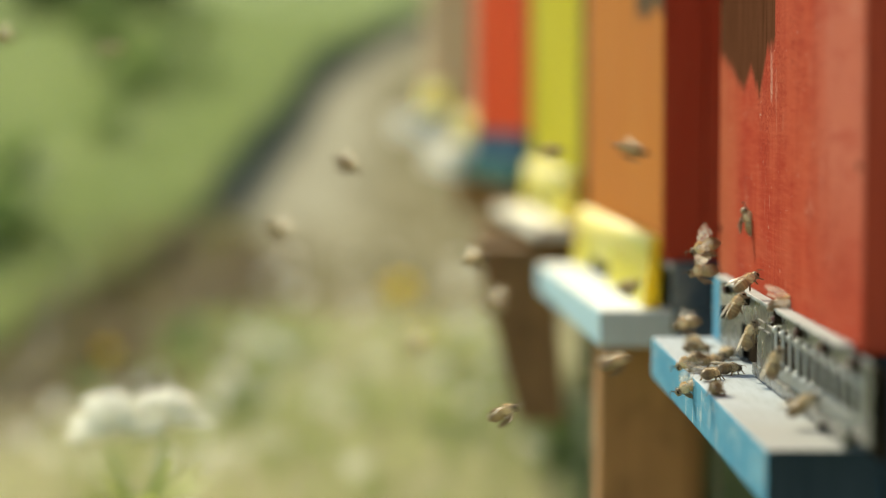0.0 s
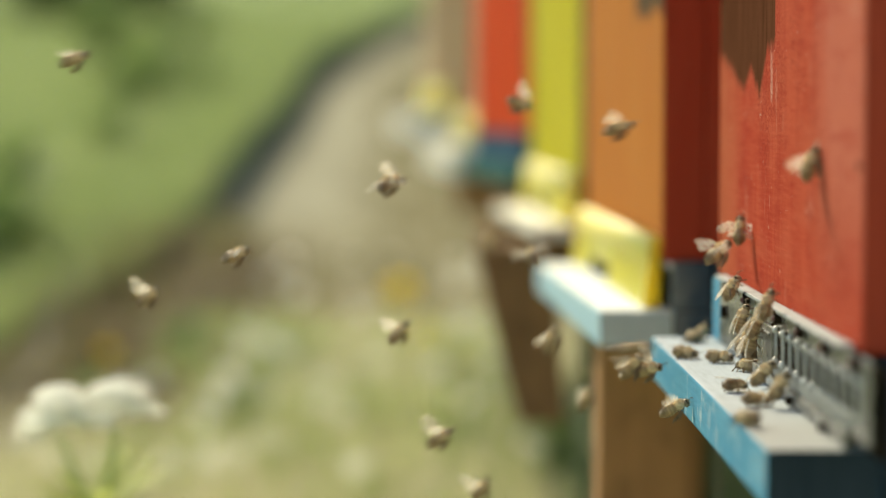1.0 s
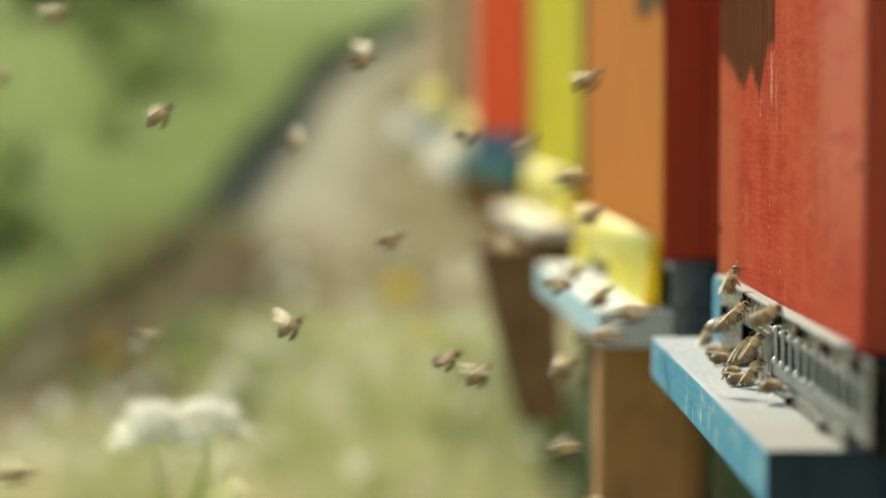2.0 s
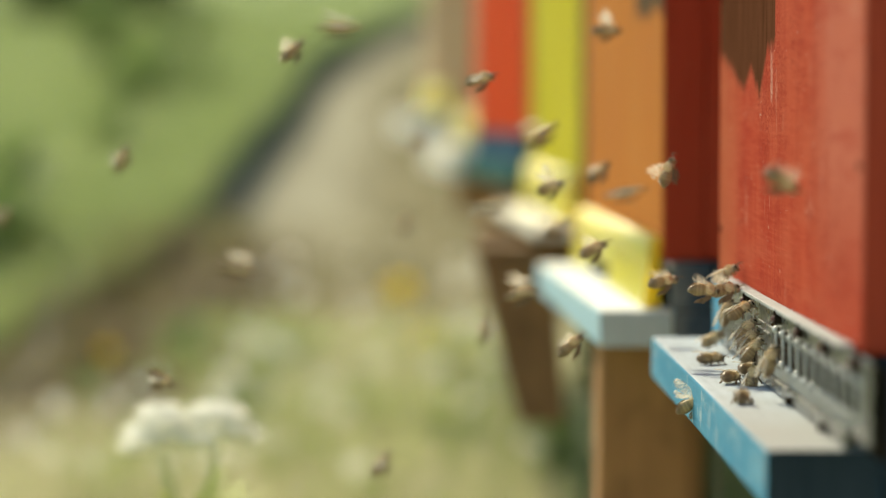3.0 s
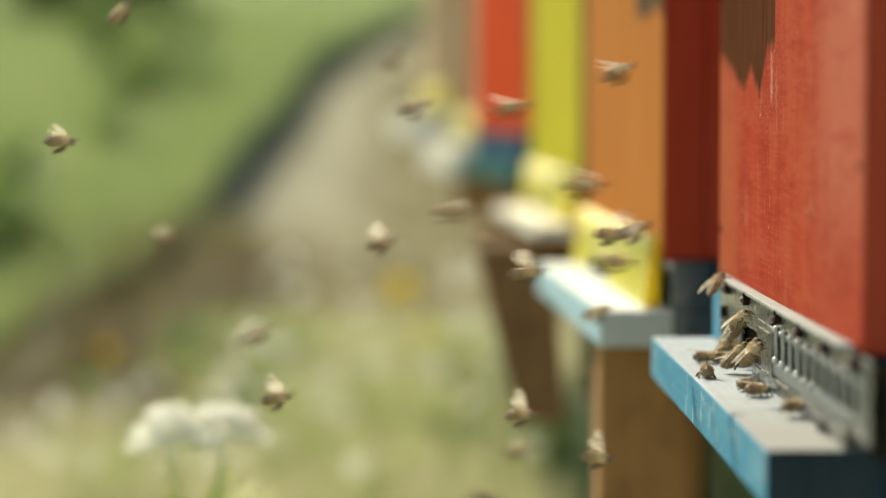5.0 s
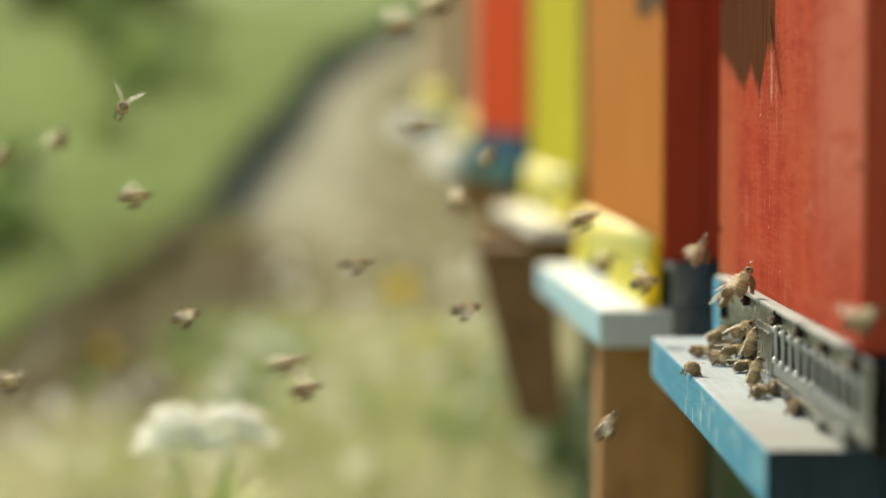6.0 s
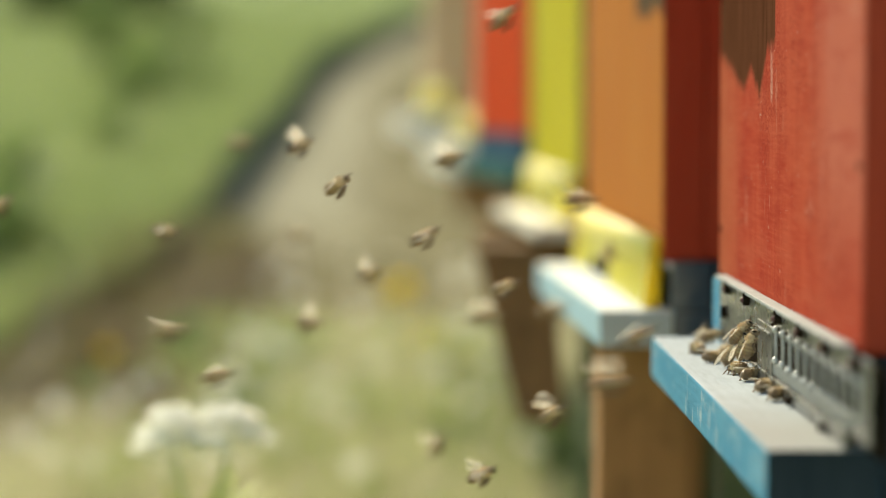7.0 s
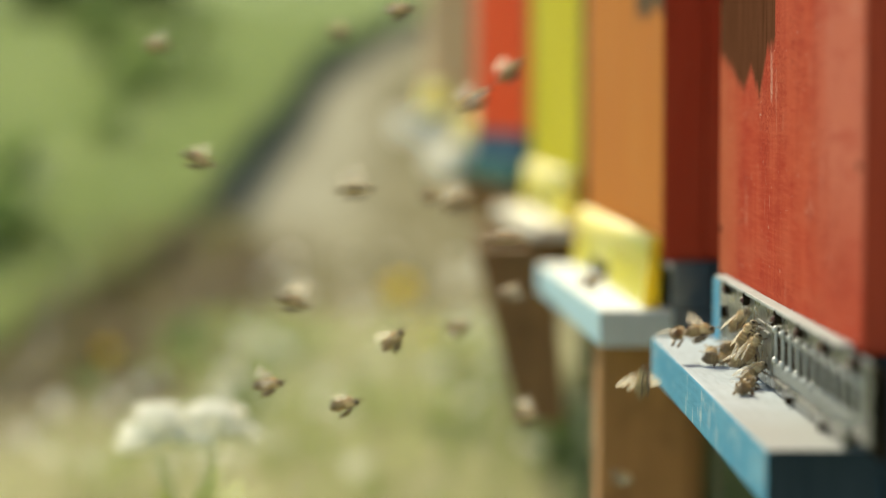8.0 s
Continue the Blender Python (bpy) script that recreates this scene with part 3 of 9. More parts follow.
def yellow_guard(x, y, turn, z, label):
    """A moulded plastic entrance guard: rounded top rail, end plates, ribs and a dark slot at the entrance."""
    g = tagged(new("entrance_guard"), label, "entrance guard", "yellow entrance guards")
    g.matrix_basis = pose(x, y, z, 0, 0, turn)
    g.scale = (0.66, 1, 1.12)
    L = 0.376
    # rounded top rail, flush with the ribs in front, closed by a plate at each end
    prof = [(-0.0005, 0.0215), (-0.0094, 0.0215), (-0.0098, 0.0225)]
    prof += [(-0.0046 - 0.0052 * math.cos(k * math.pi / 14), 0.0270 + 0.0068 * math.sin(k * math.pi / 14)) for k in range(8)] + [(-0.0005, 0.0340)]
    rail = bmesh.new()
    ends = [[rail.verts.new((px, py, pz)) for px, pz in prof] for py in (0.003, L - 0.003)]
    for k in range(len(prof)):
        rail.faces.new((ends[0][k], ends[1][k], ends[1][(k + 1) % len(prof)], ends[0][(k + 1) % len(prof)]))
    rail.faces.new(ends[0])
    rail.faces.new(ends[1][::-1])
    bmesh.ops.recalc_face_normals(rail, faces=list(rail.faces))
    rl = part("rail", rail, M_BLEACHED, g, "shiny rounded top rail", True)
    for f in rl.data.polygons:
        f.use_smooth = abs(f.normal.y) < 0.5
    for py in (0.0, L - 0.0032):
        plate = box((-0.0146, py, 0.0004), (-0.0003, py + 0.0032, 0.0330), 0.0012, segments=3)
        for v in plate.verts:
            v.co.x += 0.19 * v.co.z if v.co.x < -0.007 else 0.0
        part("end_plate", plate, M_ENDPLATE, g, "thin yellow end plate that lets light through")
    part("back", box((-0.0060, 0.020, 0.0005), (-0.0005, L - 0.004, 0.0225), 0.0005), M_YELLOW, g)
    part("sill", box((-0.0105, 0.0, 0.0004), (-0.0062, L * 0.45, 0.0035), 0.0010), M_YELLOW, g)
    # near-black strip paints the shade of the entrance
    part("slot", box((-0.0078, 0.190, 0.0010), (-0.0062, 0.300, 0.0085), 0.0003), M_DARK, g, "near-black strip standing in for the shaded entrance slot")
    post = bpy.data.meshes.new("rib")
    pb = box((-0.0138, -0.0048, 0.0006), (-0.0062, 0.0048, 0.0214), 0.0014)
    for v in pb.verts:
        v.co.x += 0.20 * v.co.z if v.co.x < -0.009 else 0.0
    pb.to_mesh(post)
    pb.free()
    post.materials.append(M_YELLOW)
    for i in range(12):
        yy = 0.012 + i * (L - 0.024) / 11
        if not 0.185 < yy < 0.305:
            piece("rib", post, g, pose(0, yy, 0))
    return g


metal_guard(h1)
yellow_guard(0.1293, 1.309, 2.0, 0.192, "glossy yellow plastic entrance guard on the orange hive")
yellow_guard(0.1210, 1.823, 2.6, 0.211, "glossy yellow plastic entrance guard on the lime hive")
yellow_guard(0.0920, 2.863, 4.5, 0.250, "yellow plastic entrance guard on the tan hive")
yellow_guard(0.0480, 3.403, 4.5, 0.286, "pale yellow plastic entrance guard on the row's last hive")


# ---- plants ----
def blades(name, count, seed, where, height, width, material, label, lean=0.5):
    """Many single bent blades, each three quads high."""
    rng = np.random.default_rng(seed)
    pts = where(rng, count)
    n = len(pts)
    z = np.array([ground_z(px, py) for px, py in pts]) - 0.003
    a = rng.uniform(0, 2 * np.pi, n)
    h = rng.uniform(height[0], height[1], n)
    w = rng.uniform(width[0], width[1], n) / 2
    b = rng.uniform(0.1, lean, n) * h
    t = rng.uniform(0, 2 * np.pi, n)
    verts = np.zeros((n, 7, 3))
    for k, (f, ww) in enumerate(((0, 1.0), (0.45, 0.85), (0.8, 0.5))):
        for side, s in ((0, -1), (1, 1)):
            verts[:, 2 * k + side, 0] = pts[:, 0] + np.cos(t) * b * f * f + s * np.cos(a) * w * ww
            verts[:, 2 * k + side, 1] = pts[:, 1] + np.sin(t) * b * f * f + s * np.sin(a) * w * ww
            verts[:, 2 * k + side, 2] = z + h * f
    verts[:, 6, 0] = pts[:, 0] + np.cos(t) * b
    verts[:, 6, 1] = pts[:, 1] + np.sin(t) * b
    verts[:, 6, 2] = z + h * 0.98
    faces = []
    for i in range(n):
        o = 7 * i
        faces += [(o, o + 1, o + 3, o + 2), (o + 2, o + 3, o + 5, o + 4), (o + 4, o + 5, o + 6)]
    me = bpy.data.meshes.new(name)
    me.from_pydata(verts.reshape(-1, 3).tolist(), [], faces)
    me.materials.append(material)
    return tagged(new(name, me), label, "grass", kind="stuff")


def strip(rng, n):
    y = 2.2 + 1.9 * rng.random(n) ** 1.7
    x = rng.uniform(-0.55, 0.45, n)
    edge = np.where(y < 3.2, -0.55, np.maximum(-0.36, -0.34 + 0.22 * (y - 3.1)))
    return np.stack([x, y], 1)[x > edge]


def clumpy(n_clumps, spread, x0, x1, y0, y1):
    def where(rng, n):
        c = np.stack([rng.uniform(x0, x1, n_clumps), rng.uniform(y0, y1, n_clumps)], 1)
        p = c[rng.integers(0, n_clumps, n)] + rng.normal(0, spread, (n, 2))
        return p[(p[:, 0] > x0 - 0.1) & (p[:, 0] < x1 + 0.05)]
    return where


def near_strip(rng, n):
    return np.stack([rng.uniform(-0.53, 0.55, n), rng.uniform(-2.5, 2.2, n)], 1)


def field(rng, n):
    """The meadow round about, past both edges of the strip."""
    x, y = rng.uniform(-5, 5, n), rng.uniform(-3, 10, n)
    return np.stack([x, y], 1)[(x > 0.62) | ((x < -0.63) & ((y < 3.2) | (x < -2.3 - 0.12 * y)))]


def bank(rng, n):
    y = 3.2 + 24 * rng.random(n) ** 1.6
    swing = np.array([bend(v) for v in y])
    return np.stack([-0.61 + swing - (1.6 + 0.12 * y) * rng.random(n) ** 1.2, y], 1)


blades("grass", 2400, 1, strip, (0.02, 0.06), (0.002, 0.005), M_GRASS, "short pale green grass in front of the hives", 0.8)
blades("dry_grass", 10500, 2, strip, (0.02, 0.06), (0.002, 0.004), M_STRAW, "dry straw-coloured grass in front of the hives", 1.0)
blades("meadow_grass", 24000, 3, bank, (0.03, 0.09), (0.004, 0.009), M_MEADOW, "green meadow grass beyond the bare strip", 0.7)
blades("tuft_grass", 2000, 5, clumpy(30, 0.06, -0.34, 0.15, 2.4, 4.1), (0.03, 0.08), (0.003, 0.006), M_GRASS, "tufts of fresh grass on the trodden ground", 0.7)
blades("field_grass", 60000, 13, field, (0.03, 0.09), (0.004, 0.010), M_MEADOW, "green meadow grass round the hives", 0.7)
blades("strip_grass", 9000, 14, near_strip, (0.02, 0.05), (0.002, 0.005), M_STRAW, "thin dry grass on the trodden strip", 0.9)


def crest(rng, n):
    c = 3.2 + 2.9 * rng.random(150) ** 1.2
    y = c[rng.integers(0, 150, n)] + rng.normal(0, 0.05, n)
    x = -0.560 + np.array([bend(v) for v in y]) + rng.normal(0, 0.030, n) + 0.02 * np.sin(y * 9.0)
    return np.stack([x, y], 1)


blades("bank_grass", 4200, 11, crest, (0.010, 0.032), (0.003, 0.007), M_BANK, "brown and dull green tufts along the low bank", 0.9)
# dark weed-leaf colour stands in for the hives' shade on this grass
blades("shade_grass", 5000, 7, clumpy(50, 0.05, 0.27, 0.60, 1.2, 3.2), (0.04, 0.14), (0.003, 0.006), M_LEAF, "grass growing under the hives, its colour darkened for their shade", 0.6)


def leaf_litter():
    rng = random.Random(8)
    verts, faces = [], []
    for i in range(2600):
        y = 3.1 + 2.4 * rng.random() ** 1.1
        x = rng.gauss(-0.46 + 0.03 * math.sin(7 * y), 0.085)
        z = ground_z(x, y) + rng.uniform(0.001, 0.012)
        m = Matrix.Translation((x, y, z)) @ Euler((rng.uniform(-0.6, 0.6), rng.uniform(-0.6, 0.6), rng.uniform(0, 6.3))).to_matrix().to_4x4()
        s = rng.uniform(0.012, 0.034)
        o = len(verts)
        for p in ((-1, 0, 0), (-0.3, 0.4, 0.15), (1, 0, 0.1), (-0.3, -0.4, 0.12)):
            verts.append(m @ (Vector(p) * s))
        faces.append((o, o + 1, o + 2, o + 3))
    me = bpy.data.meshes.new("leaf_litter")
    me.from_pydata(verts, [], faces)
    me.materials.append(M_LITTER)
    return tagged(new("leaf_litter", me), "brown dead leaves along the edge of the strip", "leaf litter", kind="stuff")


leaf_litter()


def fallen_branch():
    """A crooked dead branch along the foot of the bank, with two broken twigs."""
    f = tagged(new("fallen_branch"), "dark dead branch lying along the foot of the bank", "branch")
    rng = random.Random(12)
    line = []
    for i in range(9):
        y = 3.25 + 0.16 * i
        x = -0.570 + rng.uniform(-0.012, 0.012) + 0.03 * math.sin(i * 0.7)
        line.append((x, y, ground_z(x, y) + 0.010))
    part("stem", tube(line, [0.013, 0.014, 0.013, 0.012, 0.011, 0.010, 0.008, 0.006, 0.003], 8), M_BARK, f)
    for i, (dx, dy) in ((3, (0.09, 0.10)), (5, (-0.06, 0.12))):
        x, y, z = line[i]
        part("twig", tube([(x, y, z), (x + dx * 0.5, y + dy * 0.5, z + 0.012), (x + dx, y + dy, z + 0.006)], [0.006, 0.004, 0.002], 6), M_BARK, f)
    return f


fallen_branch()


def weed(x, y, size, count, seed, label):
    """A leafy weed: a rosette of broad pointed leaves on short stalks, some raised."""
    rng = random.Random(seed)
    w = tagged(new("weed"), label, "weed", "broad-leaved weeds")
    w.location = (x, y, ground_z(x, y))
    bm = bmesh.new()
    for i in range(count):
        a, up, s = rng.uniform(0, 6.3), rng.uniform(0.15, 1.35), size * rng.uniform(0.55, 1.0)
        m = Euler((0, -up, a)).to_matrix()
        row = []
        for f, wd in ((0, 0.02), (0.3, 0.10), (0.6, 0.16), (0.85, 0.09), (1.0, 0.0)):
            droop = -0.25 * f * f
            row.append([bm.verts.new(m @ (Vector((f, s_ * wd, droop + abs(s_) * 0.03)) * s)) for s_ in (-1, 0, 1)])
        for r0, r1 in zip(row, row[1:]):
            for k in (0, 1):
                bm.faces.new((r0[k], r0[k + 1], r1[k + 1], r1[k]))
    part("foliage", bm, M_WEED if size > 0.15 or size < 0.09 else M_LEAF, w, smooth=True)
    return w


weed(-0.350, 3.75, 0.085, 26, 1, "dark green leafy weed in the trodden grass")
weed(-0.750, 4.70, 0.152, 70, 2, "tall dark green weed on the bank")
weed(-0.835, 5.15, 0.160, 60, 7, "dark green weed on the bank")
weed(-1.03, 9.5, 0.22, 70, 3, "large dark green weed out in the meadow")
weed(-1.12, 10.2, 0.24, 60, 4, "dark green weed out in the meadow")
weed(-3.45, 24.0, 0.75, 120, 5, "broad dark green shrub far up the meadow")
weed(-2.72, 25.0, 0.85, 150, 6, "dark green shrub far up the meadow")
weed(0.075, 3.40, 0.10, 22, 9, "low green weed at the foot of a hive stand")
for wx, wy, ws in ((-1.20, 11.5, 0.26), (-1.32, 13.0, 0.30), (-0.92, 11.0, 0.20), (-1.75, 14.0, 0.30), (-1.50, 17.0, 0.36), (-2.30, 19.0, 0.45), (-0.86, 7.2, 0.16), (-0.98, 6.2, 0.15)):
    weed(wx, wy, ws, 46, int(wy * 10), "loose pale green weed out in the meadow")
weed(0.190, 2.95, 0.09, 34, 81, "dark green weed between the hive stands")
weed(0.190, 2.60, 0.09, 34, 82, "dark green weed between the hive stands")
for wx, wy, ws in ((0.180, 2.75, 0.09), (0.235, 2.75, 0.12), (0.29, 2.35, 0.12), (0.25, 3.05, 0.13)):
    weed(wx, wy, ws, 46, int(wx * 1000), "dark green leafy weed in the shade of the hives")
for k in range(7):
    rg = random.Random(60 + k)
    weed(rg.uniform(-0.48, 0.10), rg.uniform(2.7, 4.3), rg.uniform(0.045, 0.09), 20, 60 + k, "small green rosette in the trodden grass")


def dandelion(x, y, height, radius, label):
    d = tagged(new("dandelion"), label, "dandelion", "dandelions")
    d.location = (x, y, ground_z(x, y) - 0.003)
    part("stalk", tube([(0, 0, 0), (0.002, 0, height * 0.5), (0, 0, height)], [0.0016, 0.0014, 0.0014], 6), M_STEM, d)
    rng = random.Random(int(1000 * x))
    bm = bmesh.new()
    for ring, (up, r) in enumerate(((0.15, 1.0), (0.45, 0.85), (0.8, 0.65), (1.15, 0.45))):
        for k in range(26 - 4 * ring):
            a = rng.uniform(0, 6.3)
            m = Euler((0.9, 0, 0)).to_matrix() @ Euler((0, -up, a)).to_matrix()
            q = [bm.verts.new(m @ (Vector(p) * radius * r) + Vector((0, 0, height))) for p in ((0.1, -0.05, 0), (0.7, -0.11, 0.02), (1, 0, 0), (0.7, 0.11, 0.02), (0.1, 0.05, 0))]
            bm.faces.new(q)
    part("flower_head", bm, M_DANDY, d, "yellow flower head")
    return d


dandelion(-0.0242, 4.30, 0.048, 0.031, "yellow dandelion on the trodden strip")
dandelion(0.0154, 3.80, 0.032, 0.023, "small yellow dandelion in the grass")
dandelion(-0.447, 3.65, 0.034, 0.014, "small yellow dandelion beside the bank")


def daisies():
    """Tiny white flowers scattered in the short grass."""
    rng = random.Random(31)
    verts, faces = [], []
    for i in range(70):
        x, y = rng.uniform(-0.45, 0.14), 2.6 + 2.2 * rng.random()
        if (abs(x + 0.024) < 0.07 and 3.6 < y < 4.5) or (x < -0.28 and y > 3.3):
            continue
        c = Vector((x, y, ground_z(x, y) + rng.uniform(0.035, 0.065)))
        m = (Euler((rng.uniform(0.5, 1.3), rng.uniform(-0.4, 0.4), 0)).to_matrix() @ Euler((0, 0, rng.uniform(0, 6.3))).to_matrix())
        for k in range(9):
            a, r = k * math.tau / 9, rng.uniform(0.007, 0.013)
            o = len(verts)
            verts += [c, c + m @ Vector((math.cos(a - 0.25) * r, math.sin(a - 0.25) * r, 0.001)), c + m @ Vector((math.cos(a) * r * 1.3, math.sin(a) * r * 1.3, 0.0)), c + m @ Vector((math.cos(a + 0.25) * r, math.sin(a + 0.25) * r, 0.001))]
            faces.append((o, o + 1, o + 2, o + 3))
    me = bpy.data.meshes.new("daisy_patch")
    me.from_pydata(verts, [], faces)
    me.materials.append(M_PETAL)
    return tagged(new("daisy_patch", me), "tiny white flowers scattered in the short grass", "flowers", kind="stuff")


daisies()


def white_umbel():
    """A tall white flower with two domed heads of tiny florets; it leans, and turns about its foot in the wind."""
    f = tagged(new("white_flower"), "white two-headed umbel flower on a leaning green stalk", "flower")
    f.matrix_basis = pose(-0.160, 0.75, -0.207)
    top = 0.0965
    part("stalk", tube([(0, 0, 0), (0.026, 0, 0.15), (0.060, 0, 0.28), (top, 0, 0.377)], [0.0022, 0.0020, 0.0016, 0.0012], 8), M_STEM, f)
    rng = random.Random(21)
    for hx, hy, hz, r in ((top - 0.0090, 0.0, 0.4012, 0.0113), (top + 0.0074, 0.004, 0.4020, 0.0115)):
        part("pedicel", tube([(top, 0, 0.375), (top + (hx - top) * 0.6, hy * 0.5, 0.388), (hx, hy, hz)], [0.0011, 0.0009, 0.0009], 6), M_STEM, f)
        florets = bmesh.new()
        for i in range(200):
            # each head is a loose bunch of small umbels at uneven heights
            g = i % 10
            ga, gs = g * 2.39996, math.sqrt((g + 0.3) / 10)
            lump = 0.0009 * math.sin(g * 5.1 + hx * 900)
            c0 = Vector((hx + r * 0.82 * gs * math.cos(ga), hy + r * 0.82 * gs * math.sin(ga), hz + 0.0118 * (1 - gs * gs) + lump))
            a, sr = i * 1.7, 0.0052 * math.sqrt(rng.random())
            tip = c0 + Vector((sr * math.cos(a), sr * math.sin(a), 0.0022 * (1 - (sr / 0.0052) ** 2)))
            for k in range(6):
                o = tip + Vector((rng.gauss(0, 0.0008), rng.gauss(0, 0.0008), rng.gauss(0.0002, 0.0006)))
                m = Euler((rng.uniform(-0.9, 0.9), rng.uniform(-0.9, 0.9), rng.uniform(0, 6.3))).to_matrix()
                for c in range(5):
                    b = c * math.tau / 5
                    pts = [(0, 0, 0), (math.cos(b - 0.45) * 0.0009, math.sin(b - 0.45) * 0.0009, 0.0002), (math.cos(b) * 0.0013, math.sin(b) * 0.0013, 0.0003), (math.cos(b + 0.45) * 0.0009, math.sin(b + 0.45) * 0.0009, 0.0002)]
                    florets.faces.new([florets.verts.new(o + m @ Vector(p)) for p in pts])
        part("flower_head", florets, M_PETAL, f, "white domed flower head")
    for i in range(48):
        leaf = bmesh.new()
        a, s = i * 2.4, rng.uniform(0.014, 0.034)
        h = 0.330 + 0.0011 * i
        m = Euler((0, -rng.uniform(0.2, 0.9), a)).to_matrix()
        row = [[leaf.verts.new(m @ Vector((s * u, v * wd * s, -0.15 * s * u * u)) + Vector((0.060 + (h - 0.28) * 0.376, 0, h))) for v in (-1, 0, 1)] for u, wd in ((0, 0.02), (0.35, 0.16), (0.7, 0.13), (1.0, 0.01))]
        for r0, r1 in zip(row, row[1:]):
            for k in (0, 1):
                leaf.faces.new((r0[k], r0[k + 1], r1[k + 1], r1[k]))
        part("leaf", leaf, M_FRESH, f, smooth=True)
    return f


flower = white_umbel()


# ---- bees ----
def fur(bm, centre, r, count, length, rng):
    """Short hairs standing out of a round body."""
    for i in range(count):
        d = Vector((rng.gauss(0, 1), rng.gauss(0, 1), rng.gauss(0.25, 1))).normalized()
        o = Vector(centre) + Vector((d.x * r[0], d.y * r[1], d.z * r[2])) * 0.95
        s = d.orthogonal().normalized() * 0.00013
        tip = o + (d + Vector((-0.5, 0, 0.1))).normalized() * length * rng.uniform(0.6, 1.2)
        bm.faces.new([bm.verts.new(p) for p in (o - s, o + s, tip)])
    return bm


def wing_mesh(side, chord):
    """Fore and hind wing of one side, hooked together or tucked one under the other, root at the origin, tip outwards; a thin cambered membrane."""
    bm = bmesh.new()
    fore = [(0.0004, 0), (0.0016, 0.003), (0.0018, 0.0065), (0.0008, 0.0092), (-0.0008, 0.0094), (-0.0020, 0.0075), (-0.0022, 0.0045), (-0.0012, 0.0015)]
    hind = [(-0.0008, 0.0006), (-0.0023, 0.0042), (-0.0030, 0.0064), (-0.0042, 0.0062), (-0.0046, 0.0042), (-0.0032, 0.0018)]
    for outline, z in ((fore, 0.0), (hind, -0.00015)):
        up = [bm.verts.new((x * chord, side * y, z + 0.0004 * math.sin(y * 300))) for x, y in outline]
        dn = [bm.verts.new((v.co.x, v.co.y, v.co.z - 0.00004)) for v in up]
        bm.faces.new(up)
        bm.faces.new(dn[::-1])
        for k in range(len(up)):
            bm.faces.new((up[k], dn[k], dn[(k + 1) % len(up)], up[(k + 1) % len(up)]))
    return bm


def bee(name, folded, label):
    """A worker bee, head towards +X, about 13 mm long."""
    rng = random.Random(5)
    b = tagged(new(name), label, "bee")
    size = 1.05 if folded else 1.10
    b.scale = (size, size, size)
    th = ball(0.0021, (1.08, 1.0, 0.98), (0, 0, 0))
    part("thorax", fur(th, (0, 0, 0), (0.0022, 0.0021, 0.0021), 320, 0.0009, rng), M_THORAX, b, "furry tan thorax", True)
    ab = bmesh.new()
    prof = [(-0.0010, 0.0012), (-0.0018, 0.0018), (-0.0030, 0.0022), (-0.0044, 0.0023), (-0.0057, 0.0020), (-0.0069, 0.0014), (-0.0078, 0.0007), (-0.0082, 0.0001)]
    drop = 0.0 if folded else 0.0010
    tube([(x, 0, -drop * ((x + 0.0017) / 0.0066) ** 2) for x, r in prof], [r for x, r in prof], 14, ab)
    fur(ab, (-0.0042, 0, -drop * 0.2), (0.0032, 0.0022, 0.0022), 460, 0.0010, rng)
    part("abdomen", ab, M_ABDOMEN, b, "brown and amber banded abdomen", True)
    hd = ball(0.00165, (0.75, 1.1, 1.0), (0.0027, 0, -0.0005))
    fur(hd, (0.0027, 0, -0.0005), (0.0013, 0.0017, 0.0016), 80, 0.0006, rng)
    head = part("head", hd, M_HEAD, b, "dark head", True)
    for s in (-1, 1):
        part("eye", ball(0.0008, (0.6, 0.55, 1.2), (0.0031, s * 0.0014, -0.0004), sub=1), M_DARK, head, "black eye", True)
        part("antenna", tube([(0.0040, s * 0.0004, 0.0), (0.0050, s * 0.0008, 0.0006), (0.0062, s * 0.0013, -0.0004)], [0.00013, 0.00012, 0.00012], 4), M_LEG, head)
    for s in (-1, 1):
        for k, (x0, x1) in enumerate(((0.0011, 0.0030), (0.0, 0.0003), (-0.0010, -0.0036))):
            if folded:
                pts = [(x0, s * 0.0010, -0.0014), ((x0 + x1) / 2, s * 0.0026, -0.0010), (x1, s * 0.0032, -0.0024), (x1 * 1.15, s * 0.0035, -0.0027)]
            else:
                pts = [(x0, s * 0.0008, -0.0016), (x0 * 0.6 - 0.0006, s * 0.0014, -0.0030), (x0 * 0.5 - 0.0022 - 0.0008 * k, s * 0.0012, -0.0044), (x0 * 0.5 - 0.0030 - 0.0008 * k, s * 0.0011, -0.0052)]
            part("leg", tube(pts, [0.00026, 0.00030, 0.00026 if k < 2 else 0.00042, 0.00012], 5), M_LEG, b)
    wings = []
    for s, nm in ((1, "wing_left"), (-1, "wing_right")):
        w = part(nm, wing_mesh(s, 0.62 if folded else 1.0), M_WING if folded else M_FLYWING, b, "clear amber-tinted wing", True)
        w.matrix_basis = pose(0.0002, s * 0.0012, 0.0016, s * 6 if folded else s * 20, -8 if folded else 0, s * 76 if folded else s * 12)
        wings.append(w)
    return b


def swarm(first, count):
    made = [first]
    for i in range(count - 1):
        made.append(copy_thing(first, pose(0, 0, 0)))
    return made


flyers = swarm(tagged(bee("flying_bee", False, "tan and brown honey bee in flight"), group="bees in flight"), 30)
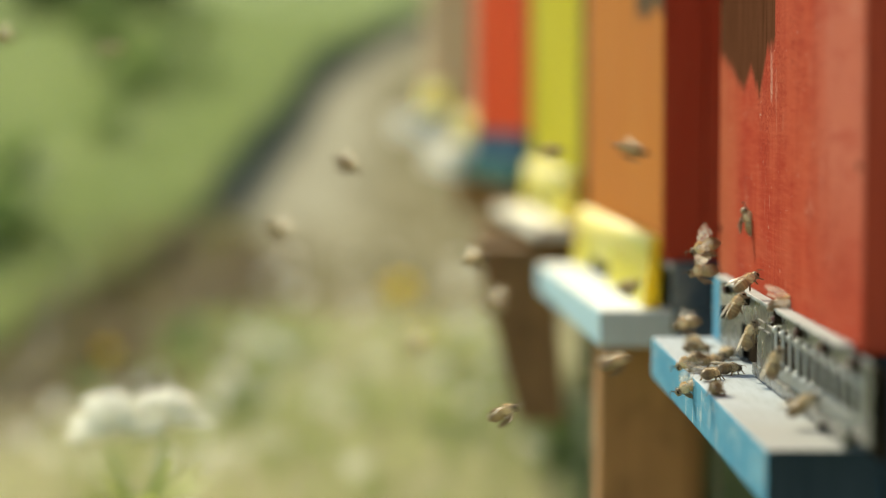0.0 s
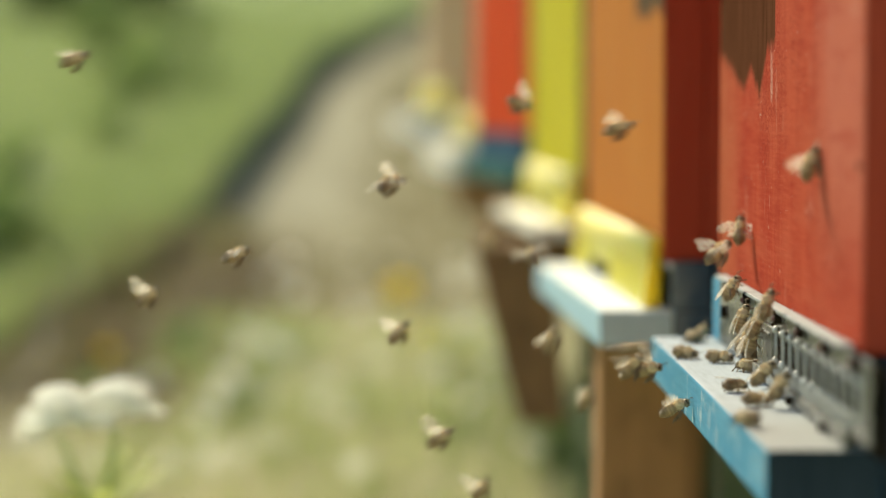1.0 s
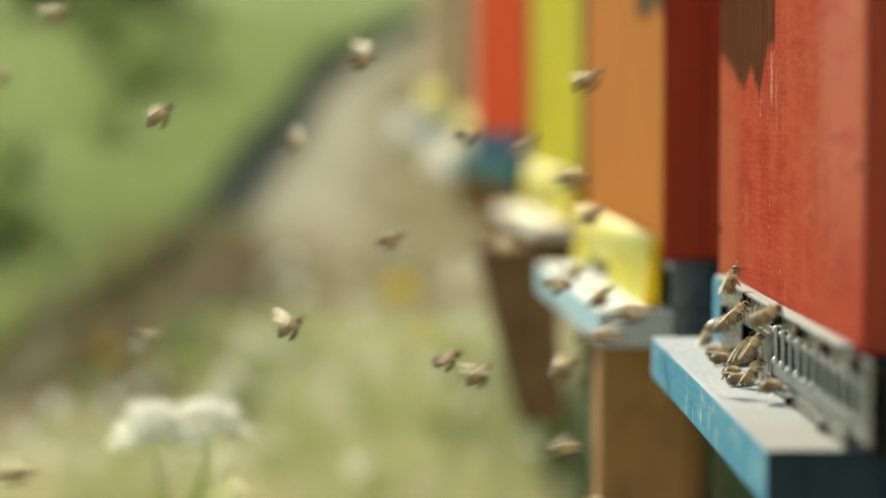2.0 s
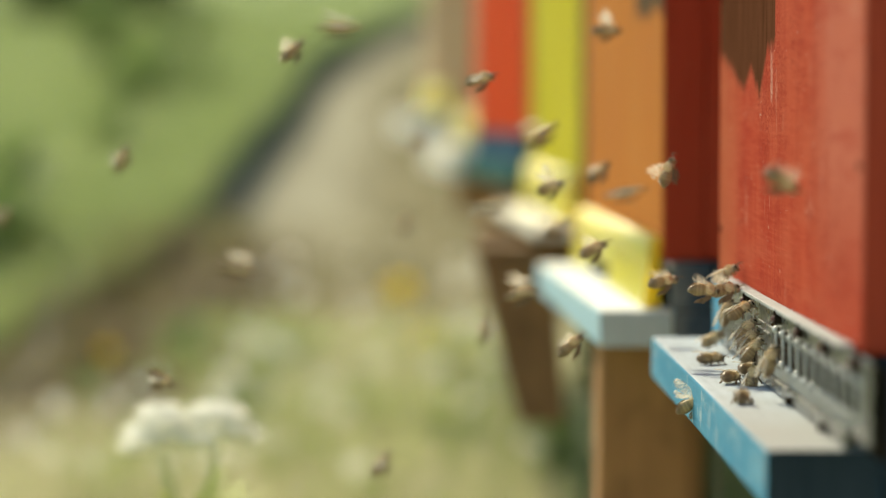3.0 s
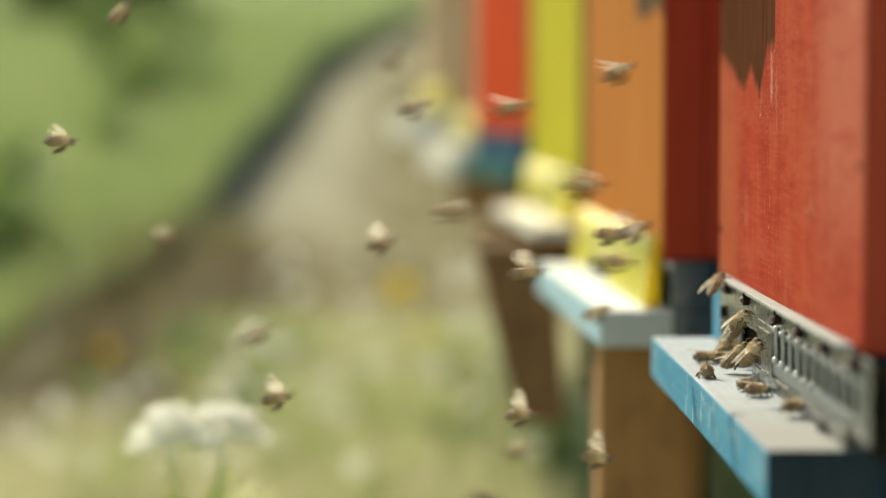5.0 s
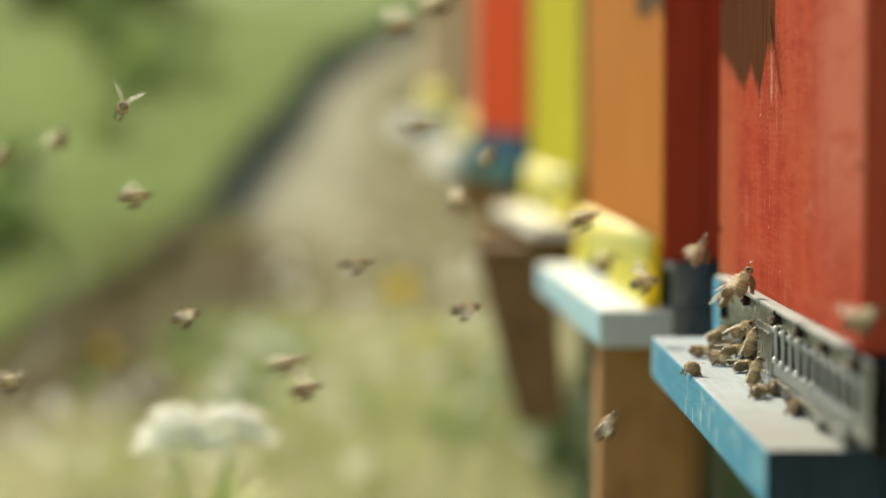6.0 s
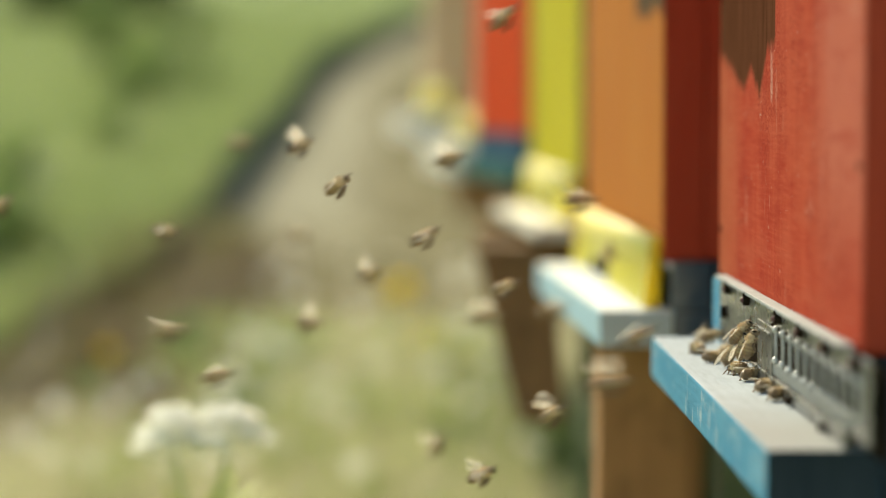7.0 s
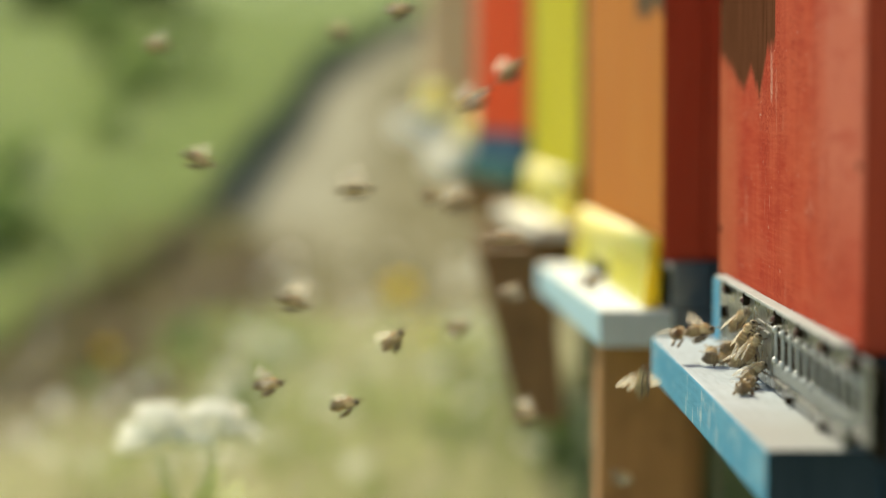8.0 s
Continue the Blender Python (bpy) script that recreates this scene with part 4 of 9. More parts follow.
crawlers = swarm(tagged(bee("crawling_bee", True, "tan and brown honey bee crawling on the flight board"), group="bees on the flight board"), 18)


# ---- movement ----
def fly(i, rows):
    """Key one flying bee and the beat of its wings."""
    walk(flyers[i], [(t, pose(x, y, z, roll, -pitch, turn)) for t, x, y, z, turn, pitch, roll in rows])
    beat = (10, 52, 10, -22)
    for w in flyers[i].children:
        if not w.name.startswith("wing"):
            continue
        s = 1 if w.name.startswith("wing_left") else -1
        walk(w, [(n / 30, pose(0.0002, s * 0.0012, 0.0016, s * beat[(n + 3 * i) % 4], 0, s * (20 + (n + i) % 3 * 8))) for n in range(0, 241)])


def crawl(i, rows):
    """Key one crawling bee; its feet stand 2.8 mm below its middle."""
    walk(crawlers[i], [(t, pose(x, y, z, lean, -climb, turn) @ pose(0, 0, 0.0028)) for t, x, y, z, turn, climb, lean in rows])


def sway(rows):
    walk(flower, [(t, pose(-0.160, 0.75, -0.207, 0, a, 0)) for t, a in rows])


def motions():
    # flying bees: seconds, place in metres, heading (turn about the upright), pitch, roll
    fly(0, [
        (0.00, 0.0935, 1.100, 0.2802, 177, 18, -6), (0.07, 0.0735, 1.101, 0.2840, 177, 18, -6), (0.25, 0.0735, 1.095, 0.2719, 107, 25, -24), (0.43, 0.0326, 1.098, 0.2569, 37, 22, 24),
        (0.57, 0.0431, 1.102, 0.2600, 37, 22, 24), (0.75, 0.0360, 1.105, 0.2251, -10, -8, -19), (0.93, 0.0535, 1.101, 0.1870, -19, 67, 1), (1.07, 0.0692, 1.099, 0.2101, -19, 67, 1),
        (1.25, 0.0910, 1.092, 0.2128, -7, 28, 5), (1.43, 0.0915, 1.101, 0.2045, -22, 28, -2), (1.57, 0.1029, 1.099, 0.2085, -22, 28, -2), (1.93, 0.0576, 1.130, 0.1789, -2, 33, -20),
        (2.07, 0.0812, 1.129, 0.1880, -2, 33, -20), (2.43, 0.0783, 1.101, 0.2257, -18, 1, -16), (2.57, 0.0917, 1.099, 0.2258, -18, 1, -16), (2.93, 0.0729, 1.080, 0.2355, -4, 26, -17),
        (3.07, 0.0855, 1.080, 0.2392, -4, 26, -17), (3.25, 0.0665, 1.071, 0.2213, 12, 8, -17), (3.43, 0.0335, 1.070, 0.2110, -5, 6, 21), (3.57, 0.0474, 1.070, 0.2119, -5, 6, 21),
        (3.75, 0.0393, 1.086, 0.2321, -6, -1, -14), (3.93, 0.0034, 1.079, 0.2555, 8, 0, 20), (4.07, 0.0311, 1.081, 0.2556, 8, 0, 20), (4.25, 0.0657, 1.058, 0.2582, 8, 10, 22),
        (4.43, 0.0995, 1.050, 0.2586, -5, 4, 12), (4.57, 0.1050, 1.050, 0.2588, -5, 4, 12), (4.93, 0.0412, 1.027, 0.2663, -14, 2, 15), (5.07, 0.1023, 1.020, 0.2677, -14, 2, 15),
        (5.43, -0.0027, 1.078, 0.3008, -7, -3, -2), (5.57, 0.0111, 1.077, 0.3005, -7, -3, -2), (5.93, -0.0134, 1.102, 0.3303, -9, 31, -17), (6.07, 0.0397, 1.098, 0.3499, -9, 31, -17),
        (6.25, 0.0311, 1.108, 0.3164, 2, 10, -14), (6.43, 0.0489, 1.099, 0.3132, 11, 6, -7), (6.57, 0.0763, 1.101, 0.3150, 11, 6, -7), (6.75, 0.0460, 1.115, 0.3014, 1, 11, 12),
        (6.93, 0.0013, 1.151, 0.2718, -5, 16, -25), (7.07, 0.0416, 1.149, 0.2786, -5, 16, -25), (7.25, 0.0554, 1.149, 0.2794, 23, 10, 5), (7.43, 0.0756, 1.149, 0.2935, 17, 8, 13),
        (7.57, 0.0889, 1.151, 0.2946, 17, 8, 13), (7.75, 0.0580, 1.148, 0.3082, -9, 46, 1), (7.93, 0.0311, 1.153, 0.3076, -22, 42, -12), (8.00, 0.0455, 1.150, 0.3160, -22, 42, -12),
    ])
    fly(1, [
        (0.00, 0.0690, 1.300, 0.2757, 195, 5, 7), (0.07, 0.0488, 1.297, 0.2769, 195, 5, 7), (0.25, 0.0749, 1.268, 0.2638, 265, 44, 9), (0.43, 0.0932, 1.251, 0.2606, 335, 43, -12),
        (0.57, 0.1025, 1.249, 0.2663, 335, 43, -12), (0.75, 0.0637, 1.214, 0.2706, 351, -16, 14), (0.93, 0.0472, 1.201, 0.3004, 338, -16, -23), (1.07, 0.0597, 1.199, 0.2980, 338, -16, -23),
        (1.25, 0.0632, 1.237, 0.2986, 363, 5, 7), (1.43, 0.0699, 1.300, 0.2960, 366, 3, -14), (1.57, 0.0839, 1.300, 0.2964, 366, 3, -14), (1.93, 0.0231, 1.219, 0.2846, 376, 5, -8),
        (2.07, 0.0365, 1.221, 0.2853, 376, 5, -8), (2.43, 0.0637, 1.256, 0.2930, 344, 21, 9), (2.57, 0.0888, 1.252, 0.2990, 344, 21, 9), (2.93, 0.0870, 1.200, 0.3342, 354, 0, -3),
        (3.07, 0.1009, 1.200, 0.3343, 354, 0, -3), (3.25, 0.0438, 1.278, 0.3023, 357, 35, 11), (3.43, 0.0074, 1.349, 0.2864, 383, 30, 17), (3.57, 0.0187, 1.351, 0.2905, 383, 30, 17),
        (3.75, 0.0079, 1.340, 0.3530, 370, 30, 10), (3.93, -0.0196, 1.356, 0.3950, 300, -2, -4), (4.07, -0.0055, 1.344, 0.3945, 300, -2, -4), (4.25, -0.0176, 1.342, 0.4069, 370, 17, 19),
        (4.43, -0.0394, 1.351, 0.3912, 355, 25, 22), (4.57, -0.0141, 1.349, 0.3983, 355, 25, 22), (4.93, -0.0282, 1.364, 0.3798, 369, 5, -0), (5.07, 0.0338, 1.369, 0.3834, 369, 5, -0),
        (5.43, 0.0024, 1.360, 0.2836, 361, 7, 2), (5.57, 0.0302, 1.360, 0.2855, 361, 7, 2), (5.93, 0.0319, 1.299, 0.2685, 374, 59, -24), (6.07, 0.0458, 1.301, 0.2829, 374, 59, -24),
        (6.25, 0.0365, 1.250, 0.2901, 368, 40, 15), (6.43, 0.0241, 1.200, 0.2747, 358, 42, -2), (6.57, 0.0450, 1.200, 0.2859, 358, 42, -2), (6.75, 0.0003, 1.241, 0.2382, 359, 26, -9),
        (6.93, -0.0275, 1.301, 0.2115, 347, 19, 12), (7.07, -0.0146, 1.299, 0.2142, 347, 19, 12), (7.25, -0.0544, 1.304, 0.2711, 348, -23, 16), (7.43, -0.0698, 1.301, 0.3255, 347, -22, 20),
        (7.57, -0.0571, 1.299, 0.3224, 347, -22, 20), (7.75, -0.0389, 1.355, 0.2854, 363, 6, 20), (7.93, 0.0050, 1.400, 0.2489, 354, -3, -16), (8.00, 0.0120, 1.400, 0.2487, 354, -3, -16),
    ])
    fly(2, [
        (0.00, -0.0315, 1.250, 0.2682, 9, -34, -17), (0.07, -0.0143, 1.251, 0.2612, 9, -34, -17), (0.25, -0.0793, 1.288, 0.2888, 3, 12, -8), (0.43, -0.1079, 1.350, 0.2891, -3, 66, -7),
        (0.57, -0.0907, 1.350, 0.3121, -3, 66, -7), (0.75, -0.1065, 1.349, 0.3466, -20, 24, -14), (0.93, -0.1368, 1.348, 0.3914, 18, 23, -8), (1.07, -0.1124, 1.352, 0.3981, 18, 23, -8),
        (1.25, -0.1412, 1.351, 0.3997, 13, 22, 20), (1.43, -0.1997, 1.348, 0.3905, 9, 20, 23), (1.57, -0.1607, 1.352, 0.3990, 9, 20, 23), (1.93, -0.2374, 1.332, 0.3840, 5, 26, 24),
        (2.07, -0.2249, 1.333, 0.3877, 5, 26, 24), (2.43, -0.2545, 1.297, 0.3874, -13, 4, 2), (2.57, -0.2136, 1.293, 0.3892, -13, 4, 2), (2.93, -0.1888, 1.360, 0.3950, -83, -1, 3),
        (3.07, -0.1833, 1.340, 0.3945, -83, -1, 3), (3.25, -0.1033, 1.374, 0.3305, -13, -1, -11), (3.43, -0.0104, 1.397, 0.2468, 22, -2, -6), (3.57, 0.0155, 1.403, 0.2461, 22, -2, -6),
        (3.75, -0.0448, 1.407, 0.2533, 5, 46, 12), (3.93, -0.0812, 1.401, 0.2474, -10, 45, 14), (4.07, -0.0618, 1.399, 0.2594, -10, 45, 14), (4.25, -0.0893, 1.356, 0.2658, -1, 3, -8),
        (4.43, -0.1545, 1.296, 0.2536, 22, 1, 3), (4.57, -0.1156, 1.304, 0.2540, 22, 1, 3), (4.93, -0.1393, 1.359, 0.2281, 19, 19, 2), (5.07, -0.1268, 1.361, 0.2308, 19, 19, 2),
        (5.43, -0.1918, 1.358, 0.2753, -10, -2, 22), (5.57, -0.1781, 1.356, 0.2750, -10, -2, 22), (5.93, -0.1957, 1.351, 0.2751, -15, 60, -7), (6.07, -0.1820, 1.349, 0.2896, -15, 60, -7),
        (6.25, -0.2336, 1.358, 0.2821, -22, 23, -22), (6.43, -0.2684, 1.350, 0.2890, -4, 17, 20), (6.57, -0.2551, 1.350, 0.2915, -4, 17, 20), (6.75, -0.2625, 1.355, 0.2962, -3, 23, -21),
        (6.93, -0.2680, 1.350, 0.2840, 6, 25, 19), (7.07, -0.2554, 1.350, 0.2876, 6, 25, 19), (7.25, -0.2721, 1.345, 0.2819, -4, 8, -21), (7.43, -0.2646, 1.347, 0.2940, 66, 5, 20),
        (7.57, -0.2589, 1.353, 0.2948, 66, 5, 20), (7.75, -0.2669, 1.363, 0.3078, -4, 19, -8), (7.93, -0.2734, 1.348, 0.2911, 22, 26, 22), (8.00, -0.2617, 1.350, 0.2948, 22, 26, 22),
    ])
    fly(3, [
        (0.00, -0.0750, 1.350, 0.2332, 198, 45, -24), (0.07, -0.0961, 1.347, 0.2466, 198, 45, -24), (0.25, -0.0694, 1.387, 0.2474, 268, 9, 4), (0.43, -0.0690, 1.400, 0.2809, 338, 70, 1),
        (0.57, -0.0645, 1.400, 0.2888, 338, 70, 1), (0.75, -0.0946, 1.387, 0.3544, 340, -5, -10), (0.93, -0.0995, 1.403, 0.3984, 270, -3, -16), (1.07, -0.0994, 1.397, 0.3981, 270, -3, -16),
        (1.25, -0.1200, 1.461, 0.3331, 335, 37, 15), (1.43, -0.1527, 1.498, 0.2555, 377, 40, -8), (1.57, -0.1219, 1.502, 0.2717, 377, 40, -8), (1.93, -0.0760, 1.485, 0.2754, 355, -0, -13),
        (2.07, -0.0621, 1.484, 0.2754, 355, -0, -13), (2.43, -0.1002, 1.499, 0.2366, 364, 33, -8), (2.57, -0.0652, 1.501, 0.2504, 364, 33, -8), (2.93, -0.0063, 1.500, 0.2699, 358, 58, 19),
        (3.07, 0.0084, 1.500, 0.2842, 358, 58, 19), (3.25, -0.0046, 1.492, 0.1916, 345, -4, -2), (3.43, -0.0346, 1.499, 0.1191, 374, 70, -13), (3.57, -0.0207, 1.501, 0.1428, 374, 70, -13),
        (3.75, -0.0530, 1.462, 0.0753, 365, -2, 4), (3.93, -0.0673, 1.390, 0.0396, 435, -2, -10), (4.07, -0.0563, 1.410, 0.0389, 435, -2, -10), (4.25, -0.0928, 1.399, 0.0370, 372, 18, -23),
        (4.43, -0.1168, 1.400, 0.0368, 362, 17, 13), (4.57, -0.0900, 1.400, 0.0417, 362, 17, 13), (4.93, -0.1047, 1.438, 0.0224, 357, 7, 3), (5.07, -0.0770, 1.438, 0.0245, 357, 7, 3),
        (5.43, -0.1947, 1.447, 0.0622, 354, 29, 21), (5.57, -0.1397, 1.444, 0.0803, 354, 29, 21), (5.93, -0.1476, 1.407, 0.0392, 284, 0, 9), (6.07, -0.1410, 1.393, 0.0393, 284, 0, 9),
        (6.25, -0.1592, 1.399, 0.0325, 352, 24, -6), (6.43, -0.1974, 1.400, 0.0375, 363, 25, -22), (6.57, -0.1848, 1.400, 0.0411, 363, 25, -22), (6.75, -0.1950, 1.397, 0.0443, 338, -7, 23),
        (6.93, -0.2068, 1.416, 0.0401, 268, -3, -15), (7.07, -0.2095, 1.384, 0.0384, 268, -3, -15), (7.25, -0.2167, 1.387, 0.0279, 338, 43, -8), (7.43, -0.2191, 1.407, 0.0388, 268, 3, 22),
        (7.57, -0.2202, 1.393, 0.0397, 268, 3, 22), (7.75, -0.2260, 1.410, 0.0518, 338, 23, -13), (7.93, -0.2562, 1.401, 0.0360, 353, 23, 21), (8.00, -0.2435, 1.400, 0.0393, 353, 23, 21),
    ])
    fly(4, [
        (0.00, -0.2258, 1.400, 0.3368, 22, -3, -16), (0.07, -0.2063, 1.404, 0.3361, 22, -3, -16), (0.25, -0.2596, 1.389, 0.3261, 9, 17, -9), (0.43, -0.3002, 1.403, 0.3203, -11, 21, 16),
        (0.57, -0.2426, 1.397, 0.3339, -11, 21, 16), (0.75, -0.2751, 1.390, 0.3249, 13, 21, 22), (0.93, -0.2848, 1.399, 0.3142, 8, 16, 21), (1.07, -0.2581, 1.401, 0.3189, 8, 16, 21),
        (1.25, -0.2622, 1.402, 0.3035, -17, 19, 3), (1.43, -0.2905, 1.400, 0.3041, -1, 25, 5), (1.57, -0.2524, 1.400, 0.3147, -1, 25, 5), (1.93, -0.2539, 1.478, 0.3126, 5, 23, -2),
        (2.07, -0.2282, 1.479, 0.3192, 5, 23, -2), (2.43, -0.2903, 1.434, 0.2406, -18, 29, 9), (2.57, -0.2377, 1.425, 0.2588, -18, 29, 9), (2.93, -0.2497, 1.499, 0.2293, 13, 60, -22),
        (3.07, -0.2361, 1.501, 0.2438, 13, 60, -22), (3.25, -0.2229, 1.537, 0.2746, -23, 11, 16), (3.43, -0.1946, 1.601, 0.2899, -24, 60, 23), (3.57, -0.1883, 1.599, 0.2972, -24, 60, 23),
        (3.75, -0.2289, 1.603, 0.3033, -2, 28, -24), (3.93, -0.2748, 1.596, 0.3053, 24, 29, 17), (4.07, -0.2413, 1.604, 0.3177, 24, 29, 17), (4.25, -0.2540, 1.499, 0.3204, 9, 0, 12),
        (4.43, -0.2772, 1.385, 0.3148, 79, 5, 4), (4.57, -0.2657, 1.415, 0.3180, 79, 5, 4), (4.93, -0.3414, 1.387, 0.3277, 9, -2, -12), (5.07, -0.2793, 1.392, 0.3263, 9, -2, -12),
        (5.43, -0.2990, 1.424, 0.2995, -13, 20, 18), (5.57, -0.2734, 1.421, 0.3053, -13, 20, 18), (5.93, -0.2356, 1.400, 0.2649, -2, 62, 21), (6.07, -0.2223, 1.400, 0.2797, -2, 62, 21),
        (6.25, -0.2608, 1.411, 0.2772, 22, 19, 3), (6.43, -0.2775, 1.401, 0.2571, -17, 25, -11), (6.57, -0.2654, 1.399, 0.2608, -17, 25, -11), (6.75, -0.2005, 1.464, 0.2784, 7, -4, -1),
        (6.93, -0.1417, 1.500, 0.2753, -0, 5, 1), (7.07, -0.0790, 1.500, 0.2788, -0, 5, 1), (7.25, -0.1324, 1.557, 0.2989, 9, 3, -5), (7.43, -0.1804, 1.600, 0.3473, 4, 2, -2),
        (7.57, -0.1665, 1.600, 0.3477, 4, 2, -2), (7.75, -0.1051, 1.592, 0.3385, -9, 2, -22), (7.93, -0.0521, 1.599, 0.3458, 24, -1, -3), (8.00, -0.0457, 1.600, 0.3457, 24, -1, -3),
    ])
    fly(5, [
        (0.00, -0.1897, 1.600, 0.3349, -11, -3, 4), (0.07, -0.1588, 1.597, 0.3338, -11, -3, 4), (0.25, -0.1664, 1.487, 0.3631, 15, 24, 20), (0.43, -0.1698, 1.384, 0.3977, 85, 2, 22),
        (0.57, -0.1642, 1.416, 0.3988, 85, 2, 22), (0.75, -0.1908, 1.393, 0.3956, 18, 18, -9), (0.93, -0.2416, 1.395, 0.3910, 21, 22, 9), (1.07, -0.1874, 1.405, 0.4055, 21, 22, 9),
        (1.25, -0.2303, 1.410, 0.4013, 15, 26, 21), (1.43, -0.2841, 1.398, 0.3949, 15, 23, 15), (1.57, -0.2592, 1.402, 0.4015, 15, 23, 15), (1.93, -0.3345, 1.453, 0.3878, -19, 18, 11),
        (2.07, -0.3219, 1.451, 0.3904, -19, 18, 11), (2.43, -0.3179, 1.381, 0.3823, 21, -3, 1), (2.57, -0.2788, 1.388, 0.3808, 21, -3, 1), (2.93, -0.2709, 1.384, 0.4058, 91, 2, 9),
        (3.07, -0.2720, 1.416, 0.4074, 91, 2, 9), (3.25, -0.2874, 1.389, 0.3972, 22, -6, -22), (3.43, -0.2901, 1.390, 0.3970, 92, 6, 19), (3.57, -0.2913, 1.410, 0.3995, 92, 6, 19),
        (3.75, -0.2798, 1.400, 0.3774, 22, 22, 14), (3.93, -0.2773, 1.399, 0.3819, 24, 22, -19), (4.07, -0.2655, 1.401, 0.3851, 24, 22, -19), (4.25, -0.2807, 1.407, 0.3933, -3, 20, -5),
        (4.43, -0.2998, 1.399, 0.3728, 3, 25, 7), (4.57, -0.2430, 1.401, 0.3890, 3, 25, 7), (4.93, -0.3006, 1.355, 0.4117, -14, 38, -23), (5.07, -0.2791, 1.353, 0.4220, -14, 38, -23),
        (5.43, -0.3250, 1.362, 0.3583, -0, 29, -13), (5.57, -0.3127, 1.362, 0.3624, -0, 29, -13), (5.93, -0.2907, 1.398, 0.3841, 10, 21, -9), (6.07, -0.2521, 1.402, 0.3932, 10, 21, -9),
        (6.25, -0.2653, 1.411, 0.3810, 10, -12, -12), (6.43, -0.2752, 1.390, 0.3961, 80, 5, 21), (6.57, -0.2676, 1.410, 0.3984, 80, 5, 21), (6.75, -0.2741, 1.411, 0.4123, 10, 22, -10),
        (6.93, -0.3003, 1.396, 0.4026, 14, 19, -11), (7.07, -0.2426, 1.404, 0.4151, 14, 19, -11), (7.25, -0.2785, 1.399, 0.4158, -22, 17, 10), (7.43, -0.2885, 1.400, 0.3949, -1, 23, -13),
        (7.57, -0.2628, 1.400, 0.4016, -1, 23, -13), (7.75, -0.2797, 1.393, 0.3888, 22, 21, -3), (7.93, -0.2705, 1.384, 0.3893, 92, -3, -7), (8.00, -0.2714, 1.400, 0.3882, 92, -3, -7),
    ])
    fly(6, [
        (0.00, 0.0278, 1.200, 0.2244, 166, -15, 14), (0.07, 0.0212, 1.201, 0.2234, 166, -15, 14), (0.25, 0.0498, 1.202, 0.2075, 236, 20, 9), (0.43, 0.0725, 1.203, 0.2060, 306, 20, -24),
        (0.57, 0.0802, 1.197, 0.2089, 306, 20, -24), (0.75, 0.0710, 1.179, 0.1965, 344, 31, -22), (0.93, 0.0713, 1.151, 0.1571, 344, 66, 14), (1.07, 0.0880, 1.149, 0.1801, 344, 66, 14),
        (1.25, 0.0611, 1.165, 0.1974, 348, -36, -23), (1.43, 0.0292, 1.200, 0.2357, 358, -40, -20), (1.57, 0.0777, 1.200, 0.2116, 358, -40, -20), (1.93, 0.0619, 1.163, 0.2161, 345, -6, 20),
        (2.07, 0.0753, 1.161, 0.2151, 345, -6, 20), (2.43, 0.0724, 1.249, 0.2645, 335, -7, 6), (2.57, 0.0976, 1.244, 0.2625, 335, -7, 6), (2.93, 0.0587, 1.197, 0.2368, 385, 31, 14),
        (3.07, 0.0805, 1.203, 0.2455, 385, 31, 14), (3.25, 0.0425, 1.239, 0.2344, 355, 52, 9), (3.43, 0.0028, 1.301, 0.2066, 337, 53, -19), (3.57, 0.0106, 1.299, 0.2133, 337, 53, -19),
        (3.75, 0.0072, 1.241, 0.2253, 364, 29, -6), (3.93, 0.0204, 1.200, 0.2225, 372, 70, -15), (4.07, 0.0298, 1.200, 0.2383, 372, 70, -15), (4.25, 0.0510, 1.140, 0.2321, 378, 11, 4),
        (4.43, 0.0797, 1.099, 0.2085, 381, 12, -8), (4.57, 0.0925, 1.101, 0.2103, 381, 12, -8), (4.93, -0.0118, 1.099, 0.2526, 346, -2, 0), (5.07, 0.0493, 1.092, 0.2515, 346, -2, 0),
        (5.43, 0.0005, 1.148, 0.2408, 372, 22, -15), (5.57, 0.0133, 1.150, 0.2439, 372, 22, -15), (5.93, 0.0526, 1.098, 0.2448, 375, 23, -3), (6.07, 0.0900, 1.102, 0.2547, 375, 23, -3),
        (6.25, 0.0907, 1.071, 0.2305, 368, 8, -3), (6.43, 0.1172, 1.050, 0.2222, 366, 10, -10), (6.57, 0.1227, 1.050, 0.2228, 366, 10, -10), (6.75, 0.1100, 1.041, 0.2022, 358, 31, 19),
        (6.93, 0.0689, 1.048, 0.1958, 368, 33, 0), (7.07, 0.1214, 1.052, 0.2162, 368, 33, 0), (7.25, 0.0957, 1.073, 0.2301, 379, 12, -14), (7.43, 0.0673, 1.077, 0.2259, 371, 20, 8),
        (7.57, 0.1251, 1.083, 0.2391, 371, 20, 8), (7.75, 0.0911, 1.090, 0.1732, 357, 3, -14), (7.93, 0.0649, 1.095, 0.0970, 287, 6, -8), (8.00, 0.0739, 1.080, 0.0989, 287, 6, -8),
    ])
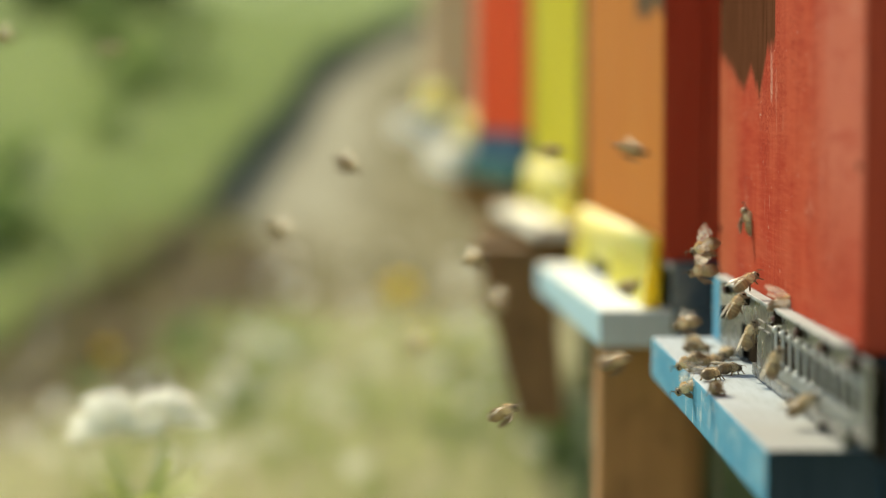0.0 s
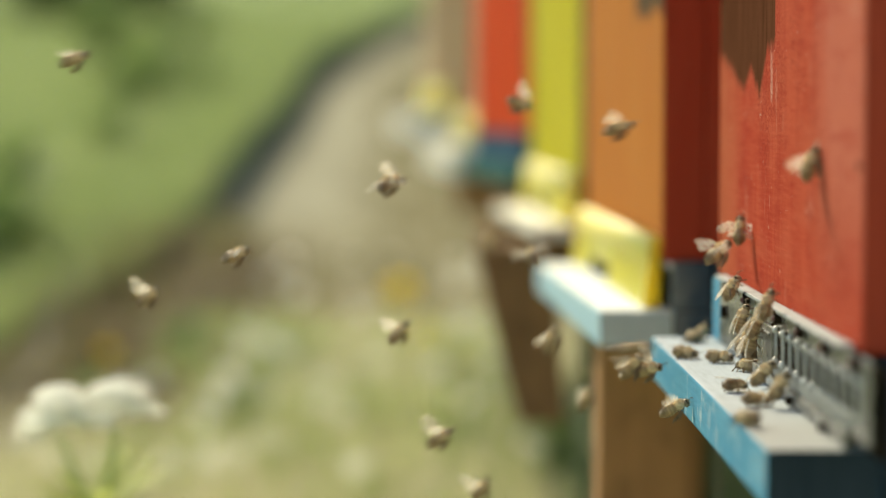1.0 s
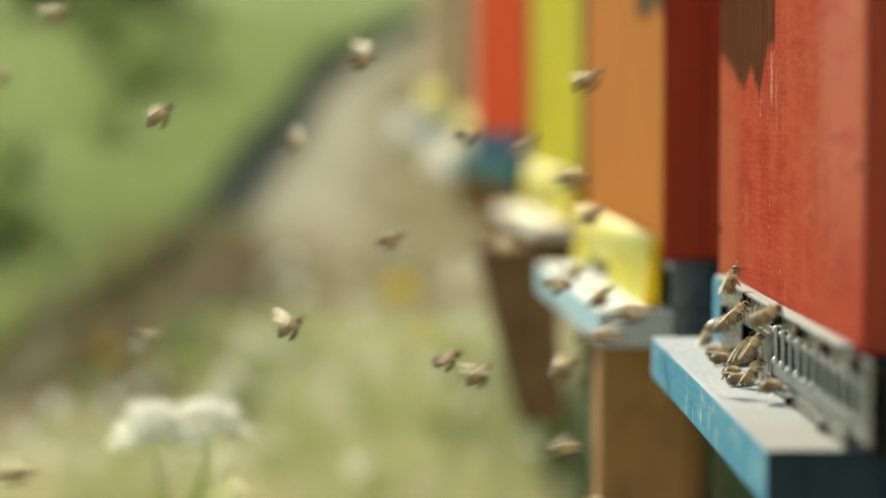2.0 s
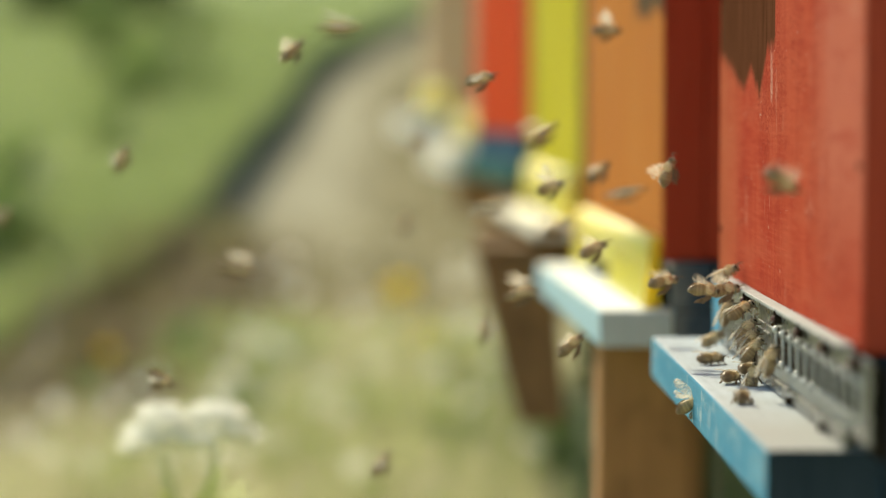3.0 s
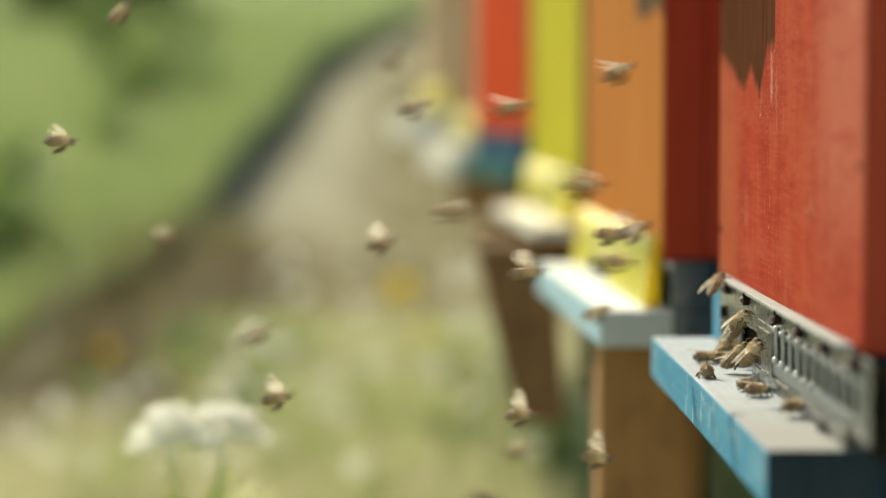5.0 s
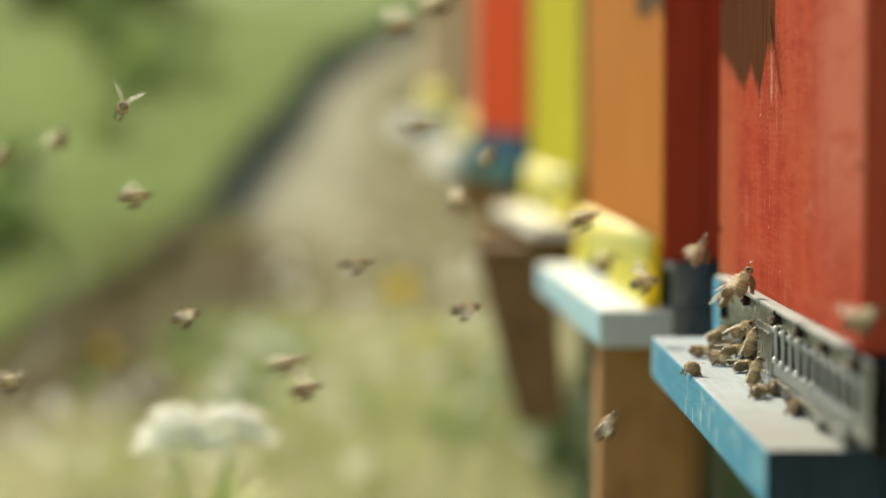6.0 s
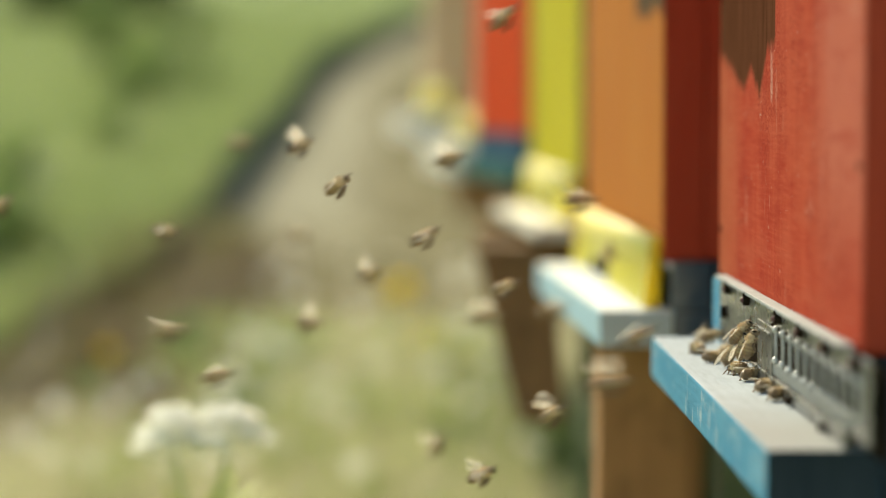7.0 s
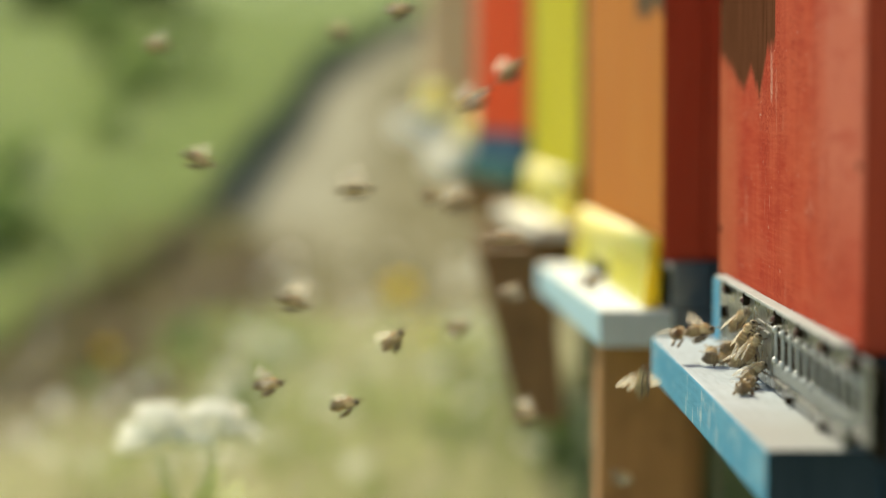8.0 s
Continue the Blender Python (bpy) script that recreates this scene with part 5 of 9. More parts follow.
    fly(7, [
        (0.00, 0.0433, 1.300, 0.1939, -24, -20, 13), (0.07, 0.0613, 1.296, 0.1896, -24, -20, 13), (0.25, 0.0199, 1.345, 0.1813, -20, -9, 18), (0.43, -0.0154, 1.400, 0.1755, 25, 70, 21),
        (0.57, -0.0110, 1.400, 0.1833, 25, 70, 21), (0.75, 0.0066, 1.442, 0.1900, -0, 33, -14), (0.93, 0.0352, 1.502, 0.2048, -22, 66, 11), (1.07, 0.0512, 1.498, 0.2278, -22, 66, 11),
        (1.25, 0.0383, 1.550, 0.2191, 12, 2, -12), (1.43, 0.0252, 1.600, 0.2257, 2, 6, -18), (1.57, 0.0669, 1.600, 0.2282, 2, 6, -18), (1.93, 0.0358, 1.497, 0.2113, 15, 2, -24),
        (2.07, 0.0762, 1.503, 0.2121, 15, 2, -24), (2.43, -0.0683, 1.500, 0.1895, 1, 17, -17), (2.57, -0.0080, 1.500, 0.2004, 1, 17, -17), (2.93, -0.0132, 1.599, 0.2056, 8, 70, 15),
        (3.07, 0.0081, 1.601, 0.2411, 8, 70, 15), (3.25, 0.0178, 1.606, 0.2257, 9, -3, -23), (3.43, 0.0216, 1.600, 0.2274, 1, 6, 3), (3.57, 0.0633, 1.600, 0.2300, 1, 6, 3),
        (3.75, 0.0511, 1.513, 0.3083, -7, 14, -21), (3.93, 0.0318, 1.407, 0.3986, -77, -2, -7), (4.07, 0.0379, 1.393, 0.3979, -77, -2, -7), (4.25, 0.0094, 1.391, 0.4010, -7, 19, -7),
        (4.43, -0.0281, 1.400, 0.3939, 2, 20, -5), (4.57, 0.0114, 1.400, 0.4026, 2, 20, -5), (4.93, -0.0203, 1.374, 0.3187, 6, 44, 6), (5.07, -0.0002, 1.375, 0.3303, 6, 44, 6),
        (5.43, -0.0446, 1.330, 0.3150, -16, -11, -21), (5.57, -0.0314, 1.328, 0.3133, -16, -11, -21), (5.93, 0.0187, 1.349, 0.2461, 12, 19, -1), (6.07, 0.0317, 1.351, 0.2488, 12, 19, -1),
        (6.25, 0.0369, 1.386, 0.2954, 8, -1, -8), (6.43, 0.0171, 1.399, 0.3354, 10, -1, 19), (6.57, 0.0446, 1.401, 0.3352, 10, -1, 19), (6.75, 0.0666, 1.395, 0.2821, 17, 4, -24),
        (6.93, 0.1047, 1.370, 0.2189, 5, 70, -14), (7.07, 0.1066, 1.370, 0.2221, 5, 70, -14), (7.25, 0.1100, 1.378, 0.3090, 5, 19, 7), (7.43, 0.0989, 1.370, 0.3954, 14, 25, -16),
        (7.57, 0.1038, 1.370, 0.3968, 14, 25, -16), (7.75, 0.0870, 1.360, 0.3856, 21, 23, -16), (7.93, 0.0653, 1.369, 0.3919, 5, 19, 13), (8.00, 0.0850, 1.370, 0.3961, 5, 19, 13),
    ])
    fly(8, [
        (0.00, 0.0862, 1.050, 0.1918, 19, 18, -7), (0.07, 0.0988, 1.052, 0.1945, 19, 18, -7), (0.25, 0.0589, 1.087, 0.1982, -0, 3, 18), (0.43, 0.0298, 1.099, 0.2248, 13, 3, 22),
        (0.57, 0.0434, 1.101, 0.2252, 13, 3, 22), (0.75, 0.0554, 1.065, 0.2037, -20, 36, -7), (0.93, 0.0855, 1.050, 0.1877, 5, 45, -22), (1.07, 0.0954, 1.050, 0.1936, 5, 45, -22),
        (1.25, 0.0893, 1.021, 0.1762, -4, -25, 6), (1.43, 0.1075, 1.020, 0.1694, -23, -32, 9), (1.57, 0.1118, 1.020, 0.1676, -23, -32, 9), (1.93, 0.0429, 1.013, 0.1589, -2, 9, 3),
        (2.07, 0.0844, 1.013, 0.1627, -2, 9, 3), (2.43, 0.0360, 1.018, 0.1793, -13, -2, 21), (2.57, 0.0769, 1.013, 0.1783, -13, -2, 21), (2.93, 0.1149, 1.000, 0.2252, -12, -4, -9),
        (3.07, 0.1204, 1.000, 0.2250, -12, -4, -9), (3.25, 0.1100, 1.010, 0.1945, -12, 42, 17), (3.43, 0.0671, 1.028, 0.1532, 9, 43, 2), (3.57, 0.1127, 1.032, 0.1790, 9, 43, 2),
        (3.75, 0.0822, 1.044, 0.1791, 10, 31, -4), (3.93, 0.0592, 1.031, 0.1787, -7, 29, -3), (4.07, 0.0836, 1.029, 0.1868, -7, 29, -3), (4.25, 0.0975, 1.024, 0.1747, -11, -21, -5),
        (4.43, 0.1036, 1.020, 0.1726, 6, -21, -15), (4.57, 0.1088, 1.020, 0.1714, 6, -21, -15), (4.93, 0.0454, 1.068, 0.1049, 10, 38, -2), (5.07, 0.0944, 1.072, 0.1282, 10, 38, -2),
        (5.43, -0.0187, 0.967, 0.1454, 0, 34, 4), (5.57, 0.0046, 0.967, 0.1547, 0, 34, 4), (5.93, 0.0039, 1.025, 0.1041, -21, 18, 24), (6.07, 0.0596, 1.015, 0.1160, -21, 18, 24),
        (6.25, 0.0576, 1.021, 0.1463, 1, 49, 18), (6.43, 0.0855, 1.029, 0.1572, 25, 47, 25), (6.57, 0.0943, 1.031, 0.1634, 25, 47, 25), (6.75, 0.0666, 1.047, 0.1416, 18, 24, 11),
        (6.93, 0.0245, 1.070, 0.1410, -3, 26, 20), (7.07, 0.0371, 1.070, 0.1447, -3, 26, 20), (7.25, 0.0231, 1.091, 0.1681, 4, 8, -2), (7.43, 0.0223, 1.098, 0.1824, 9, 8, -3),
        (7.57, 0.0633, 1.102, 0.1860, 9, 8, -3), (7.75, 0.0061, 1.100, 0.1885, 24, 45, 6), (7.93, -0.0129, 1.101, 0.1945, -14, 43, -14), (8.00, -0.0079, 1.100, 0.1973, -14, 43, -14),
    ])
    fly(9, [
        (0.00, 0.0370, 0.980, 0.1796, -13, 24, -16), (0.07, 0.0433, 0.979, 0.1814, -13, 24, -16), (0.25, 0.0116, 1.016, 0.2156, 24, 18, -16), (0.43, -0.0386, 1.079, 0.2512, 13, 17, -23),
        (0.57, -0.0124, 1.081, 0.2560, 13, 17, -23), (0.75, 0.0048, 1.067, 0.1932, 15, 32, 12), (0.93, 0.0016, 1.079, 0.1522, 7, 36, 15), (1.07, 0.0241, 1.081, 0.1621, 7, 36, 15),
        (1.25, 0.0228, 1.067, 0.1652, -9, 12, -25), (1.43, 0.0113, 1.077, 0.1468, 18, 14, 19), (1.57, 0.0500, 1.083, 0.1529, 18, 14, 19), (1.93, 0.0096, 1.074, 0.1887, -6, 25, -4),
        (2.07, 0.0223, 1.073, 0.1922, -6, 25, -4), (2.43, -0.0106, 1.022, 0.1783, -13, 6, 21), (2.57, 0.0030, 1.021, 0.1791, -13, 6, 21), (2.93, 0.0266, 1.084, 0.2128, -22, 18, -13),
        (3.07, 0.0638, 1.076, 0.2205, -22, 18, -13), (3.25, 0.0269, 1.149, 0.1682, 22, -1, -19), (3.43, 0.0070, 1.198, 0.1114, 22, 70, -25), (3.57, 0.0270, 1.202, 0.1469, 22, 70, -25),
        (3.75, 0.0453, 1.163, 0.1569, -0, 10, 2), (3.93, 0.0782, 1.153, 0.2027, -19, 10, 5), (4.07, 0.1173, 1.147, 0.2069, -19, 10, 5), (4.25, 0.1023, 1.137, 0.2128, -6, 5, 7),
        (4.43, 0.0775, 1.102, 0.1934, -15, -4, 8), (4.57, 0.1046, 1.098, 0.1923, -15, -4, 8), (4.93, 0.0410, 1.079, 0.1655, -3, 5, -23), (5.07, 0.0549, 1.078, 0.1663, -3, 5, -23),
        (5.43, 0.0150, 1.144, 0.2297, -18, 27, -14), (5.57, 0.0682, 1.135, 0.2469, -18, 27, -14), (5.93, 0.0199, 1.100, 0.2092, 6, 13, 13), (6.07, 0.0335, 1.100, 0.2112, 6, 13, 13),
        (6.25, 0.0470, 1.106, 0.1794, -7, -13, -11), (6.43, 0.0806, 1.098, 0.1661, 20, -12, 7), (6.57, 0.1064, 1.102, 0.1627, 20, -12, 7), (6.75, 0.0668, 1.155, 0.1722, -21, 11, 17),
        (6.93, 0.0053, 1.199, 0.1915, 5, 13, -16), (7.07, 0.0665, 1.201, 0.2002, 5, 13, -16), (7.25, 0.0285, 1.188, 0.1826, -19, 38, 7), (7.43, -0.0229, 1.204, 0.1497, -21, 44, 15),
        (7.57, 0.0191, 1.196, 0.1761, -21, 44, 15), (7.75, 0.0110, 1.239, 0.1627, -18, 12, 0), (7.93, 0.0180, 1.301, 0.1830, -25, 9, 24), (8.00, 0.0243, 1.300, 0.1836, -25, 9, 24),
    ])
    fly(10, [
        (0.00, 0.1177, 1.030, 0.2402, 165, -21, -25), (0.07, 0.1152, 1.030, 0.2396, 165, -21, -25), (0.25, 0.1100, 1.038, 0.3040, 95, 19, 8), (0.43, 0.0802, 1.029, 0.3706, 25, 23, -6),
        (0.57, 0.0919, 1.031, 0.3739, 25, 23, -6), (0.75, 0.1003, 1.049, 0.3206, 20, 6, -11), (0.93, 0.0745, 1.051, 0.2882, -13, 16, -20), (1.07, 0.1007, 1.049, 0.2929, -13, 16, -20),
        (1.25, 0.0956, 1.064, 0.2985, 6, 35, -8), (1.43, 0.0989, 1.050, 0.3266, -19, 36, 12), (1.57, 0.1032, 1.050, 0.3286, -19, 36, 12), (1.93, 0.0575, 1.054, 0.3036, 5, 35, 4),
        (2.07, 0.0917, 1.056, 0.3181, 5, 35, 4), (2.43, 0.0677, 0.999, 0.2981, 25, 22, 8), (2.57, 0.0912, 1.005, 0.3044, 25, 22, 8), (2.93, 0.1060, 1.050, 0.2713, -12, 70, -21),
        (3.07, 0.1079, 1.050, 0.2744, -12, 70, -21), (3.25, 0.1100, 1.059, 0.2434, -3, 12, -15), (3.43, 0.1131, 1.050, 0.2376, -15, 10, 18), (3.57, 0.1184, 1.050, 0.2382, -15, 10, 18),
        (3.75, 0.1100, 1.055, 0.2312, -12, 30, 10), (3.93, 0.1175, 1.050, 0.2099, 2, 29, -6), (4.07, 0.1224, 1.050, 0.2115, 2, 29, -6), (4.25, 0.1100, 1.057, 0.2187, 12, 7, 9),
        (4.43, 0.1255, 1.050, 0.2069, 7, 11, 0), (4.57, 0.1310, 1.050, 0.2075, 7, 11, 0), (4.93, 0.0557, 1.043, 0.2344, -22, -1, -13), (5.07, 0.1143, 1.031, 0.2336, -22, -1, -13),
        (5.43, 0.0548, 1.013, 0.2251, -16, 3, -1), (5.57, 0.1152, 1.005, 0.2274, -16, 3, -1), (5.93, 0.1313, 1.000, 0.2291, -12, 70, -13), (6.07, 0.1332, 1.000, 0.2323, -12, 70, -13),
        (6.25, 0.1100, 0.987, 0.2347, 2, 23, 21), (6.43, 0.1186, 1.000, 0.2349, -19, 62, 9), (6.57, 0.1211, 1.000, 0.2378, -19, 62, 9), (6.75, 0.0873, 1.011, 0.1857, -4, 18, 12),
        (6.93, 0.0455, 0.999, 0.1126, 23, 17, -20), (7.07, 0.0578, 1.001, 0.1150, 23, 17, -20), (7.25, 0.0826, 1.033, 0.1644, -18, 14, -12), (7.43, 0.1222, 1.071, 0.2032, -88, -5, -6),
        (7.57, 0.1224, 1.069, 0.2029, -88, -5, -6), (7.75, 0.1100, 1.073, 0.1921, -22, 12, -1), (7.93, 0.1198, 1.051, 0.2046, -24, 8, -22), (8.00, 0.1223, 1.050, 0.2048, -24, 8, -22),
    ])
    fly(11, [
        (0.00, 0.1195, 1.050, 0.2291, 161, -8, 16), (0.07, 0.1169, 1.050, 0.2289, 161, -8, 16), (0.25, 0.1070, 1.072, 0.2451, 91, 20, 7), (0.43, 0.0985, 1.100, 0.2331, 21, 22, 4),
        (0.57, 0.1034, 1.100, 0.2343, 21, 22, 4), (0.75, 0.0961, 1.087, 0.2256, 9, 16, -11), (0.93, 0.0621, 1.048, 0.1954, 7, 11, -24), (1.07, 0.1236, 1.052, 0.2024, 7, 11, -24),
        (1.25, 0.0894, 1.066, 0.2148, 18, 11, 20), (1.43, 0.1061, 1.100, 0.2063, 1, 7, -18), (1.57, 0.1116, 1.100, 0.2067, 1, 7, -18), (1.93, 0.0698, 1.119, 0.2088, 9, 43, 15),
        (2.07, 0.1002, 1.121, 0.2259, 9, 43, 15), (2.43, 0.0665, 1.090, 0.2648, -21, 19, -4), (2.57, 0.1035, 1.083, 0.2731, -21, 19, -4), (2.93, 0.0645, 1.101, 0.2579, -5, 15, -1),
        (3.07, 0.1250, 1.099, 0.2678, -5, 15, -1), (3.25, 0.0876, 1.087, 0.2796, 9, 15, -21), (3.43, 0.0610, 1.103, 0.2805, -23, 10, -21), (3.57, 0.0865, 1.097, 0.2834, -23, 10, -21),
        (3.75, 0.0976, 1.114, 0.2451, -3, 17, -20), (3.93, 0.1029, 1.150, 0.2108, 13, 15, -10), (4.07, 0.1082, 1.150, 0.2117, 13, 15, -10), (4.25, 0.1100, 1.128, 0.2215, -6, 25, 11),
        (4.43, 0.1047, 1.100, 0.2232, 19, 21, -18), (4.57, 0.1096, 1.100, 0.2244, 19, 21, -18), (4.93, 0.0727, 1.145, 0.2018, -19, 22, 12), (5.07, 0.0973, 1.140, 0.2081, -19, 22, 12),
        (5.43, 0.0782, 1.177, 0.2030, -14, 1, 5), (5.57, 0.0918, 1.175, 0.2031, -14, 1, 5), (5.93, 0.1042, 1.150, 0.2173, -11, 16, 10), (6.07, 0.1095, 1.150, 0.2182, -11, 16, 10),
        (6.25, 0.0873, 1.113, 0.2099, 14, -3, -23), (6.43, 0.0783, 1.100, 0.2033, -1, 5, 15), (6.57, 0.1062, 1.100, 0.2047, -1, 5, 15), (6.75, 0.0673, 1.115, 0.2210, 16, 20, -16),
        (6.93, 0.0396, 1.151, 0.2150, -10, 20, -15), (7.07, 0.0525, 1.149, 0.2179, -10, 20, -15), (7.25, 0.0734, 1.162, 0.1916, -4, 18, -2), (7.43, 0.0681, 1.151, 0.1863, -9, 23, 20),
        (7.57, 0.0808, 1.149, 0.1897, -9, 23, 20), (7.75, 0.0695, 1.167, 0.1681, 16, -2, 17), (7.93, 0.0425, 1.202, 0.1492, -13, 2, -9), (8.00, 0.0561, 1.200, 0.1494, -13, 2, -9),
    ])
    fly(12, [
        (0.00, 0.1414, 1.060, 0.2516, 185, 70, -13), (0.07, 0.1404, 1.060, 0.2532, 185, 70, -13), (0.25, 0.1100, 1.070, 0.2645, 115, 25, -14), (0.43, 0.1428, 1.060, 0.2510, 161, -3, -17),
        (0.57, 0.1375, 1.060, 0.2508, 161, -3, -17), (0.75, 0.1100, 1.006, 0.2527, 91, 42, -7), (0.93, 0.1140, 0.950, 0.2438, 21, 38, 5), (1.07, 0.1181, 0.950, 0.2459, 21, 38, 5),
        (1.25, 0.1016, 0.912, 0.2208, -19, 3, 5), (1.43, 0.0581, 0.851, 0.1791, -5, 2, -6), (1.57, 0.1208, 0.849, 0.1808, -5, 2, -6), (1.93, 0.0425, 0.946, 0.2103, 14, 1, -12),
        (2.07, 0.1036, 0.954, 0.2113, 14, 1, -12), (2.43, 0.0588, 0.951, 0.2418, -7, 19, 15), (2.57, 0.0851, 0.949, 0.2472, -7, 19, 15), (2.93, 0.1190, 0.820, 0.2745, 17, -30, 7),
        (3.07, 0.1237, 0.820, 0.2728, 17, -30, 7), (3.25, 0.1100, 0.909, 0.3231, -6, -7, 23), (3.43, 0.1316, 1.001, 0.3702, -76, -1, -6), (3.57, 0.1330, 0.999, 0.3701, -76, -1, -6),
        (3.75, 0.1100, 1.031, 0.3107, -6, 16, 2), (3.93, 0.1208, 1.050, 0.2521, 2, 14, -1), (4.07, 0.1262, 1.050, 0.2529, 2, 14, -1), (4.25, 0.1100, 1.040, 0.2601, 19, -9, -1),
        (4.43, 0.1226, 1.050, 0.2710, 15, 70, 15), (4.57, 0.1244, 1.050, 0.2742, 15, 70, 15), (4.93, 0.0666, 1.027, 0.3083, 11, 27, 7), (5.07, 0.1034, 1.031, 0.3195, 11, 27, 7),
        (5.43, 0.0782, 1.050, 0.3659, -0, -12, -4), (5.57, 0.0918, 1.050, 0.3641, -0, -12, -4), (5.93, 0.1185, 1.050, 0.3731, 15, 22, -24), (6.07, 0.1235, 1.050, 0.3743, 15, 22, -24),
        (6.25, 0.1100, 1.063, 0.3203, -2, 11, -9), (6.43, 0.1243, 1.050, 0.2731, -3, 9, -18), (6.57, 0.1298, 1.050, 0.2736, -3, 9, -18), (6.75, 0.0763, 1.052, 0.2973, -19, 49, -20),
        (6.93, 0.0231, 1.050, 0.3254, 0, 43, 6), (7.07, 0.0539, 1.050, 0.3426, 0, 43, 6), (7.25, 0.0449, 1.082, 0.2907, 25, 2, 20), (7.43, 0.0174, 1.098, 0.2505, 13, 2, -1),
        (7.57, 0.0583, 1.102, 0.2516, 13, 2, -1), (7.75, 0.0238, 1.073, 0.2691, 8, 38, 2), (7.93, 0.0046, 1.047, 0.2898, 15, 43, 20), (8.00, 0.0267, 1.050, 0.3028, 15, 43, 20),
    ])
    fly(13, [
        (0.00, 0.1126, 1.290, 0.2063, -20, 17, -23), (0.07, 0.1151, 1.290, 0.2068, -20, 17, -23), (0.25, 0.0998, 1.292, 0.1202, 23, 24, -19), (0.43, 0.0619, 1.290, 0.0551, -2, 22, -11),
        (0.57, 0.1009, 1.290, 0.0644, -2, 22, -11), (0.75, 0.0643, 1.255, 0.0919, -20, 5, -4), (0.93, 0.0313, 1.200, 0.1135, 2, 57, 19), (1.07, 0.0389, 1.200, 0.1205, 2, 57, 19),
        (1.25, 0.0639, 1.268, 0.1631, -8, 32, 8), (1.43, 0.0712, 1.351, 0.1997, -4, 31, -15), (1.57, 0.1249, 1.349, 0.2193, -4, 31, -15), (1.93, 0.0732, 1.308, 0.2089, -23, 24, -2),
        (2.07, 0.0968, 1.303, 0.2158, -23, 24, -2), (2.43, 0.0357, 1.259, 0.1908, 5, 23, 2), (2.57, 0.0933, 1.261, 0.2057, 5, 23, 2), (2.93, 0.0340, 1.295, 0.1659, 75, 70, 17),
        (3.07, 0.0397, 1.305, 0.2014, 75, 70, 17), (3.25, 0.0227, 1.386, 0.1469, 6, 31, 8), (3.43, 0.0050, 1.502, 0.1273, -16, 34, 16), (3.57, 0.0274, 1.498, 0.1366, -16, 34, 16),
        (3.75, 0.0010, 1.456, 0.0969, 7, 20, -4), (3.93, -0.0519, 1.397, 0.0348, 20, 21, -19), (4.07, -0.0151, 1.403, 0.0437, 20, 21, -19), (4.25, -0.0566, 1.393, 0.0514, -20, -8, 17),
        (4.43, -0.0589, 1.410, 0.0391, -90, 1, -2), (4.57, -0.0592, 1.390, 0.0394, -90, 1, -2), (4.93, -0.0994, 1.430, 0.0054, -20, 12, 23), (5.07, -0.0609, 1.423, 0.0107, -20, 12, 23),
        (5.43, -0.0984, 1.418, 0.0459, 24, 32, -17), (5.57, -0.0495, 1.429, 0.0660, 24, 32, -17), (5.93, -0.1278, 1.399, 0.0312, 3, 25, 3), (6.07, -0.0709, 1.401, 0.0473, 3, 25, 3),
        (6.25, -0.1087, 1.387, 0.0422, 8, 2, -7), (6.43, -0.1193, 1.393, 0.0393, 78, -0, -9), (6.57, -0.1137, 1.407, 0.0392, 78, -0, -9), (6.75, -0.0551, 1.395, 0.0614, 8, 3, 6),
        (6.93, 0.0047, 1.401, 0.0999, -16, 57, -24), (7.07, 0.0193, 1.399, 0.1140, -16, 57, -24), (7.25, 0.0230, 1.359, 0.1088, -16, 24, 22), (7.43, 0.0169, 1.303, 0.1064, -16, 19, 13),
        (7.57, 0.0551, 1.297, 0.1147, -16, 19, 13), (7.75, 0.0772, 1.296, 0.1029, -23, -19, -21), (7.93, 0.1080, 1.300, 0.1053, 15, -21, 16), (8.00, 0.1105, 1.300, 0.1047, 15, -21, 16),
    ])
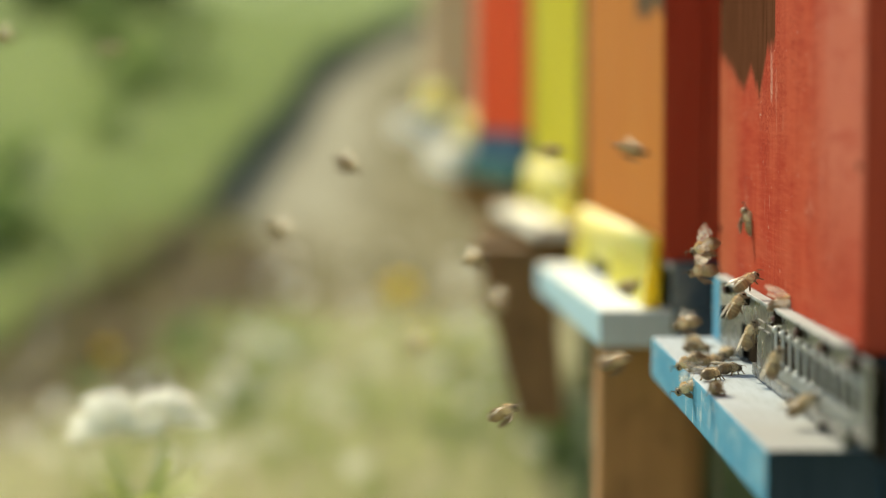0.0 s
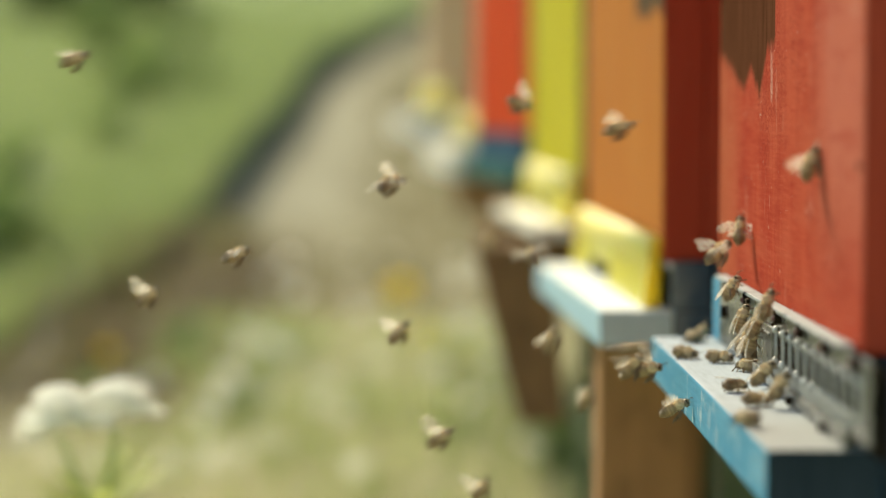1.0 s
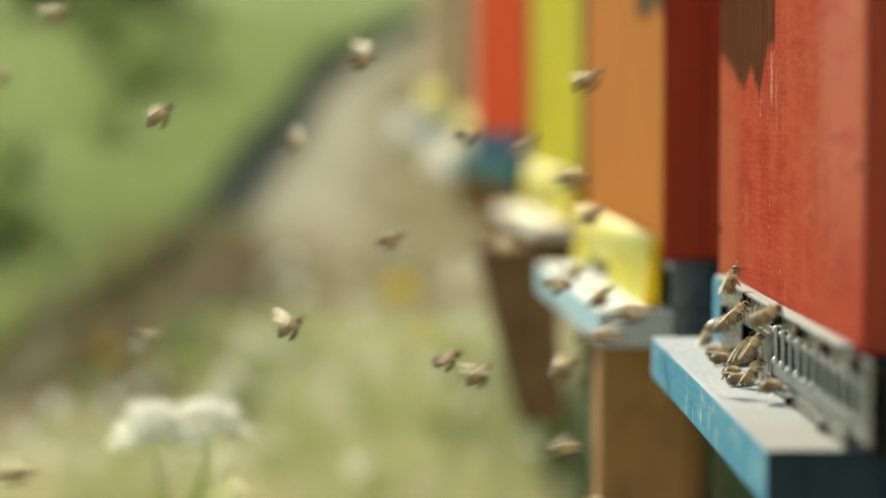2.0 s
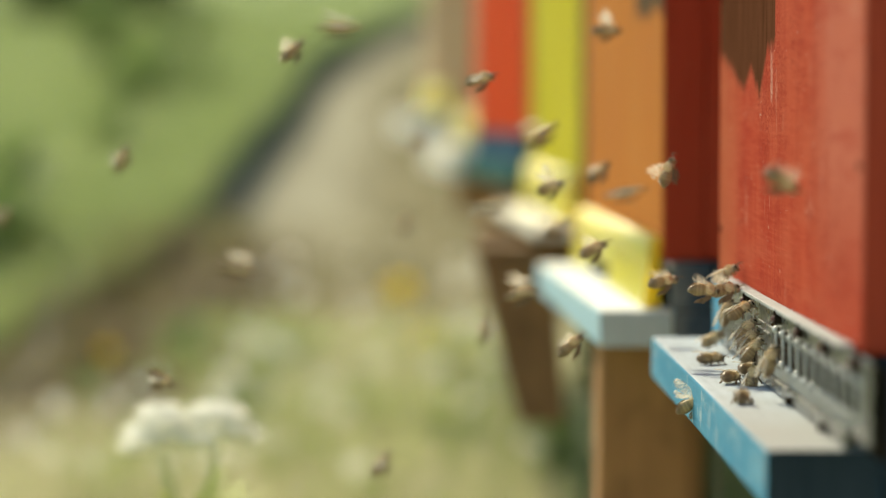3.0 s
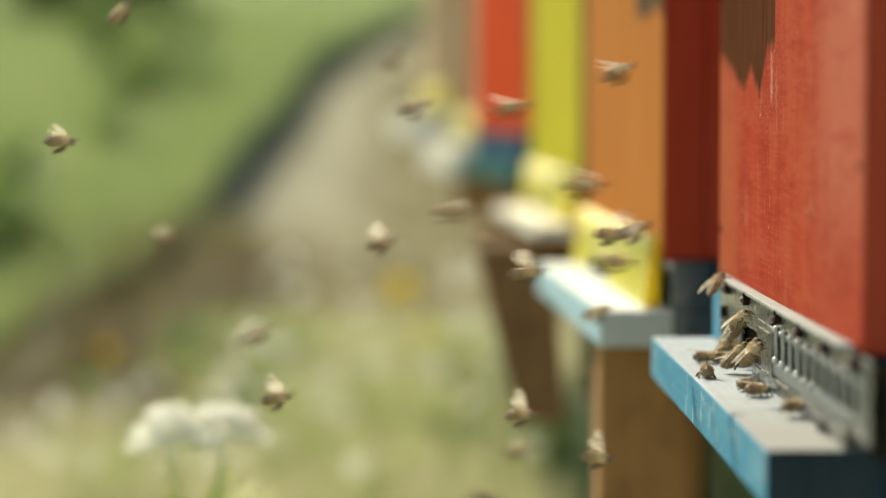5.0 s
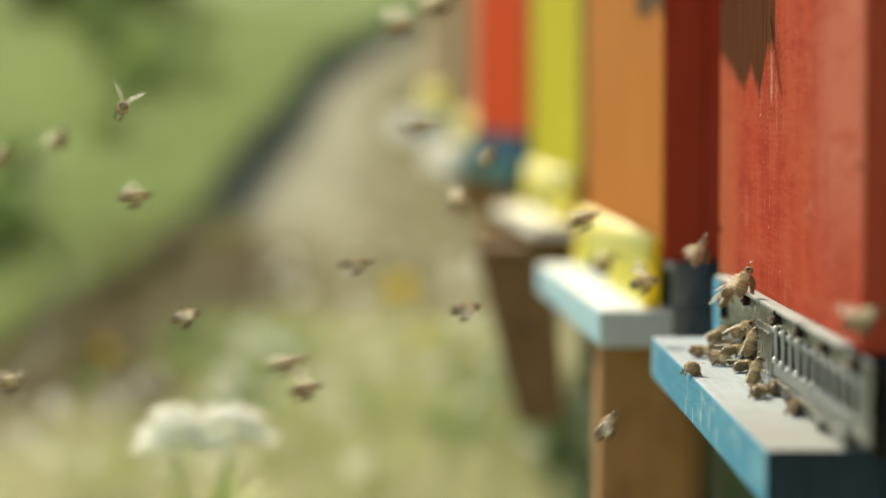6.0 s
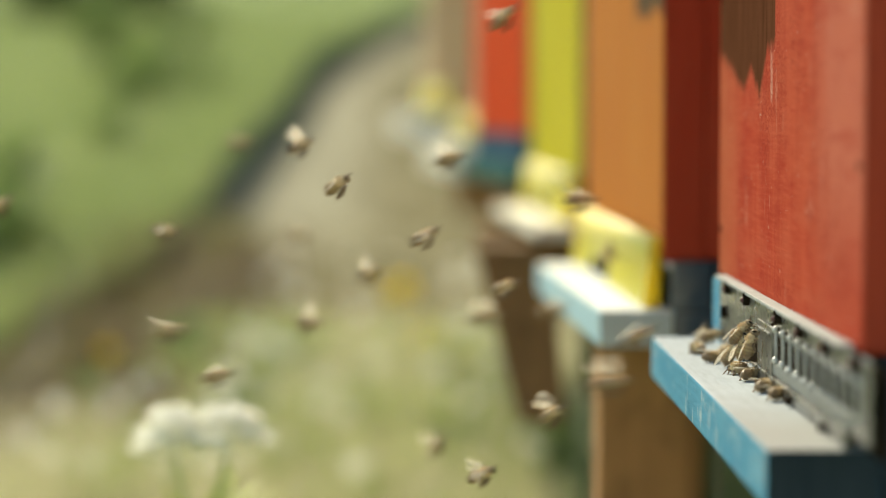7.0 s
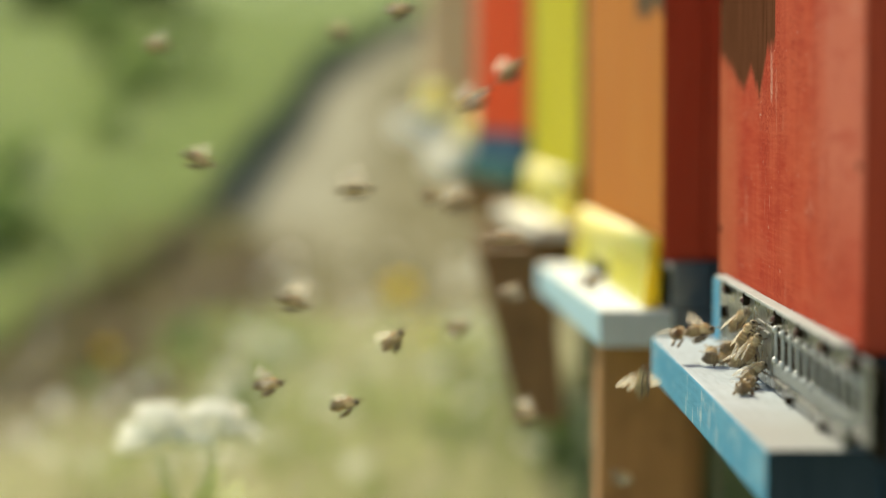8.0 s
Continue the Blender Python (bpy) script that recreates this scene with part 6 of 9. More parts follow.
    fly(14, [
        (0.00, 0.1427, 0.950, 0.2246, 5, 16, 22), (0.07, 0.1454, 0.950, 0.2250, 5, 16, 22), (0.25, 0.1100, 0.913, 0.2260, 18, 20, 21), (0.43, 0.1382, 0.880, 0.2533, -19, 70, -3),
        (0.57, 0.1401, 0.880, 0.2565, -19, 70, -3), (0.75, 0.1100, 0.874, 0.2707, -15, 29, 18), (0.93, 0.1383, 0.880, 0.2790, -22, 70, -10), (1.07, 0.1400, 0.880, 0.2822, -22, 70, -10),
        (1.25, 0.1100, 0.891, 0.2859, -5, -3, 18), (1.43, 0.0805, 0.652, 0.2754, -21, -2, 12), (1.57, 0.0844, 0.650, 0.2754, -21, -2, 12), (1.93, 0.0642, 0.951, 0.2203, -3, 7, 14),
        (2.07, 0.1058, 0.949, 0.2233, -3, 7, 14), (2.43, 0.0642, 0.951, 0.2534, -4, 7, -5), (2.57, 0.1058, 0.949, 0.2567, -4, 7, -5), (2.93, 0.1228, 1.000, 0.2255, -7, 11, -23),
        (3.07, 0.1282, 1.000, 0.2261, -7, 11, -23), (3.25, 0.1100, 1.012, 0.2088, 15, -5, 6), (3.43, 0.1033, 1.000, 0.2072, -10, -45, -19), (3.57, 0.1072, 1.000, 0.2048, -10, -45, -19),
        (3.75, 0.0988, 0.979, 0.2099, 15, 12, 12), (3.93, 0.1090, 0.950, 0.1890, -7, 10, 1), (4.07, 0.1145, 0.950, 0.1896, -7, 10, 1), (4.25, 0.1100, 0.956, 0.2257, -4, 50, 17),
        (4.43, 0.1015, 0.950, 0.2447, -20, 50, -12), (4.57, 0.1049, 0.950, 0.2472, -20, 50, -12), (4.93, 0.0723, 0.948, 0.2495, 15, 20, 20), (5.07, 0.0977, 0.952, 0.2552, 15, 20, 20),
        (5.43, 0.0762, 0.950, 0.2359, 9, 24, 2), (5.57, 0.0889, 0.950, 0.2392, 9, 24, 2), (5.93, 0.1376, 0.780, 0.2330, 17, 24, 2), (6.07, 0.1424, 0.780, 0.2344, 17, 24, 2),
        (6.25, 0.1075, 0.876, 0.1750, 5, 17, -25), (6.43, 0.0200, 0.995, 0.1077, 20, 19, 20), (6.57, 0.0762, 1.005, 0.1198, 20, 19, 20), (6.75, 0.0520, 1.005, 0.0999, -19, 9, 16),
        (6.93, 0.0280, 0.992, 0.1142, 51, -2, 12), (7.07, 0.0546, 1.008, 0.1134, 51, -2, 12), (7.25, 0.0612, 1.026, 0.1394, 23, 20, -2), (7.43, 0.0592, 1.049, 0.1833, 4, 23, -21),
        (7.57, 0.1170, 1.051, 0.1980, 4, 23, -21), (7.75, 0.0932, 1.039, 0.1828, -1, 22, -20), (7.93, 0.0913, 1.023, 0.1762, -71, 70, -3), (8.00, 0.0936, 1.020, 0.1880, -71, 70, -3),
    ])
    fly(15, [
        (0.00, 0.0047, 1.600, 0.1442, 3, 1, -16), (0.07, 0.0361, 1.601, 0.1445, 3, 1, -16), (0.25, 0.0048, 1.547, 0.1110, -4, 31, -3), (0.43, -0.0241, 1.498, 0.0968, 22, 35, 20),
        (0.57, -0.0029, 1.502, 0.1065, 22, 35, 20), (0.75, -0.0295, 1.447, 0.0618, 10, 18, 21), (0.93, -0.0732, 1.399, 0.0351, 5, 19, 25), (1.07, -0.0338, 1.401, 0.0435, 5, 19, 25),
        (1.25, -0.0701, 1.393, 0.0449, 8, 36, 22), (1.43, -0.0636, 1.403, 0.0395, -62, -3, -19), (1.57, -0.0571, 1.397, 0.0391, -62, -3, -19), (1.93, -0.1147, 1.368, 0.0830, 8, 1, -20),
        (2.07, -0.0731, 1.370, 0.0835, 8, 1, -20), (2.43, -0.1136, 1.294, 0.0614, 24, 34, -1), (2.57, -0.0816, 1.301, 0.0754, 24, 34, -1), (2.93, -0.0295, 1.199, 0.1146, 13, 56, -11),
        (3.07, -0.0067, 1.201, 0.1356, 13, 56, -11), (3.25, -0.0457, 1.305, 0.1024, 12, -3, -12), (3.43, -0.0876, 1.401, 0.0894, -16, 3, -19), (3.57, -0.0742, 1.399, 0.0899, -16, 3, -19),
        (3.75, -0.1163, 1.391, 0.0610, 21, 24, 17), (3.93, -0.1352, 1.400, 0.0381, 3, 17, 12), (4.07, -0.1218, 1.400, 0.0405, 3, 17, 12), (4.25, -0.1206, 1.412, 0.0411, -23, 7, 12),
        (4.43, -0.1342, 1.407, 0.0390, -93, 2, 9), (4.57, -0.1356, 1.393, 0.0395, -93, 2, 9), (4.93, -0.1476, 1.425, 0.0713, -23, -1, -7), (5.07, -0.1347, 1.422, 0.0712, -23, -1, -7),
        (5.43, -0.1854, 1.427, 0.0051, 13, 27, 11), (5.57, -0.1308, 1.434, 0.0223, 13, 27, 11), (5.93, -0.1557, 1.397, 0.0394, 83, -2, -2), (6.07, -0.1540, 1.403, 0.0391, 83, -2, -2),
        (6.25, -0.1465, 1.405, 0.0476, 13, 26, 21), (6.43, -0.1718, 1.402, 0.0356, -18, 26, 16), (6.57, -0.1478, 1.398, 0.0429, -18, 26, 16), (6.75, -0.2041, 1.396, 0.0409, 9, 14, 18),
        (6.93, -0.2324, 1.409, 0.0388, -61, 2, -7), (7.07, -0.2121, 1.391, 0.0397, -61, 2, -7), (7.25, -0.2492, 1.388, 0.0344, 7, 16, 24), (7.43, -0.2650, 1.414, 0.0386, -63, 2, 15),
        (7.57, -0.2364, 1.386, 0.0400, -63, 2, 15), (7.75, -0.2486, 1.410, 0.0361, -2, 0, 6), (7.93, -0.2538, 1.403, 0.0391, -72, 2, -7), (8.00, -0.2516, 1.400, 0.0393, -72, 2, -7),
    ])
    fly(16, [
        (0.00, 0.1183, 1.100, 0.2028, 187, -11, -0), (0.07, 0.1155, 1.100, 0.2025, 187, -11, -0), (0.25, 0.1070, 1.129, 0.2109, 257, 25, 14), (0.43, 0.1099, 1.151, 0.2455, 327, 25, -5),
        (0.57, 0.1141, 1.149, 0.2469, 327, 25, -5), (0.75, 0.1100, 1.098, 0.2549, 363, 35, -22), (0.93, 0.1375, 1.059, 0.2465, 433, 67, 19), (1.07, 0.1381, 1.061, 0.2496, 433, 67, 19),
        (1.25, 0.1100, 1.050, 0.2296, 372, 8, -20), (1.43, 0.1373, 1.060, 0.2369, 353, 70, 6), (1.57, 0.1392, 1.060, 0.2401, 353, 70, 6), (1.93, 0.0509, 1.105, 0.2661, 364, 1, -9),
        (2.07, 0.0928, 1.107, 0.2667, 364, 1, -9), (2.43, 0.0307, 1.079, 0.2244, 356, -1, -8), (2.57, 0.0726, 1.077, 0.2238, 356, -1, -8), (2.93, 0.1031, 1.050, 0.2253, 370, 10, -5),
        (3.07, 0.1085, 1.050, 0.2259, 370, 10, -5), (3.25, 0.0897, 1.051, 0.1953, 383, -6, 15), (3.43, 0.0666, 1.048, 0.1786, 378, -7, -22), (3.57, 0.0930, 1.052, 0.1767, 378, -7, -22),
        (3.75, 0.0844, 1.070, 0.1894, 347, 17, 17), (3.93, 0.1083, 1.100, 0.2134, 376, 17, -3), (4.07, 0.1134, 1.100, 0.2144, 376, 17, -3), (4.25, 0.1087, 1.086, 0.2331, 342, 16, 1),
        (4.43, 0.1162, 1.051, 0.2541, 338, 10, 16), (4.57, 0.1213, 1.049, 0.2547, 338, 10, 16), (4.93, 0.0123, 1.056, 0.2942, 348, 12, -10), (5.07, 0.0726, 1.050, 0.3020, 348, 12, -10),
        (5.43, 0.0728, 1.103, 0.3425, 351, 28, 20), (5.57, 0.0972, 1.101, 0.3505, 351, 28, 20), (5.93, 0.0682, 1.060, 0.3725, 281, 5, -12), (6.07, 0.0762, 1.040, 0.3748, 281, 5, -12),
        (6.25, 0.0824, 1.039, 0.2962, 339, 32, -21), (6.43, 0.1035, 1.050, 0.2448, 361, 33, -14), (6.57, 0.1082, 1.050, 0.2466, 361, 33, -14), (6.75, 0.0824, 1.078, 0.2608, 376, -3, 17),
        (6.93, 0.0550, 1.097, 0.2575, 378, 1, -3), (7.07, 0.0950, 1.103, 0.2579, 378, 1, -3), (7.25, 0.0689, 1.093, 0.2531, 337, 6, 21), (7.43, 0.0587, 1.101, 0.2412, 351, 3, -4),
        (7.57, 0.0863, 1.099, 0.2420, 351, 3, -4), (7.75, 0.0465, 1.111, 0.2483, 356, 1, -11), (7.93, 0.0117, 1.097, 0.2402, 369, -1, -21), (8.00, 0.0428, 1.100, 0.2399, 369, -1, -21),
    ])
    fly(17, [
        (0.00, 0.1108, 1.020, 0.1938, 173, -22, -25), (0.07, 0.1082, 1.020, 0.1931, 173, -22, -25), (0.25, 0.1004, 1.053, 0.1620, 103, 26, 4), (0.43, 0.0815, 1.075, 0.1458, 33, 25, 10),
        (0.57, 0.1133, 1.085, 0.1564, 33, 25, 10), (0.75, 0.1100, 1.054, 0.1587, 6, 26, -10), (0.93, 0.0986, 1.050, 0.1878, -21, 16, 17), (1.07, 0.1036, 1.050, 0.1888, -21, 16, 17),
        (1.25, 0.1100, 1.043, 0.1635, -0, 15, -7), (1.43, 0.1136, 1.050, 0.1371, -10, 70, -3), (1.57, 0.1155, 1.050, 0.1403, -10, 70, -3), (1.93, 0.0731, 1.078, 0.1276, -24, 10, 19),
        (2.07, 0.0857, 1.075, 0.1291, -24, 10, 19), (2.43, 0.0717, 0.975, 0.1706, -13, 19, -9), (2.57, 0.0974, 0.972, 0.1762, -13, 19, -9), (2.93, 0.1096, 1.000, 0.1793, -13, 28, 23),
        (3.07, 0.1144, 1.000, 0.1809, -13, 28, 23), (3.25, 0.1100, 0.999, 0.1770, 21, 21, -22), (3.43, 0.0910, 0.999, 0.1597, 18, 18, -16), (3.57, 0.1037, 1.001, 0.1623, 18, 18, -16),
        (3.75, 0.0949, 1.004, 0.1559, -25, 55, 18), (3.93, 0.0867, 1.002, 0.1469, -23, 55, -13), (4.07, 0.1013, 0.998, 0.1607, -23, 55, -13), (4.25, 0.1048, 1.005, 0.1665, -20, -3, -22),
        (4.43, 0.0906, 1.000, 0.1571, -20, 70, -3), (4.57, 0.0951, 1.000, 0.1649, -20, 70, -3), (4.93, 0.0728, 1.058, 0.1500, -13, -4, 15), (5.07, 0.0864, 1.056, 0.1494, -13, -4, 15),
        (5.43, 0.0243, 1.042, 0.1376, 2, 1, -13), (5.57, 0.0872, 1.043, 0.1384, 2, 1, -13), (5.93, 0.0716, 0.998, 0.1633, 22, 53, -14), (6.07, 0.0872, 1.002, 0.1767, 22, 53, -14),
        (6.25, 0.0941, 0.992, 0.1583, -19, 5, -14), (6.43, 0.0848, 1.000, 0.1525, 0, -1, 18), (6.57, 0.0988, 1.000, 0.1524, 0, -1, 18), (6.75, 0.0755, 0.951, 0.1688, -22, 12, -2),
        (6.93, 0.0446, 0.914, 0.1942, 24, 8, -22), (7.07, 0.1015, 0.926, 0.1997, 24, 8, -22), (7.25, 0.0683, 0.984, 0.2059, 22, 18, -25), (7.43, 0.0513, 1.050, 0.2056, -1, 19, 17),
        (7.57, 0.1107, 1.050, 0.2182, -1, 19, 17), (7.75, 0.0858, 1.059, 0.2060, -4, 6, -24), (7.93, 0.1116, 1.059, 0.2027, 66, 2, 7), (8.00, 0.1128, 1.060, 0.2027, 66, 2, 7),
    ])
    fly(18, [
        (0.00, 0.1086, 1.000, 0.1857, 184, -19, -5), (0.07, 0.1060, 1.000, 0.1852, 184, -19, -5), (0.25, 0.0967, 1.034, 0.1762, 114, 33, 19), (0.43, 0.0714, 1.046, 0.1826, 44, 33, -0),
        (0.57, 0.0882, 1.054, 0.1917, 44, 33, -0), (0.75, 0.0935, 1.029, 0.1794, -9, 18, -3), (0.93, 0.1027, 1.000, 0.1783, -1, 26, -11), (1.07, 0.1078, 1.000, 0.1797, -1, 26, -11),
        (1.25, 0.0851, 1.010, 0.1706, 13, 46, -10), (1.43, 0.0556, 0.999, 0.1524, 19, 45, -11), (1.57, 0.0649, 1.001, 0.1584, 19, 45, -11), (1.93, 0.0181, 1.036, 0.1819, 24, 36, 4),
        (2.07, 0.0388, 1.041, 0.1917, 24, 36, 4), (2.43, 0.0161, 0.990, 0.1570, 3, 15, -7), (2.57, 0.0296, 0.990, 0.1592, 3, 15, -7), (2.93, 0.0605, 1.049, 0.1957, 13, 41, -15),
        (3.07, 0.0708, 1.051, 0.2012, 13, 41, -15), (3.25, 0.0678, 1.040, 0.1933, 18, 31, -3), (3.43, 0.0695, 1.048, 0.1608, 22, 27, 6), (3.57, 0.0925, 1.052, 0.1685, 22, 27, 6),
        (3.75, 0.0889, 1.064, 0.1735, 9, 3, -18), (3.93, 0.1006, 1.100, 0.1756, 8, -3, -20), (4.07, 0.1062, 1.100, 0.1755, 8, -3, -20), (4.25, 0.0990, 1.102, 0.1851, 5, 15, 3),
        (4.43, 0.1135, 1.080, 0.2036, 16, 15, 6), (4.57, 0.1187, 1.080, 0.2045, 16, 15, 6), (4.93, 0.0722, 1.067, 0.2443, -24, 0, -20), (5.07, 0.0978, 1.061, 0.2444, -24, 0, -20),
        (5.43, 0.0661, 1.052, 0.2547, 5, 25, -23), (5.57, 0.1039, 1.053, 0.2655, 5, 25, -23), (5.93, 0.1247, 1.100, 0.2346, -5, 70, -15), (6.07, 0.1266, 1.100, 0.2377, -5, 70, -15),
        (6.25, 0.1100, 1.081, 0.2109, -14, 10, -20), (6.43, 0.1220, 1.080, 0.2044, -17, 6, 4), (6.57, 0.1273, 1.080, 0.2047, -17, 6, 4), (6.75, 0.0744, 1.090, 0.1642, -16, 18, 24),
        (6.93, 0.0367, 1.079, 0.0958, 11, 22, -12), (7.07, 0.0623, 1.081, 0.1020, 11, 22, -12), (7.25, 0.0645, 1.103, 0.1573, -12, 25, 9), (7.43, 0.1022, 1.100, 0.2009, -17, 22, -24),
        (7.57, 0.1072, 1.100, 0.2021, -17, 22, -24), (7.75, 0.0964, 1.114, 0.1572, -9, 17, -23), (7.93, 0.0641, 1.101, 0.0927, -13, 17, 14), (8.00, 0.0772, 1.100, 0.0951, -13, 17, 14),
    ])
    fly(19, [
        (0.00, -0.0982, 1.150, 0.0858, 20, 21, -16), (0.07, -0.0920, 1.151, 0.0873, 20, 21, -16), (0.25, -0.1018, 1.129, 0.1538, 16, -16, 24), (0.43, -0.1287, 1.098, 0.2384, 6, -18, -9),
        (0.57, -0.0692, 1.102, 0.2266, 6, -18, -9), (0.75, -0.0986, 1.082, 0.2431, 5, 19, 24), (0.93, -0.0807, 1.079, 0.2340, 18, 23, -14), (1.07, -0.0685, 1.081, 0.2373, 18, 23, -14),
        (1.25, -0.0484, 1.086, 0.2171, -13, -3, -18), (1.43, -0.0485, 1.080, 0.1770, 1, 2, 3), (1.57, -0.0205, 1.080, 0.1776, 1, 2, 3), (1.93, -0.0566, 1.087, 0.2015, 3, 34, -13),
        (2.07, -0.0449, 1.087, 0.2062, 3, 34, -13), (2.43, -0.0169, 1.066, 0.2400, 4, 24, -20), (2.57, 0.0214, 1.067, 0.2503, 4, 24, -20), (2.93, 0.0058, 1.106, 0.2522, -24, 10, 21),
        (3.07, 0.0625, 1.094, 0.2587, -24, 10, 21), (3.25, -0.0195, 1.132, 0.2496, -16, 4, -21), (3.43, -0.1031, 1.149, 0.2705, 9, 4, -25), (3.57, -0.0893, 1.151, 0.2711, 9, 4, -25),
        (3.75, -0.1419, 1.144, 0.2544, -16, 3, 4), (3.93, -0.1810, 1.130, 0.2564, -1, -3, 0), (4.07, -0.1530, 1.130, 0.2557, -1, -3, 0), (4.25, -0.1679, 1.138, 0.2759, -11, 32, 22),
        (4.43, -0.1771, 1.150, 0.3107, 6, 70, 13), (4.57, -0.1628, 1.150, 0.3343, 6, 70, 13), (4.93, -0.1436, 1.132, 0.3361, -10, 40, -0), (5.07, -0.1224, 1.131, 0.3469, -10, 40, -0),
        (5.43, -0.1433, 1.059, 0.3376, -7, -2, 0), (5.57, -0.1017, 1.057, 0.3368, -7, -2, 0), (5.93, -0.1243, 1.073, 0.2981, -77, 10, -21), (6.07, -0.1212, 1.067, 0.2995, -77, 10, -21),
        (6.25, -0.1142, 1.115, 0.3179, -9, 8, 18), (6.43, -0.1032, 1.149, 0.3081, 14, 70, 12), (6.57, -0.0893, 1.151, 0.3318, 14, 70, 12), (6.75, -0.1033, 1.180, 0.2730, 8, -8, -20),
        (6.93, -0.1265, 1.200, 0.2396, -4, -4, -1), (7.07, -0.0986, 1.200, 0.2384, -4, -4, -1), (7.25, -0.0765, 1.154, 0.2245, -5, -28, -10), (7.43, -0.0739, 1.128, 0.2320, 19, -32, 11),
        (7.57, -0.0516, 1.132, 0.2231, 19, -32, 11), (7.75, -0.0329, 1.120, 0.2352, 3, -2, -10), (7.93, -0.0525, 1.107, 0.2602, -25, 6, 20), (8.00, -0.0240, 1.100, 0.2621, -25, 6, 20),
    ])
    fly(20, [
        (0.00, -0.0983, 1.150, 0.3833, -21, 24, 24), (0.07, -0.0804, 1.147, 0.3884, -21, 24, 24), (0.25, -0.1105, 1.152, 0.3872, -7, 8, 14), (0.43, -0.1372, 1.165, 0.3820, -77, -4, 3),
        (0.57, -0.1226, 1.135, 0.3794, -77, -4, 3), (0.75, -0.1425, 1.121, 0.3572, -9, 26, 5), (0.93, -0.1543, 1.081, 0.3164, -8, 21, 4), (1.07, -0.1284, 1.079, 0.3225, -8, 21, 4),
        (1.25, -0.1210, 1.084, 0.3215, -1, 19, -17), (1.43, -0.0931, 1.083, 0.3014, -15, 18, -7), (1.57, -0.0546, 1.077, 0.3093, -15, 18, -7), (1.93, -0.1122, 1.050, 0.2908, -2, 40, 7),
        (2.07, -0.0907, 1.049, 0.3016, -2, 40, 7), (2.43, -0.0672, 1.096, 0.2960, -13, 30, 2), (2.57, -0.0317, 1.092, 0.3086, -13, 30, 2), (2.93, -0.0615, 1.102, 0.3325, -7, 0, 24),
        (3.07, 0.0011, 1.098, 0.3328, -7, 0, 24), (3.25, -0.0406, 1.108, 0.3305, 9, -2, 18), (3.43, -0.0627, 1.101, 0.3216, -6, 66, -5), (3.57, -0.0372, 1.099, 0.3561, -6, 66, -5),
        (3.75, -0.0775, 1.077, 0.3010, 4, 1, 2), (3.93, -0.0944, 1.079, 0.2650, 22, 3, -20), (4.07, -0.0815, 1.081, 0.2655, 22, 3, -20), (4.25, -0.0805, 1.083, 0.2828, -24, 37, 16),
        (4.43, -0.0663, 1.079, 0.3012, 23, 44, 21), (4.57, -0.0571, 1.081, 0.3070, 23, 44, 21), (4.93, -0.1521, 1.064, 0.2840, 17, -1, -17), (5.07, -0.1387, 1.066, 0.2837, 17, -1, -17),
        (5.43, -0.1021, 1.114, 0.2721, 9, 10, -1), (5.57, -0.0749, 1.116, 0.2750, 9, 10, -1), (5.93, -0.1315, 1.079, 0.2597, 5, 5, 9), (6.07, -0.1037, 1.081, 0.2612, 5, 5, 9),
        (6.25, -0.1285, 1.076, 0.2645, -1, 30, 11), (6.43, -0.1598, 1.075, 0.2495, 21, 31, -15), (6.57, -0.1094, 1.085, 0.2689, 21, 31, -15), (6.75, -0.1318, 1.092, 0.2175, 13, 11, -13),
        (6.93, -0.1316, 1.105, 0.1975, -20, 8, -16), (7.07, -0.0732, 1.095, 0.2031, -20, 8, -16), (7.25, -0.0625, 1.123, 0.1925, 9, -2, 9), (7.43, -0.0768, 1.127, 0.2027, 13, 6, -8),
        (7.57, -0.0157, 1.133, 0.2067, 13, 6, -8), (7.75, -0.0655, 1.096, 0.1920, -2, 1, -16), (7.93, -0.0675, 1.079, 0.1786, 12, 6, 18), (8.00, -0.0607, 1.080, 0.1790, 12, 6, 18),
    ])
